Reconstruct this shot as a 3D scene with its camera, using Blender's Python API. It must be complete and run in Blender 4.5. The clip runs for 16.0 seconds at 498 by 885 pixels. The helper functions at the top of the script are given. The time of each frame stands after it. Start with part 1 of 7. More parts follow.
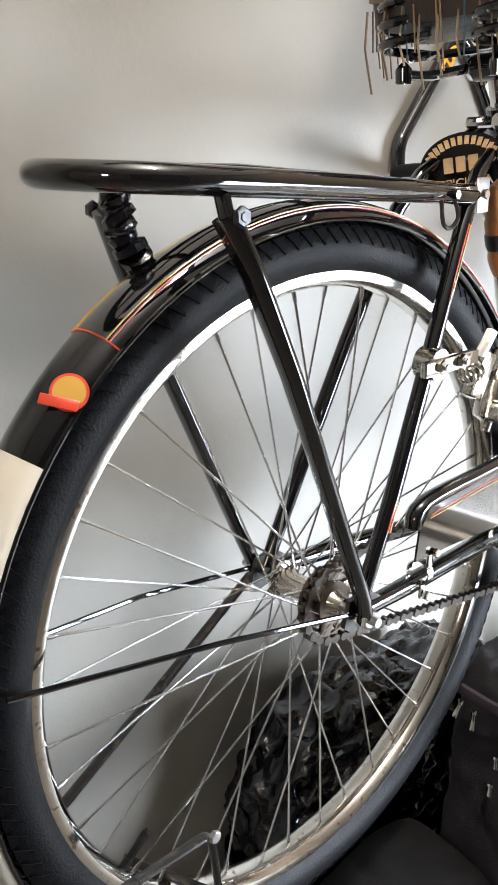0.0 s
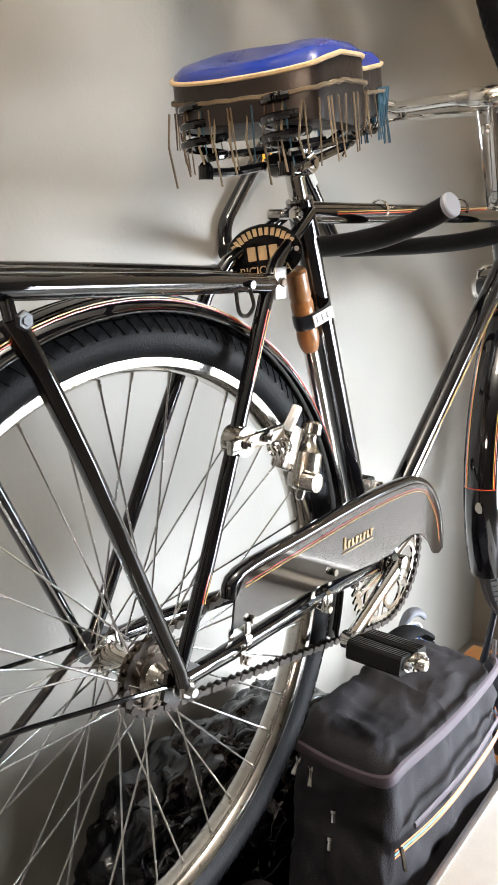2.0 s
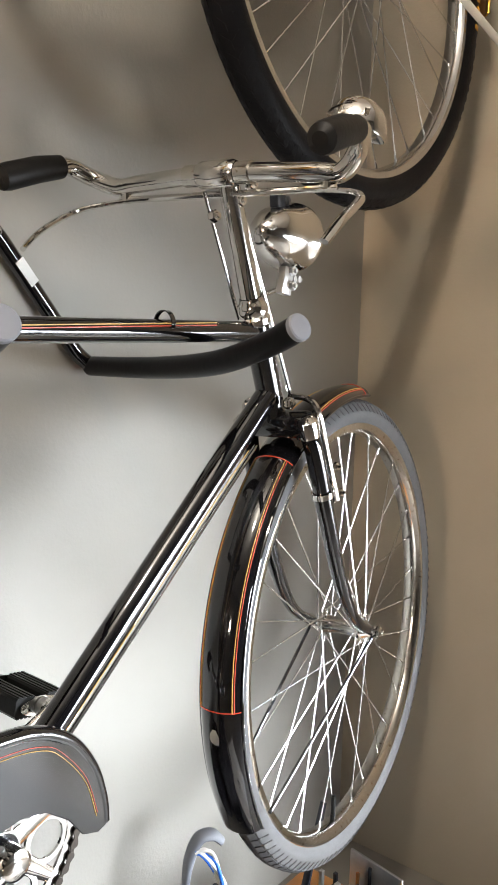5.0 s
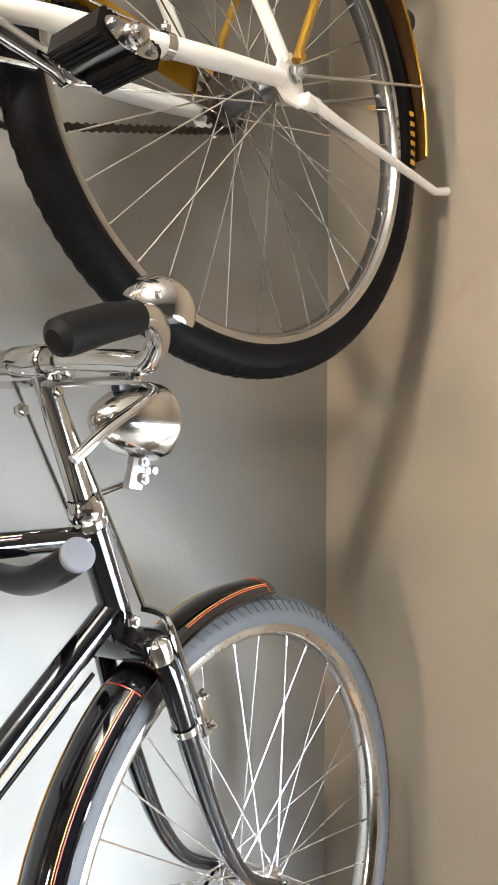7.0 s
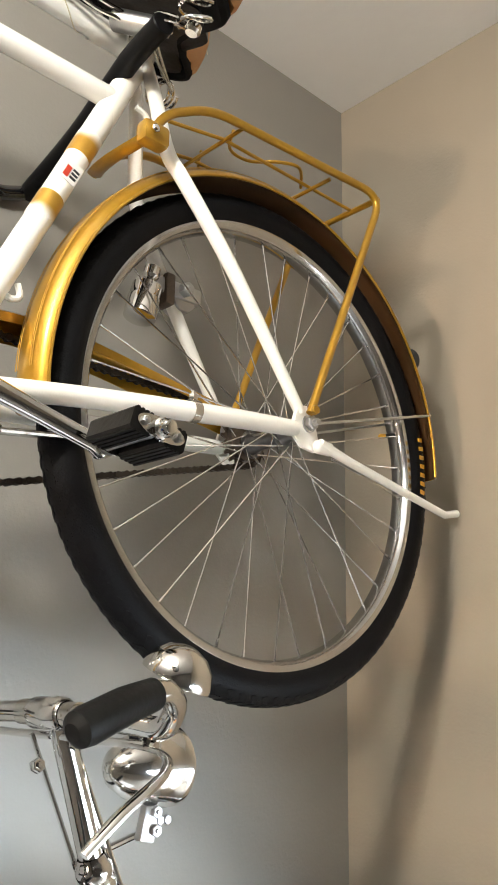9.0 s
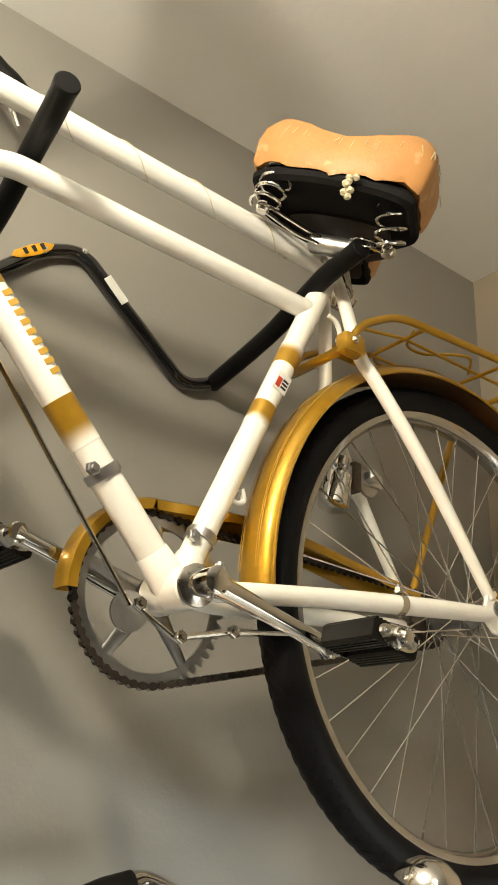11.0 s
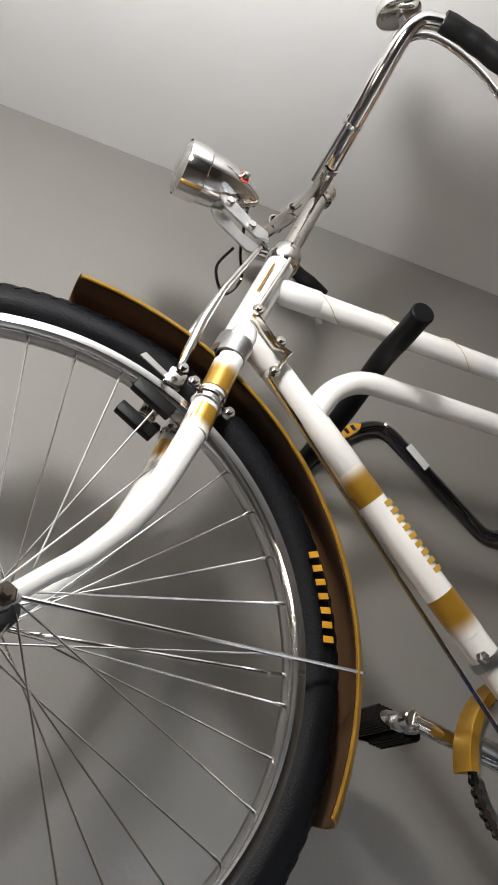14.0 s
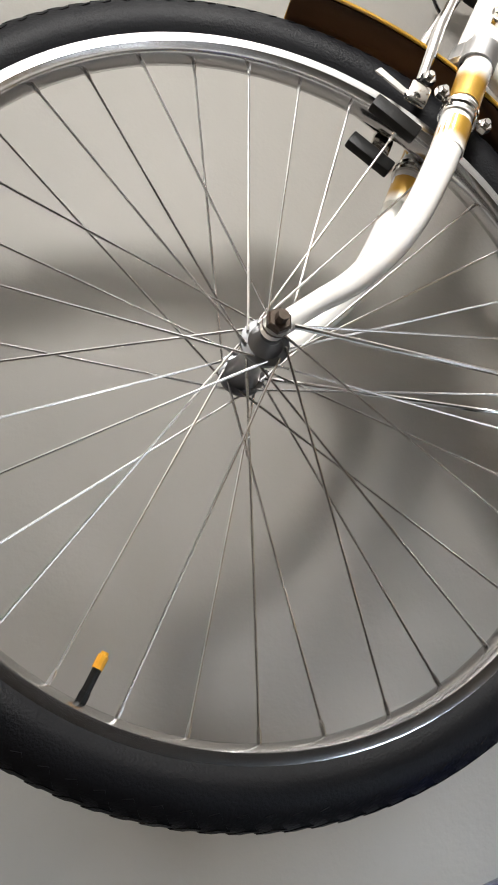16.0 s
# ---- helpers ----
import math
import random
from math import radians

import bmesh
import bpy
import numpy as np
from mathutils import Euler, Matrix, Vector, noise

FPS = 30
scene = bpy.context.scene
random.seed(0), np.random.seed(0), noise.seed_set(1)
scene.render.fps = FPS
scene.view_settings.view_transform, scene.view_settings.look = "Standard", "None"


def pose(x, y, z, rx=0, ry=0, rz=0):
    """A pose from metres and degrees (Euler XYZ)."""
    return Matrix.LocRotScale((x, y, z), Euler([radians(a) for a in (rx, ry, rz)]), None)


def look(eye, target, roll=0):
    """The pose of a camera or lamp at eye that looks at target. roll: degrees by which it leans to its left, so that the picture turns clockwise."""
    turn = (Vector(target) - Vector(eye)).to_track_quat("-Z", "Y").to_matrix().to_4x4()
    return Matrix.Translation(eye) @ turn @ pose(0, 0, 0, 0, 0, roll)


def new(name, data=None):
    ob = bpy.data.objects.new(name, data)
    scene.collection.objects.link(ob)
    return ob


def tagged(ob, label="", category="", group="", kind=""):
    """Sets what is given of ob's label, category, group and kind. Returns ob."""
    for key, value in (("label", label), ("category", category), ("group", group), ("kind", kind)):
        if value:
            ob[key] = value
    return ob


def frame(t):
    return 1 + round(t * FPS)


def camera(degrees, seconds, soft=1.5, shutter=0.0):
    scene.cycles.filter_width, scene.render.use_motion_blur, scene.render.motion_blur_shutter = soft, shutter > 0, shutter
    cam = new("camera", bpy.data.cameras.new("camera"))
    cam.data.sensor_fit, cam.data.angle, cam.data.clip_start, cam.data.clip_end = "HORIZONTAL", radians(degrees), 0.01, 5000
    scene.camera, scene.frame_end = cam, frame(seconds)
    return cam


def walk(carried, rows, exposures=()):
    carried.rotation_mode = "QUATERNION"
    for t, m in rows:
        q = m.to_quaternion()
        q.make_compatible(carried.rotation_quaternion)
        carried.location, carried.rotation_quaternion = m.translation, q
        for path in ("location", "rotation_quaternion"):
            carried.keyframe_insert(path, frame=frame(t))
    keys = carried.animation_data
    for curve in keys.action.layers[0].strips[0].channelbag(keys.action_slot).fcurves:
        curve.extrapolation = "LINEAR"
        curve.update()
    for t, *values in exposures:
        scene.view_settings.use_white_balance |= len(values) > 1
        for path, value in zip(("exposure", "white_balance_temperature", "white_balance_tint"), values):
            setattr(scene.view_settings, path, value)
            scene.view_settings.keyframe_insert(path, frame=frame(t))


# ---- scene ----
cam = camera(32.8, 16.0)
# seconds, x, y, z, yaw, pitch, roll
PATH = [
    (0, 0.0002, 0.0007, 1.2006, -43.30, -18.28, 0.85),
    (0.5, 0.0086, -0.0127, 1.2058, -45.59, -18.06, 1.09),
    (1, 0.0129, -0.0319, 1.2140, -47.88, -17.69, 0.95),
    (1.5, 0.0180, -0.0502, 1.2238, -49.60, -16.75, 0.94),
    (2, 0.0288, -0.0700, 1.2360, -51.39, -14.95, 0.64),
    (2.5, 0.0894, -0.0867, 1.2523, -51.96, -12.80, 0.41),
    (3, 0.1921, -0.1206, 1.2692, -51.71, -10.40, 0.00),
    (3.5, 0.2721, -0.1345, 1.2777, -51.29, -9.69, -0.90),
    (4, 0.3693, -0.1253, 1.2706, -50.85, -8.91, -1.83),
    (4.5, 0.5126, -0.1269, 1.2652, -50.84, -8.90, -1.97),
    (5, 0.6219, -0.1428, 1.2606, -50.95, -8.90, -1.29),
    (5.2, 0.6675, -0.1594, 1.2598, -50.38, -8.93, -1.14),
    (7.3, 0.9593, -0.2317, 1.3725, -44.13, 1.16, -0.19),
    (7.5, 0.9617, -0.2366, 1.3834, -43.90, 2.98, -0.41),
    (8, 0.9597, -0.2463, 1.4118, -43.78, 7.37, -0.94),
    (8.2, 0.9556, -0.2523, 1.4232, -43.61, 8.87, -1.11),
    (10.3, 0.8086, -0.2786, 1.5209, -41.56, 21.85, -2.27),
    (10.5, 0.7919, -0.2714, 1.5251, -40.27, 22.24, -2.50),
    (11, 0.7243, -0.2311, 1.5370, -38.60, 22.39, -2.37),
    (11.5, 0.6649, -0.2249, 1.5513, -35.18, 22.05, -2.05),
    (12, 0.6125, -0.2183, 1.5640, -33.04, 21.84, -1.78),
    (12.5, 0.5630, -0.2220, 1.5802, -30.95, 22.40, -1.81),
    (13, 0.5129, -0.2294, 1.5965, -29.67, 24.75, -1.68),
    (13.5, 0.4798, -0.2331, 1.6028, -28.73, 27.10, -1.66),
    (14, 0.4449, -0.2163, 1.6044, -26.33, 27.81, -2.19),
    (14.5, 0.4203, -0.1874, 1.5958, -22.73, 28.19, -2.17),
    (15, 0.4024, -0.1495, 1.5814, -19.96, 26.94, -2.07),
    (15.5, 0.3866, -0.0979, 1.5509, -17.93, 22.45, -2.07),
    (16, 0.3717, -0.0643, 1.5242, -17.09, 17.99, -1.74),
]
# seconds, stops, kelvin, tint
EXPOSURES = [(0.0, 0.97, 6090, 10), (1.0, 0.74, 6340, 10), (2.5, 0.82, 6340, 10), (3.5, 0.68, 6340, 10), (5.0, 0.39, 6440, 10),
             (7.5, 0.92, 5980, 8), (8.2, 0.87, 5980, 8), (10.3, 0.61, 6250, 2), (11.0, 0.36, 7000, 2), (11.5, 0.29, 6900, 4),
             (12.0, 0.24, 6750, 5), (12.5, 0.27, 5820, 7), (13.0, -0.08, 5670, 8), (13.5, -0.35, 5620, 9), (14.5, -0.47, 5570, 10),
             (15.5, -0.38, 5770, 9), (16.0, 0.05, 5720, 9)]
walk(cam, [(t, pose(x, y, z, 90 + pitch, roll, yaw)) for t, x, y, z, yaw, pitch, roll in PATH], EXPOSURES)

# ---- light ----
world = bpy.data.worlds.new("world")
scene.world = world
world.use_nodes = True
wn = world.node_tree.nodes
sky = wn.new("ShaderNodeTexSky")
sky.sky_type = 'NISHITA'
sky.sun_disc = False
sky.sun_elevation, sky.sun_rotation = radians(69), radians(95)
wn["Background"].inputs[1].default_value = 0.12
world.node_tree.links.new(sky.outputs[0], wn["Background"].inputs[0])
scene.view_settings.exposure = 0.0

# room: wall behind the bicycles at y = WY, side wall at x = CX, ceiling at z = CZ
WY, CX, CZ = 0.86, 2.25, 2.735
X0, Y0 = -2.4, -3.0


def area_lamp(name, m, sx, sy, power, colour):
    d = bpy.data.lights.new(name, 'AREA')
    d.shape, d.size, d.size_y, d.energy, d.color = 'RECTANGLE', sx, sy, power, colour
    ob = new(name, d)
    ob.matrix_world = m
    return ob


sun_data = bpy.data.lights.new("sun", 'SUN')
sun_data.energy, sun_data.angle, sun_data.color = 5.0, radians(0.5), (1.0, 0.95, 0.88)
new("sun", sun_data).matrix_world = look((2.7 + 3.63, -1.0 - 0.32, 9.5), (2.7, -1.0, 0.0))
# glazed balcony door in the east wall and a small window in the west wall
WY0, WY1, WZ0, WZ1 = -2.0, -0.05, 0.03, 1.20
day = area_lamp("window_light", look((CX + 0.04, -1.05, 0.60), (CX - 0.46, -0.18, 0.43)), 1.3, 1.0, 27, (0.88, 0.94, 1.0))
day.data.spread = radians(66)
VY0, VY1, VZ0, VZ1 = -0.95, -0.35, 1.45, 2.0
dusk = area_lamp("evening_light", look((X0 - 0.02, -0.65, 1.72), (CX, 0.50, 1.65)), 0.30, 0.30, 3.0, (1.0, 0.72, 0.50))
dusk.data.spread = radians(36)
# warm ceiling lamp
lamp_data = bpy.data.lights.new("ceiling_bulb", 'POINT')
lamp_data.energy, lamp_data.color, lamp_data.shadow_soft_size = 44, (1.0, 0.90, 0.77), 0.07
new("ceiling_bulb", lamp_data).location = (0.52, -0.06, 2.42)


# ---- materials ----
def material(name, colour, rough=0.5, metal=0.0, coat=0.0, scale=40.0, vary=0.12, bump=0.0, bump_scale=None, wear=0.0,
             wear_colour=(0.2, 0.18, 0.15), rough_vary=0.1, per_object=0.0, gloss=0.5):
    m = bpy.data.materials.new(name)
    m.use_nodes = True
    nt = m.node_tree
    n, l = nt.nodes, nt.links
    b = n["Principled BSDF"]
    tc = n.new("ShaderNodeTexCoord")

    def noise_tex(sc, detail=4.0):
        t = n.new("ShaderNodeTexNoise")
        t.inputs["Scale"].default_value = sc
        t.inputs["Detail"].default_value = detail
        l.new(tc.outputs["Object"], t.inputs["Vector"])
        return t

    fine, broad = noise_tex(scale), noise_tex(scale * 0.12, 2.0)
    mixf = n.new("ShaderNodeMath")
    mixf.operation = 'MULTIPLY_ADD'
    l.new(fine.outputs["Fac"], mixf.inputs[0])
    mixf.inputs[1].default_value = 0.5
    l.new(broad.outputs["Fac"], mixf.inputs[2])
    ramp = n.new("ShaderNodeMapRange")
    l.new(mixf.outputs[0], ramp.inputs["Value"])
    ramp.inputs["From Min"].default_value, ramp.inputs["From Max"].default_value = 0.45, 1.05
    ramp.inputs["To Min"].default_value, ramp.inputs["To Max"].default_value = 1.0 - vary, 1.0 + vary
    col = n.new("ShaderNodeMix")
    col.data_type, col.blend_type = 'RGBA', 'MULTIPLY'
    col.inputs["Factor"].default_value = 1.0
    col.inputs["A"].default_value = (*colour, 1)
    comb = n.new("ShaderNodeCombineColor")
    for k in range(3):
        l.new(ramp.outputs[0], comb.inputs[k])
    l.new(comb.outputs[0], col.inputs["B"])
    last = col.outputs["Result"]
    if per_object:
        oi = n.new("ShaderNodeObjectInfo")
        mr = n.new("ShaderNodeMapRange")
        l.new(oi.outputs["Random"], mr.inputs["Value"])
        mr.inputs["To Min"].default_value, mr.inputs["To Max"].default_value = 1 - per_object, 1 + per_object
        c2 = n.new("ShaderNodeMix")
        c2.data_type, c2.blend_type = 'RGBA', 'MULTIPLY'
        c2.inputs["Factor"].default_value = 1.0
        cc = n.new("ShaderNodeCombineColor")
        for k in range(3):
            l.new(mr.outputs[0], cc.inputs[k])
        l.new(last, c2.inputs["A"])
        l.new(cc.outputs[0], c2.inputs["B"])
        last = c2.outputs["Result"]
    if wear:
        wt = noise_tex(scale * 1.7, 8.0)
        wr = n.new("ShaderNodeMapRange")
        l.new(wt.outputs["Fac"], wr.inputs["Value"])
        wr.inputs["From Min"].default_value, wr.inputs["From Max"].default_value = 0.62 - wear, 0.70 - wear * 0.6
        wm = n.new("ShaderNodeMix")
        wm.data_type = 'RGBA'
        l.new(wr.outputs[0], wm.inputs["Factor"])
        l.new(last, wm.inputs["A"])
        wm.inputs["B"].default_value = (*wear_colour, 1)
        last = wm.outputs["Result"]
    l.new(last, b.inputs["Base Color"])
    rr = n.new("ShaderNodeMapRange")
    l.new(broad.outputs["Fac"], rr.inputs["Value"])
    rr.inputs["From Min"].default_value, rr.inputs["From Max"].default_value = 0.3, 0.7
    rr.inputs["To Min"].default_value = max(0.02, rough * (1 - rough_vary))
    rr.inputs["To Max"].default_value = min(1.0, rough * (1 + rough_vary))
    l.new(rr.outputs[0], b.inputs["Roughness"])
    b.inputs["Metallic"].default_value = metal
    b.inputs["Specular IOR Level"].default_value = gloss
    b.inputs["Coat Weight"].default_value = coat
    b.inputs["Coat Roughness"].default_value = 0.04
    if bump:
        bt = noise_tex(bump_scale or scale * 2, 6.0)
        bp = n.new("ShaderNodeBump")
        bp.inputs["Strength"].default_value = bump
        bp.inputs["Distance"].default_value = 0.004
        l.new(bt.outputs["Fac"], bp.inputs["Height"])
        l.new(bp.outputs[0], b.inputs["Normal"])
    return m


WALL = material("greige_wall_paint", (0.27, 0.256, 0.232), 0.62, scale=9, vary=0.05, bump=0.12, bump_scale=160)
WALL_WARM = material("beige_side_wall_paint", (0.33, 0.285, 0.222), 0.6, scale=9, vary=0.05, bump=0.12, bump_scale=160)
# assumed dark tone for the unseen south wall, darkens what the chrome mirrors
WALL_DARK = material("dark_brown_unseen_wall", (0.085, 0.075, 0.065), 0.6, scale=9, vary=0.06, bump=0.12, bump_scale=160)
CEIL = material("white_ceiling_plaster", (0.85, 0.84, 0.82), 0.8, scale=7, vary=0.04, bump=0.25, bump_scale=30)
TERRACE = material("pale_balcony_tile", (0.66, 0.64, 0.60), 0.6, scale=12, vary=0.08)
FLOOR = material("beige_floor_tile", (0.21, 0.19, 0.165), 0.35, scale=12, vary=0.15)
BLACK = material("black_gloss_enamel", (0.004, 0.004, 0.005), 0.06, coat=1.0, scale=30, vary=0.2)
BLACK_WORN = material("black_worn_enamel", (0.010, 0.009, 0.009), 0.28, coat=0.3, scale=60, vary=0.3, wear=0.06, wear_colour=(0.06, 0.045, 0.035))
RED = material("red_pinstripe", (0.55, 0.05, 0.02), 0.3, coat=0.4)
YELLOW = material("gold_pinstripe", (0.48, 0.28, 0.04), 0.4, coat=0.4)
CREAM = material("cream_white_paint", (0.74, 0.71, 0.62), 0.3, coat=0.5, scale=20, vary=0.05)
WHITE = material("aged_white_enamel", (0.85, 0.835, 0.79), 0.28, coat=0.6, scale=18, vary=0.05)
GOLD = material("gold_metallic_paint", (0.46, 0.26, 0.022), 0.33, metal=0.65, coat=0.6, scale=500, vary=0.10)


def fading_gold(name, start):
    """Gold spray that thins out to white enamel towards the start or the end of its band."""
    m = material(name, (0.46, 0.26, 0.022), 0.33, metal=0.55, coat=0.6, scale=500, vary=0.10)
    n, l = m.node_tree.nodes, m.node_tree.links
    b = n["Principled BSDF"]
    tc, sep, mr, mx, mm = n.new("ShaderNodeTexCoord"), n.new("ShaderNodeSeparateXYZ"), n.new("ShaderNodeMapRange"), n.new("ShaderNodeMix"), n.new("ShaderNodeMath")
    l.new(tc.outputs["Generated"], sep.inputs[0])
    l.new(sep.outputs["Z"], mr.inputs["Value"])
    mr.interpolation_type = 'SMOOTHSTEP'
    mr.inputs["From Min"].default_value, mr.inputs["From Max"].default_value = (0.0, 0.45) if start else (1.0, 0.55)
    mx.data_type = 'RGBA'
    mx.inputs["A"].default_value = (0.85, 0.835, 0.79, 1)
    l.new(mr.outputs[0], mx.inputs["Factor"])
    l.new(b.inputs["Base Color"].links[0].from_socket, mx.inputs["B"])
    l.new(mx.outputs["Result"], b.inputs["Base Color"])
    mm.operation = 'MULTIPLY'
    mm.inputs[1].default_value = 0.55
    l.new(mr.outputs[0], mm.inputs[0])
    l.new(mm.outputs[0], b.inputs["Metallic"])
    return m


FADE_IN, FADE_OUT = fading_gold("gold_spray_fading_in", True), fading_gold("gold_spray_fading_out", False)
BROWN_IN = material("dark_brown_underside", (0.075, 0.036, 0.012), 0.45, scale=50, vary=0.2)
CHROME = material("chrome_plate", (0.74, 0.72, 0.69), 0.10, metal=1.0, scale=60, vary=0.06, rough_vary=0.5)
CHROME_OLD = material("aged_chrome_plate", (0.66, 0.63, 0.58), 0.15, metal=1.0, scale=90, vary=0.10, rough_vary=0.4, wear=0.015, wear_colour=(0.30, 0.22, 0.14))
SPOKE = material("bright_spoke_wire", (0.74, 0.73, 0.715), 0.24, metal=1.0, scale=150, vary=0.12, per_object=0.12)
STEEL = material("dull_zinc_steel", (0.50, 0.50, 0.50), 0.36, metal=1.0, scale=120, vary=0.15, per_object=0.08)
DARKSTEEL = material("grey_tarnished_steel", (0.20, 0.20, 0.205), 0.30, metal=1.0, scale=120, vary=0.2)
RINGSTEEL = material("grey_plated_chainring_steel", (0.34, 0.335, 0.325), 0.32, metal=1.0, scale=120, vary=0.2)
RIMSTEEL = material("polished_alloy_rim", (0.56, 0.555, 0.55), 0.17, metal=1.0, scale=40, vary=0.08)
GREASE = material("greasy_dark_steel", (0.12, 0.095, 0.075), 0.45, metal=0.8, scale=200, vary=0.35)
CHAINMAT = material("oiled_chain_steel", (0.030, 0.022, 0.016), 0.38, metal=0.35, scale=300, vary=0.3, per_object=0.2)
TYRE = material("black_tyre_rubber", (0.0035, 0.0036, 0.0045), 0.52, scale=90, vary=0.3, bump=0.2, bump_scale=400, gloss=0.14)
TYRE_OLD = material("dusty_grey_tyre_rubber", (0.055, 0.054, 0.055), 0.7, scale=60, vary=0.25, bump=0.15, bump_scale=500)
RUBBER = material("black_rubber", (0.007, 0.0068, 0.0065), 0.46, scale=80, vary=0.25, bump=0.1, gloss=0.18)
FOAM = material("black_rubber_sleeve", (0.005, 0.005, 0.0055), 0.40, scale=60, vary=0.2, bump=0.05, gloss=0.12)
GREYCAP = material("grey_plastic_cap", (0.19, 0.20, 0.23), 0.5, scale=60)
# slight blue in the base colour stands in for reflected sky
PLASTIC = material("black_plastic_sky_tint", (0.012, 0.014, 0.020), 0.33, scale=60, vary=0.15, bump=0.05)
BAGFILM = material("black_bin_bag_film", (0.003, 0.003, 0.0045), 0.13, scale=30, vary=0.2, bump=1.0, bump_scale=30, gloss=0.5)
CLOTH = material("black_nylon_cloth", (0.030, 0.028, 0.031), 0.8, scale=25, vary=0.25, bump=0.35, bump_scale=420, gloss=0.15)
CLOTH_DARK = material("dark_polyester_cloth", (0.012, 0.0115, 0.012), 0.85, scale=25, vary=0.25, bump=0.3, bump_scale=380, gloss=0.1)
PURPLE = material("purple_grey_zip_tape", (0.055, 0.040, 0.052), 0.7, scale=300, vary=0.2)
ORANGE = material("orange_ribbon", (0.60, 0.17, 0.04), 0.6, scale=200)
LBLUE = material("light_blue_ribbon", (0.12, 0.38, 0.62), 0.6, scale=200)
LEATHER = material("brown_saddle_leather", (0.014, 0.010, 0.009), 0.36, scale=35, vary=0.35, bump=0.2, bump_scale=150)
BLUEVINYL = material("blue_vinyl", (0.012, 0.03, 0.22), 0.18, coat=0.5, scale=30, vary=0.25, bump=0.6, bump_scale=28)
CORD = material("cream_piping", (0.55, 0.42, 0.25), 0.6, scale=300, vary=0.2)
FRINGE = material("brown_fringe_yarn", (0.15, 0.115, 0.075), 0.85, scale=300, vary=0.3, per_object=0.35)
FRINGE_BLUE = material("blue_fringe_yarn", (0.030, 0.085, 0.13), 0.85, scale=300, vary=0.3, per_object=0.3)
TAN = material("tan_orange_leather", (0.50, 0.245, 0.085), 0.5, scale=30, vary=0.18, bump=0.3, bump_scale=90, wear=0.008, wear_colour=(0.56, 0.33, 0.16))
WOOD = material("turned_wood", (0.36, 0.15, 0.045), 0.38, coat=0.3, scale=60, vary=0.25)
TABLEWOOD = material("orange_varnished_wood", (0.45, 0.19, 0.05), 0.35, coat=0.4, scale=30, vary=0.22)
FADED = material("faded_gold_transfer", (0.24, 0.17, 0.075), 0.45, scale=200, vary=0.3)
PAPER = material("white_label", (0.72, 0.71, 0.69), 0.5, scale=200, vary=0.06)
CLEARGLASS = material("reflector_glass", (0.42, 0.41, 0.38), 0.12, metal=0.6, coat=1.0, scale=400, vary=0.3, bump=0.4, bump_scale=700)
YCAP = material("yellow_plastic", (0.62, 0.31, 0.015), 0.4, scale=200)
BLUECABLE = material("blue_cable", (0.01, 0.12, 0.55), 0.4)
WHITECABLE = material("white_cable", (0.6, 0.58, 0.54), 0.45)
TWINE = material("yellowed_twine", (0.62, 0.55, 0.38), 0.8, scale=300)
GLASS = bpy.data.materials.new("window_glass")
GLASS.use_nodes = True
GLASS.node_tree.nodes["Principled BSDF"].inputs["Transmission Weight"].default_value = 1.0
GLASS.node_tree.nodes["Principled BSDF"].inputs["Roughness"].default_value = 0.0


# ---- mesh helpers ----
def link_mesh(name, bm, mat, sharp=35):
    me = bpy.data.meshes.new(name)
    bmesh.ops.recalc_face_normals(bm, faces=bm.faces)
    for f in bm.faces:
        f.smooth = True
    bm.to_mesh(me)
    bm.free()
    me.set_sharp_from_angle(angle=radians(sharp))
    me.materials.append(mat)
    return me


def thing(name, loc, label, category, group="", kind=""):
    ob = new(name)
    ob.location = loc
    ob.empty_display_size = 0.05
    return tagged(ob, label, category, group, kind)


def hang(ob, parent, m=None):
    ob.parent = parent
    if parent.type == 'EMPTY':
        ob.matrix_parent_inverse = Matrix.Translation(-parent.location)
    if m is not None:
        ob.matrix_basis = m
    return ob


def part(name, bm, mat, parent, label="", m=None, sharp=35):
    ob = hang(new(name, link_mesh(name, bm, mat, sharp)), parent, m)
    if label:
        ob["label"] = label
    return ob


def setting(name, bm, mat, label="", category=""):
    return tagged(new(name, link_mesh(name, bm, mat)), label, category, kind="structure")


def box(x0, x1, y0, y1, z0, z1, bevel=0.0, seg=2, bm=None):
    own = bmesh.new()
    bmesh.ops.create_cube(own, size=1.0)
    for v in own.verts:
        v.co = Vector(((x0 + x1) / 2 + v.co.x * (x1 - x0), (y0 + y1) / 2 + v.co.y * (y1 - y0), (z0 + z1) / 2 + v.co.z * (z1 - z0)))
    if bevel:
        bmesh.ops.bevel(own, geom=own.edges, offset=bevel, segments=seg, profile=0.5, affect='EDGES')
    return join(bm, own)


def join(bm, own, m=None):
    if m is not None:
        bmesh.ops.transform(own, matrix=m, verts=own.verts)
    if bm is None:
        return own
    me = bpy.data.meshes.new("tmp")
    own.to_mesh(me)
    own.free()
    bm.from_mesh(me)
    bpy.data.meshes.remove(me)
    return bm


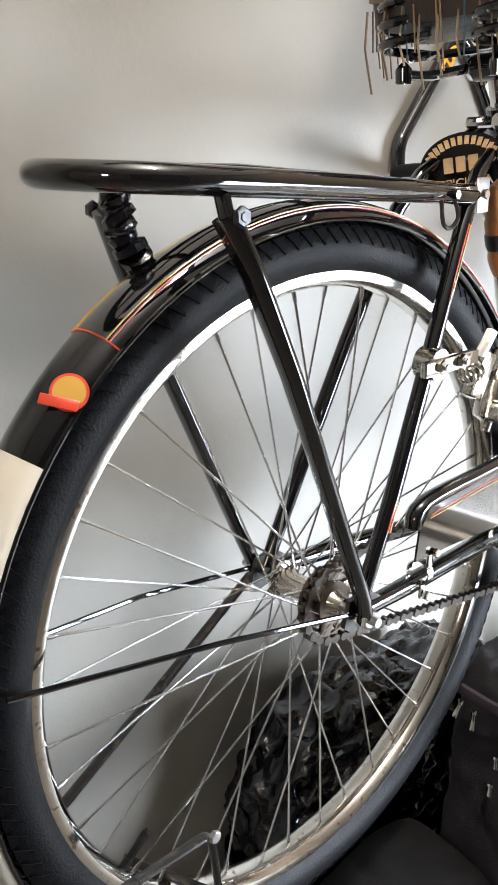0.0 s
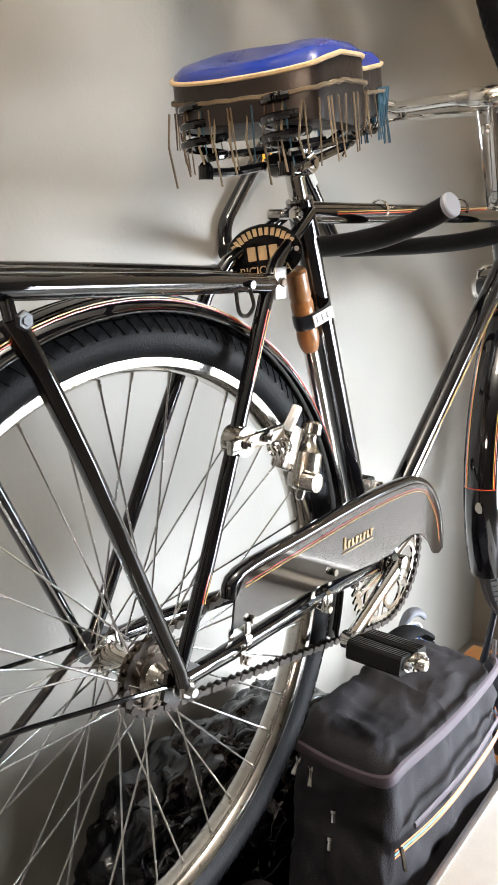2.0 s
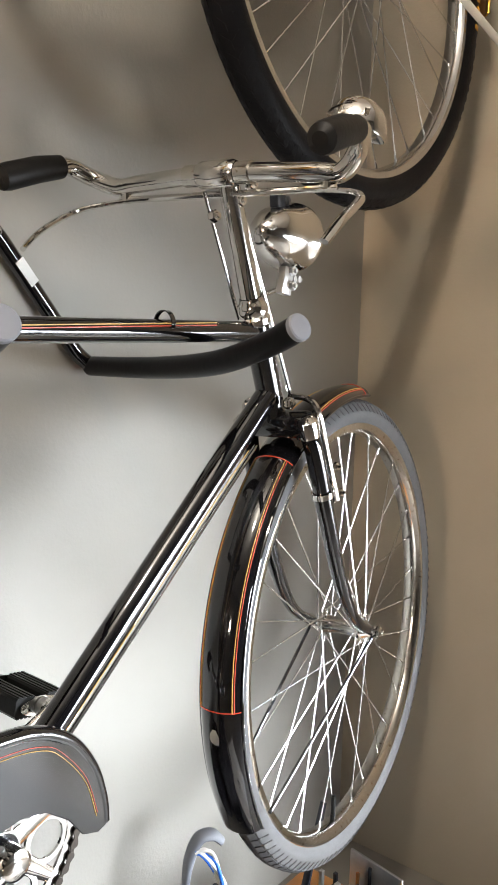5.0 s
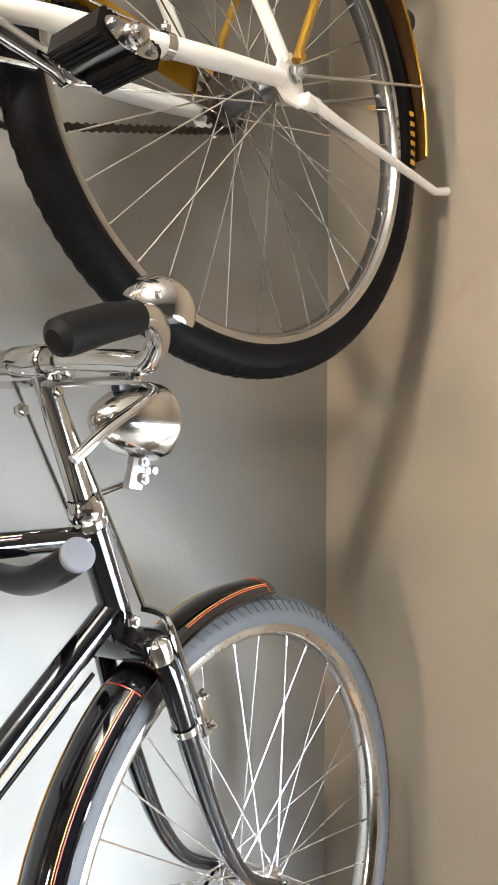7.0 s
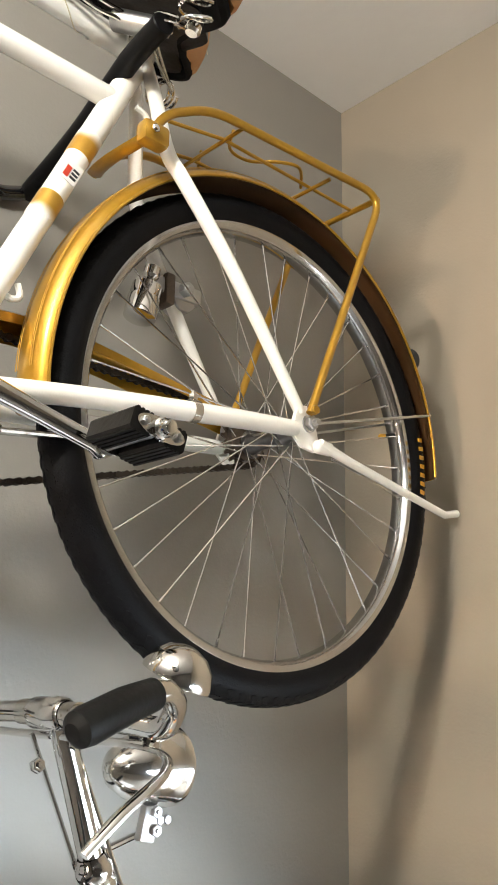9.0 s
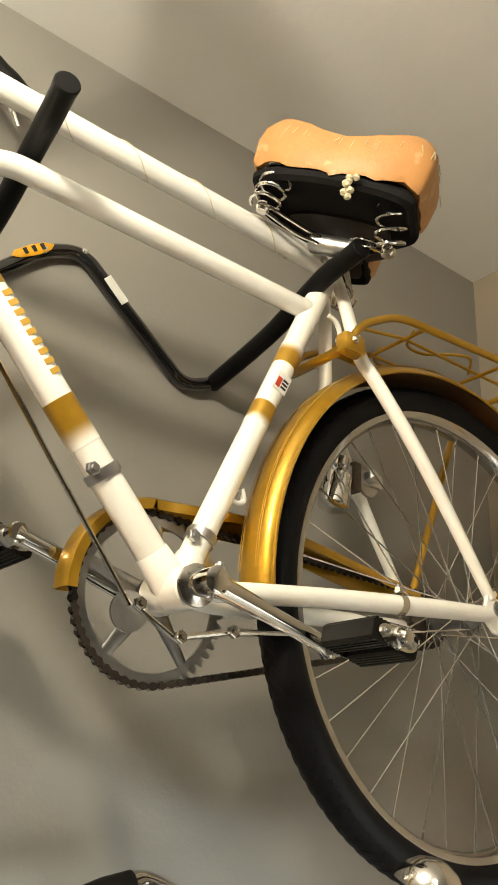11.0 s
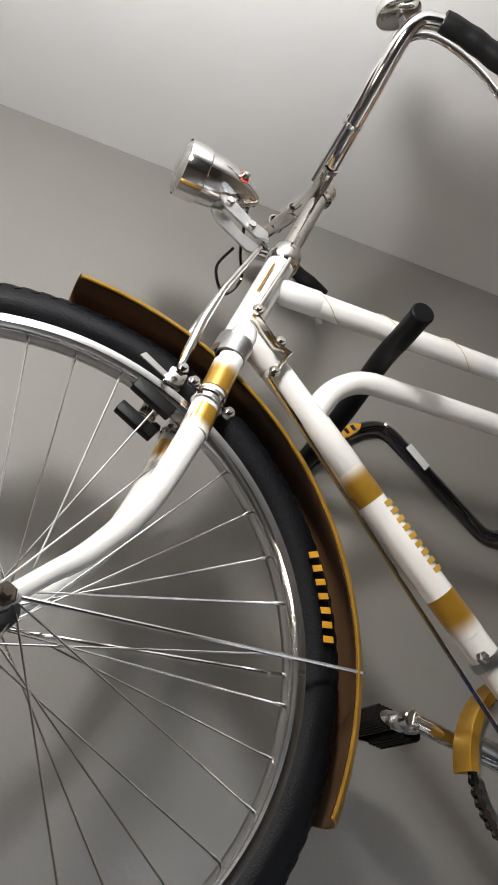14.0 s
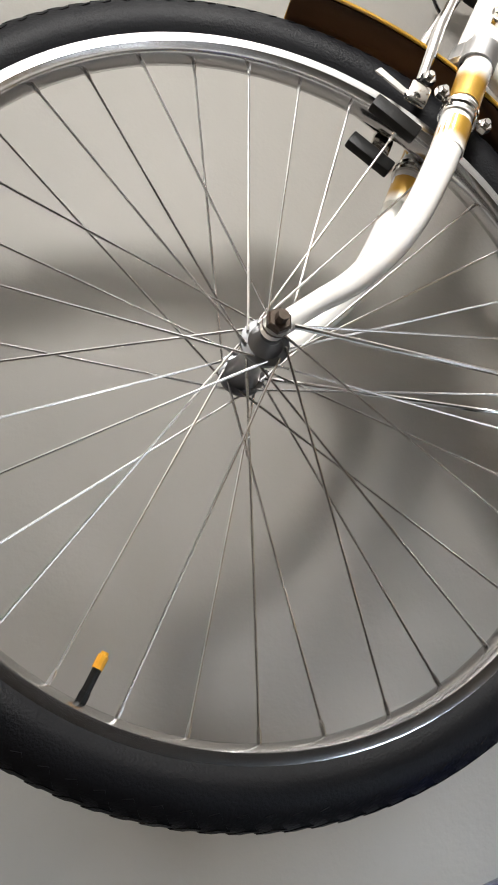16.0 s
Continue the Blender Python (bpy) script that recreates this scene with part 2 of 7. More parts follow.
def smooth_path(pts, steps=6, closed=False):
    """Catmull-Rom through the points."""
    pts = [Vector(p) for p in pts]
    out, n = [], len(pts)
    for i in range(n if closed else n - 1):
        if closed:
            a, b, c, d = pts[i - 1], pts[i], pts[(i + 1) % n], pts[(i + 2) % n]
        else:
            a, b, c, d = pts[max(i - 1, 0)], pts[i], pts[i + 1], pts[min(i + 2, n - 1)]
        for k in range(steps):
            t = k / steps
            out.append(0.5 * (2 * b + (c - a) * t + (2 * a - 5 * b + 4 * c - d) * t * t + (3 * b - a - 3 * c + d) * t ** 3))
    if not closed:
        out.append(pts[-1])
    return out


def round_path(pts, rad=0.02, steps=5):
    """Straight runs with rounded corners."""
    pts = [Vector(p) for p in pts]
    out = [pts[0]]
    for a, b, c in zip(pts, pts[1:], pts[2:]):
        r = min(rad, (a - b).length * 0.45, (c - b).length * 0.45)
        p, q = b + (a - b).normalized() * r, b + (c - b).normalized() * r
        for k in range(steps + 1):
            t = k / steps
            out.append(p * (1 - t) ** 2 + b * 2 * t * (1 - t) + q * t * t)
    out.append(pts[-1])
    return out


def tube(pts, r, seg=10, closed=False, caps=True, bm=None, flat=1.0, up=None):
    """A swept tube. r: one radius or one for each point; flat: squeeze across the second axis."""
    bm = bm or bmesh.new()
    pts = [Vector(p) for p in pts]
    n = len(pts)
    rad = [r] * n if isinstance(r, (int, float)) else list(r)
    if len(rad) != n:
        k = len(rad)
        rad = [float(np.interp(i / (n - 1) * (k - 1), range(k), rad)) for i in range(n)]
    tang = []
    for i in range(n):
        a = pts[(i - 1) % n] if (closed or i > 0) else pts[i]
        b = pts[(i + 1) % n] if (closed or i < n - 1) else pts[i]
        tang.append((b - a).normalized())
    ref = Vector(up) if up else (Vector((0, 1, 0)) if abs(tang[0].y) < 0.8 else Vector((1, 0, 0)))
    u = (ref - tang[0] * ref.dot(tang[0])).normalized()
    rings = []
    for i in range(n):
        u = (u - tang[i] * u.dot(tang[i])).normalized()
        v = tang[i].cross(u)
        rings.append([bm.verts.new(pts[i] + rad[i] * (u * math.cos(2 * math.pi * k / seg) + v * flat * math.sin(2 * math.pi * k / seg))) for k in range(seg)])
    for i in range(n if closed else n - 1):
        a, b = rings[i], rings[(i + 1) % n]
        for k in range(seg):
            bm.faces.new((a[k], a[(k + 1) % seg], b[(k + 1) % seg], b[k]))
    if caps and not closed:
        bm.faces.new(rings[0][::-1])
        bm.faces.new(rings[-1])
    return bm


def lathe(profile, a, b=None, seg=24, bm=None, closed=False):
    """Turns (along, radius) pairs round the axis from a towards b."""
    bm = bm or bmesh.new()
    a = Vector(a)
    ax = (Vector(b) - a).normalized()
    ref = Vector((0, 0, 1)) if abs(ax.z) < 0.9 else Vector((1, 0, 0))
    u = (ref - ax * ref.dot(ax)).normalized()
    v = ax.cross(u)
    rings = []
    for s, r in profile:
        if r < 1e-6:
            rings.append([bm.verts.new(a + ax * s)])
        else:
            rings.append([bm.verts.new(a + ax * s + r * (u * math.cos(2 * math.pi * k / seg) + v * math.sin(2 * math.pi * k / seg))) for k in range(seg)])
    pairs = list(zip(rings, rings[1:])) + ([(rings[-1], rings[0])] if closed else [])
    for p, q in pairs:
        for k in range(seg):
            k2 = (k + 1) % seg
            if len(p) == 1 and len(q) == 1:
                continue
            if len(p) == 1:
                bm.faces.new((p[0], q[k2], q[k]))
            elif len(q) == 1:
                bm.faces.new((p[k], p[k2], q[0]))
            else:
                bm.faces.new((p[k], p[k2], q[k2], q[k]))
    return bm


def ring_sweep(profile, c, a0=0.0, a1=360.0, seg=120, bm=None, closed_profile=True, m=None):
    """Sweeps (lateral y, radius) pairs round the y axis through c, from a0 to a1 degrees; 0 is +x and 90 is up."""
    own = bmesh.new()
    full = abs(a1 - a0) >= 359.9
    n = seg if full else seg + 1
    c = Vector(c)
    rings = []
    for i in range(n):
        w = radians(a0 + (a1 - a0) * i / seg)
        rings.append([own.verts.new(c + Vector((math.cos(w) * r, y, math.sin(w) * r))) for y, r in profile])
    k = len(profile)
    for i in range(seg):
        p, q = rings[i], rings[(i + 1) % n]
        for j in range(k if closed_profile else k - 1):
            j2 = (j + 1) % k
            own.faces.new((p[j], p[j2], q[j2], q[j]))
    if not full and closed_profile:
        own.faces.new(rings[0])
        own.faces.new(rings[-1][::-1])
    return join(bm, own, m)


def plate(outline, y0, y1, bm=None, bevel=0.0):
    """A flat plate cut to an outline of (x, z) points, between y0 and y1."""
    own = bmesh.new()
    f = own.faces.new([own.verts.new((x, y0, z)) for x, z in outline])
    ex = bmesh.ops.extrude_face_region(own, geom=[f])
    for v in ex["geom"]:
        if isinstance(v, bmesh.types.BMVert):
            v.co.y = y1
    if bevel:
        bmesh.ops.bevel(own, geom=[e for e in own.edges], offset=bevel, segments=1, affect='EDGES')
    return join(bm, own)


def nut(a, b, r, h, bm=None, bolt=0.0):
    """A hexagon nut at a, its axis towards b."""
    bm = lathe([(0, r * 0.9), (h * 0.15, r), (h * 0.85, r), (h, r * 0.85), (h, r * 0.5), (h + bolt, r * 0.45), (h + bolt, 0)], a, b, seg=6, bm=bm)
    return bm


# ---- room ----
T = 0.15
setting("wall_north", box(X0 - T, CX + T, WY, WY + T, 0, CZ), WALL, "greige painted wall behind the hung bicycles", "wall")
west = box(X0 - T, X0, Y0, VY0, 0, CZ)
for b in ((X0 - T, X0, VY1, WY, 0, CZ), (X0 - T, X0, VY0, VY1, 0, VZ0), (X0 - T, X0, VY0, VY1, VZ1, CZ)):
    box(*b, bm=west)
setting("wall_west", west, WALL, "greige painted wall with a small window", "wall")
win2 = tagged(new("window_2"), "small white framed window", "window", kind="structure")
for a in ((VY0, VY1, VZ0, VZ0 + 0.03), (VY0, VY1, VZ1 - 0.03, VZ1), (VY0, VY0 + 0.03, VZ0 + 0.03, VZ1 - 0.03), (VY1 - 0.03, VY1, VZ0 + 0.03, VZ1 - 0.03)):
    part("window_frame", box(X0 - 0.11, X0 - 0.06, a[0], a[1], a[2], a[3], 0.004), PAPER, win2)
g2 = part("pane", box(X0 - 0.088, X0 - 0.082, VY0 + 0.03, VY1 - 0.03, VZ0 + 0.03, VZ1 - 0.03), GLASS, win2)
g2.visible_shadow = False
# unseen wall closing the room, kept dark to deepen reflections and cut bounce
setting("wall_south", box(X0 - T, CX + T, Y0 - T, Y0, 0, CZ), WALL_DARK, "plain unseen wall, darkened to give the chrome dark reflections", "wall")
east = box(CX, CX + T, WY1, WY, 0, CZ)
for b in ((CX, CX + T, Y0, WY0, 0, CZ), (CX, CX + T, WY0, WY1, WZ1, CZ), (CX, CX + T, WY0, WY1, 0, WZ0)):
    box(*b, bm=east)
setting("wall_east", east, WALL_WARM, "beige painted side wall with a glazed door opening", "wall")
win = tagged(new("window_1"), "white framed glazed balcony door letting in daylight", "window", kind="structure")
ym = (WY0 + WY1) / 2
for a in ((WY0, WY1, WZ0, WZ0 + 0.06), (WY0, WY1, WZ1 - 0.05, WZ1), (WY0, WY0 + 0.05, WZ0 + 0.06, WZ1 - 0.05), (WY1 - 0.05, WY1, WZ0 + 0.06, WZ1 - 0.05), (ym - 0.03, ym + 0.03, WZ0 + 0.06, WZ1 - 0.05)):
    part("window_frame", box(CX + 0.06, CX + 0.11, a[0], a[1], a[2], a[3], 0.004), PAPER, win)
for a in ((WY0 + 0.05, ym - 0.03), (ym + 0.03, WY1 - 0.05)):
    g = part("pane", box(CX + 0.082, CX + 0.088, a[0], a[1], WZ0 + 0.06, WZ1 - 0.05), GLASS, win)
    g.visible_shadow = False
setting("terrace", box(CX + T + 0.003, 9.0, -7.0, 7.0, -0.12, -0.02), TERRACE, "pale sunlit balcony tiles outside the glazed door", "terrace")
setting("floor", box(X0 - T, CX + T, Y0 - T, WY + T, -0.1, 0), FLOOR, "beige tiled floor", "floor")
setting("ceiling", box(X0 - T, CX + T, Y0 - T, WY + T, CZ, CZ + 0.1), CEIL, "white plastered ceiling", "ceiling")


# ---- bicycle parts ----
def wheel(name, parent, centre, n_spokes, tyre_mat, rim_mat, label, m=None, tread="wedge", valve=None, valve_mat=None,
          hub_mat=STEEL, big_flange=False, phase=0.0, ro=0.355, back=1):
    """A spoked wheel in the xz plane about centre; m turns it into place."""
    c = Vector(centre)
    place = (m or Matrix()) @ Matrix.Translation(c)
    rim = [(-0.0165, 0.3235), (-0.0175, 0.320), (-0.0165, 0.3125), (-0.012, 0.3085), (-0.005, 0.3060), (0.005, 0.3060), (0.012, 0.3085),
           (0.0165, 0.3125), (0.0175, 0.320), (0.0165, 0.3235), (0.0140, 0.3235), (0.013, 0.3140), (-0.013, 0.3140), (-0.0140, 0.3235)]
    w = part(name, ring_sweep(rim, (0, 0, 0), seg=144), rim_mat, parent, label, m=place, sharp=30)
    # tyre section
    b = (ro - 0.3145) / 2
    cr, a = ro - b, b * 0.96
    prof = []
    for k in range(21):
        ang = radians(-128 + 256 * k / 20)
        prof.append((a * math.sin(ang), cr + b * math.cos(ang)))
    prof += [(0.0125, 0.3150), (-0.0125, 0.3150)]
    tb = ring_sweep(prof, (0, 0, 0), seg=168)
    count = 132 if tread == "wedge" else 110
    verts, faces = [], []

    def patch(quad, h):
        base = len(verts)
        for ang, lat in quad:
            for up in (-0.0006, h):
                rr_lat, rr_rad = (a + up) * math.sin(lat), cr + (b + up) * math.cos(lat)
                verts.append((math.cos(ang) * rr_rad, rr_lat, math.sin(ang) * rr_rad))
        n = len(quad)
        faces.append([base + 2 * i + 1 for i in range(n)])
        for i in range(n):
            j = (i + 1) % n
            faces.append([base + 2 * i, base + 2 * j, base + 2 * j + 1, base + 2 * i + 1])

    for k in range(count):
        w0 = 2 * math.pi * k / count
        st = 2 * math.pi / count
        for s in (-1, 1):
            if tread == "wedge":
                patch([(w0, s * radians(46)), (w0 + st * 0.86, s * radians(46)), (w0 + st * 0.43, s * radians(78))], 0.0019)
                patch([(w0 + st * 0.1, s * radians(14)), (w0 + st * 0.9, s * radians(14)), (w0 + st * 0.9, s * radians(40)), (w0 + st * 0.1, s * radians(40))], 0.0019)
            else:
                patch([(w0, s * radians(6)), (w0 + st * 0.5, s * radians(28)), (w0 + st * 0.95, s * radians(28)), (w0 + st * 0.45, s * radians(6))], 0.0009)
                patch([(w0 + st * 0.45, s * radians(33)), (w0 + st * 0.05, s * radians(58)), (w0 + st * 0.4, s * radians(64)), (w0 + st * 0.85, s * radians(33))], 0.0009)
    me = bpy.data.meshes.new("tread")
    me.from_pydata(verts, [], faces)
    tb.from_mesh(me)
    bpy.data.meshes.remove(me)
    part("tyre", tb, tyre_mat, w, sharp=30)
    # hub
    fl, off = (0.033, 0.034) if big_flange else (0.021, 0.033)
    hb = lathe([(-0.050, 0.0), (-0.050, 0.009), (-0.040, 0.012), (-off - 0.002, 0.015), (-off - 0.0015, fl), (-off + 0.0015, fl), (-off + 0.003, 0.016), (-0.015, 0.0125),
                (0.015, 0.0125), (off - 0.003, 0.016), (off - 0.0015, fl), (off + 0.0015, fl), (off + 0.002, 0.015), (0.040, 0.012), (0.050, 0.009), (0.050, 0.0)],
               (0, 0, 0), (0, 1, 0), seg=28)
    part("hub", hb, hub_mat, w)
    # spokes: four kinds, each repeated round the wheel
    meshes = []
    for kind in range(4):
        side = -1 if kind % 2 == 0 else 1
        lead = (1 if kind < 2 else -1) * (back if kind % 2 else 1)
        ra = 2 * math.pi * kind / n_spokes
        fa = ra + lead * radians(62)
        p0 = Vector((math.cos(fa) * (fl - 0.004), side * (off + 0.003 * lead), math.sin(fa) * (fl - 0.004)))
        p1 = Vector((math.cos(ra) * 0.3085, side * 0.002, math.sin(ra) * 0.3085))
        d = (p1 - p0)
        q = p1 - d.normalized() * 0.013
        sb = tube([p0, q], 0.0012, 6)
        tube([q - d.normalized() * 0.001, q + d.normalized() * 0.003, p1], [0.0013, 0.0021, 0.0021], 6, bm=sb)
        meshes.append(link_mesh("spoke", sb, SPOKE))
    for k in range(n_spokes):
        ob = hang(new("spoke", meshes[k % 4]), w)
        ob.matrix_basis = pose(0, 0, 0, 0, -math.degrees(2 * math.pi * (k // 4 * 4) / n_spokes) - phase, 0)
    if valve is not None:
        d = Vector((math.cos(radians(valve)), 0, math.sin(radians(valve))))
        vb = tube([d * 0.308, d * 0.2985, d * 0.298, d * 0.280], [0.0042, 0.0042, 0.0036, 0.0036], 10)
        v = part("valve", vb, RUBBER, w)
        part("valve_cap", lathe([(0, 0.0042), (0.010, 0.0042), (0.011, 0.003), (0.013, 0.0028), (0.013, 0)], d * 0.281, d * 0.2, seg=10), valve_mat or RUBBER, v)
    return w


def mudguard_profile(r=0.372, w=0.030, t=0.0012, rolled=True):
    outer, inner = [], []
    for k in range(13):
        a = radians(-80 + 160 * k / 12)
        outer.append((w * math.sin(a) / math.sin(radians(80)), r - 0.017 * (1 - math.cos(a)) / (1 - math.cos(radians(80)))))
    for y, rr in reversed(outer):
        inner.append((y * 0.955, rr - t))
    return outer + inner


def mudguard(name, parent, c, a0, a1, mat, label, r=0.372, m=None, w=0.030, inner=None):
    g = part(name, ring_sweep(mudguard_profile(r, w), c, a0, a1, seg=72, m=m), mat, parent, label)
    for s in (-1, 1):
        e = [(s * w + 0.0022 * math.cos(q), r - 0.017 + 0.0022 * math.sin(q)) for q in [2 * math.pi * k / 8 for k in range(8)]]
        part("rolled_edge", ring_sweep(e, c, a0, a1, seg=72, m=m), mat, g)
    # thin second sheet just inside the guard, in the inner material
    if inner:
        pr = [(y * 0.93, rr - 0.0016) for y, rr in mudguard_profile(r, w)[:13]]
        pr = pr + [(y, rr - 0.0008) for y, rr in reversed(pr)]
        part("underside", ring_sweep(pr, c, a0 + 0.1, a1 - 0.1, seg=72, m=m), inner, g, "dark brown underside")
    return g


def arc_line(parent, c, r, y, a0, a1, mat, rad=0.0007, m=None, name="pinstripe"):
    pts = [Vector(c) + Vector((math.cos(radians(a)) * r, y, math.sin(radians(a)) * r)) for a in np.linspace(a0, a1, max(4, int(abs(a1 - a0) / 3)))]
    if m:
        pts = [m @ p for p in pts]
    return part(name, tube(pts, rad, 5), mat, parent)


def chain_loop(parent, c1, r1, c2, r2, y, label):
    """A roller chain round two sprockets, link by link."""
    c1, c2 = Vector((c1[0], c1[1])), Vector((c2[0], c2[1]))
    d = c2 - c1
    L, base = d.length, math.atan2(d.y, d.x)
    off = math.acos((r1 - r2) / L)
    path = []
    for a in np.linspace(base + off, base + 2 * math.pi - off, 60):
        path.append((c1.x + r1 * math.cos(a), c1.y + r1 * math.sin(a)))
    for a in np.linspace(base - off, base + off, 30):
        path.append((c2.x + r2 * math.cos(a), c2.y + r2 * math.sin(a)))
    path.append(path[0])
    path = np.array(path)
    cum = np.concatenate([[0], np.cumsum(np.linalg.norm(np.diff(path, axis=0), axis=1))])
    n = int(round(cum[-1] / 0.0127))
    px, pz = [np.interp(np.arange(n + 1) * cum[-1] / n, cum, path[:, k]) for k in (0, 1)]
    meshes = []
    for kind in (0, 1):
        h = 0.0042 if kind else 0.0030
        bm = bmesh.new()
        for s in (-1, 1):
            o = []
            for k in range(9):
                a = math.pi / 2 + math.pi * k / 8
                o.append((0.0047 * math.cos(a), 0.0047 * math.sin(a)))
            o.append((0.00635, -0.0023))
            for k in range(9):
                a = -math.pi / 2 + math.pi * k / 8
                o.append((0.0127 + 0.0047 * math.cos(a), 0.0047 * math.sin(a)))
            o.append((0.00635, 0.0023))
            plate(o, s * h - 0.0005, s * h + 0.0005, bm=bm)
        for xx in ((0.0, 0.0127) if kind == 0 else ()):
            lathe([(-0.0048, 0), (-0.0048, 0.0018), (-0.003, 0.0018), (-0.003, 0.0038), (0.003, 0.0038), (0.003, 0.0018), (0.0048, 0.0018), (0.0048, 0)], (xx, 0, 0), (xx, 1, 0), seg=8, bm=bm)
        meshes.append(link_mesh("link", bm, CHAINMAT))
    ob = None
    for k in range(n):
        a = math.atan2(pz[k + 1] - pz[k], px[k + 1] - px[k])
        m = Matrix.Translation((px[k], y, pz[k])) @ pose(0, 0, 0, 0, -math.degrees(a), 0)
        if ob is None:
            ob = hang(new("chain", meshes[0]), parent)
            ob.matrix_basis = m
            ob["label"] = label
            first = m.inverted()
        else:
            hang(new("link", meshes[k % 2]), ob, first @ m)
    return ob


def chainring(name, parent, c, r, y, teeth, mat, label, arms=5):
    n = teeth * 4
    bm = bmesh.new()
    outer = [(r + (0.0042 if k % 4 in (1, 2) else -0.0035)) for k in range(n)]
    ring = []
    for k in range(n):
        a = 2 * math.pi * k / n
        ring.append([bm.verts.new((c[0] + rr * math.cos(a), yy, c[1] + rr * math.sin(a))) for rr, yy in ((outer[k], y - 0.0015), (outer[k], y + 0.0015), (r * 0.86, y + 0.0015), (r * 0.86, y - 0.0015))])
    for k in range(n):
        p, q = ring[k], ring[(k + 1) % n]
        for j in range(4):
            bm.faces.new((p[j], p[(j + 1) % 4], q[(j + 1) % 4], q[j]))
    ring_ob = part(name, bm, mat, parent, label)
    for k in range(arms):
        a = 2 * math.pi * k / arms + 0.3
        e = Vector((c[0] + r * 0.88 * math.cos(a), y, c[1] + r * 0.88 * math.sin(a)))
        part("arm", tube([Vector((c[0], y, c[1])), e], [0.013, 0.007], 8, flat=0.25, up=(e - Vector((c[0], y, c[1]))).cross(Vector((0, 1, 0)))), mat, ring_ob)
    part("boss", lathe([(-0.004, 0), (-0.004, 0.022), (0.004, 0.022), (0.004, 0)], (c[0], y, c[1]), (c[0], y + 1, c[1]), seg=24), mat, ring_ob)
    return ring_ob


def crank(parent, bb, pedal_axis, y, mat, label, side=-1):
    """A cottered crank arm from the bracket axle to the pedal."""
    a, b = Vector((bb[0], y, bb[1])), Vector((pedal_axis[0], y + side * 0.012, pedal_axis[1]))
    d = (b - a)
    bm = tube([a, a + d * 0.12, a + d * 0.5, a + d * 0.93, b], [0.0135, 0.0105, 0.0085, 0.0085, 0.0115], 12, flat=1.25, up=(0, 1, 0))
    lathe([(-0.014, 0), (-0.014, 0.012), (-0.012, 0.0155), (0.012, 0.0155), (0.014, 0.012), (0.014, 0)], a, a + Vector((0, 1, 0)), seg=20, bm=bm)
    lathe([(-0.009, 0), (-0.009, 0.0105), (-0.007, 0.0125), (0.007, 0.0125), (0.009, 0.0105), (0.009, 0)], b, b + Vector((0, 1, 0)), seg=20, bm=bm)
    c = part("crank", bm, mat, parent, label)
    n = Vector((-d.z, 0, d.x)).normalized()
    nb = tube([a - n * 0.019 + d.normalized() * 0.004, a + n * 0.024 + d.normalized() * 0.004], 0.0042, 10)
    nut(a + n * 0.015 + d.normalized() * 0.004, a + n + d.normalized() * 0.004, 0.007, 0.006, bm=nb)
    part("cotter_pin", nb, STEEL, c)
    return c


def block_pedal(parent, axis, y, side, tilt, label):
    """A rubber block pedal that reaches outwards from y."""
    m = Matrix.Translation((axis[0], y, axis[1])) @ pose(0, 0, 0, 0, tilt, 0)
    s = side
    ax = tube([(0, 0, 0), (0, s * 0.012, 0), (0, s * 0.013, 0), (0, s * 0.1, 0)], [0.0075, 0.0075, 0.006, 0.006], 12)
    p = part("pedal", ax, STEEL, parent, label, m=m)
    for yy in (0.012, 0.094):
        o = []
        for k in range(24):
            a = 2 * math.pi * k / 24
            o.append((0.030 * math.cos(a) * (1 if abs(math.cos(a)) > 0.5 else 0.85), 0.0115 * math.sin(a)))
        part("end_plate", plate(o, s * yy - 0.0012, s * yy + 0.0012), CHROME, p)
    for k in (-1, 1):
        edge = [(-0.0135, -0.009), (-0.0115, -0.0115)]
        for j in range(4):
            xx = -0.0085 + j * 0.0057
            edge += [(xx - 0.0018, -0.0118), (xx - 0.0014, -0.0132), (xx + 0.0014, -0.0132), (xx + 0.0018, -0.0118)]
        edge += [(0.0115, -0.0115), (0.0135, -0.009)]
        edge += [(-x, -z) for x, z in edge]
        bm = plate([(k * 0.021 + x, z) for x, z in edge], s * 0.0145, s * 0.0915)
        part("rubber_block", bm, RUBBER, p)
        part("bolt", nut((k * 0.021, s * 0.095, 0), (k * 0.021, s * 1, 0), 0.005, 0.004, bolt=0.003), STEEL, p)
    dc = lathe([(0, 0.012), (0.004, 0.012), (0.006, 0.010), (0.012, 0.0095), (0.016, 0.007), (0.018, 0)], (0, s * 0.095, 0), (0, s * 1, 0), seg=16)
    part("dust_cap", dc, CHROME, p)
    part("collar", lathe([(0, 0.009), (0.004, 0.011), (0.010, 0.011), (0.012, 0.008)], (0, 0, 0), (0, s, 0), seg=16), STEEL, p)
    return p


def coil(a, b, r0, r1, turns, wire, seg=8):
    a, b = Vector(a), Vector(b)
    ax = (b - a).normalized()
    u = ax.orthogonal().normalized()
    v = ax.cross(u)
    pts = []
    n = int(turns * 16)
    for k in range(n + 1):
        t = k / n
        w = 2 * math.pi * turns * t
        r = r0 + (r1 - r0) * t
        pts.append(a + (b - a) * t + (u * math.cos(w) + v * math.sin(w)) * r)
    return tube(pts, wire, seg)


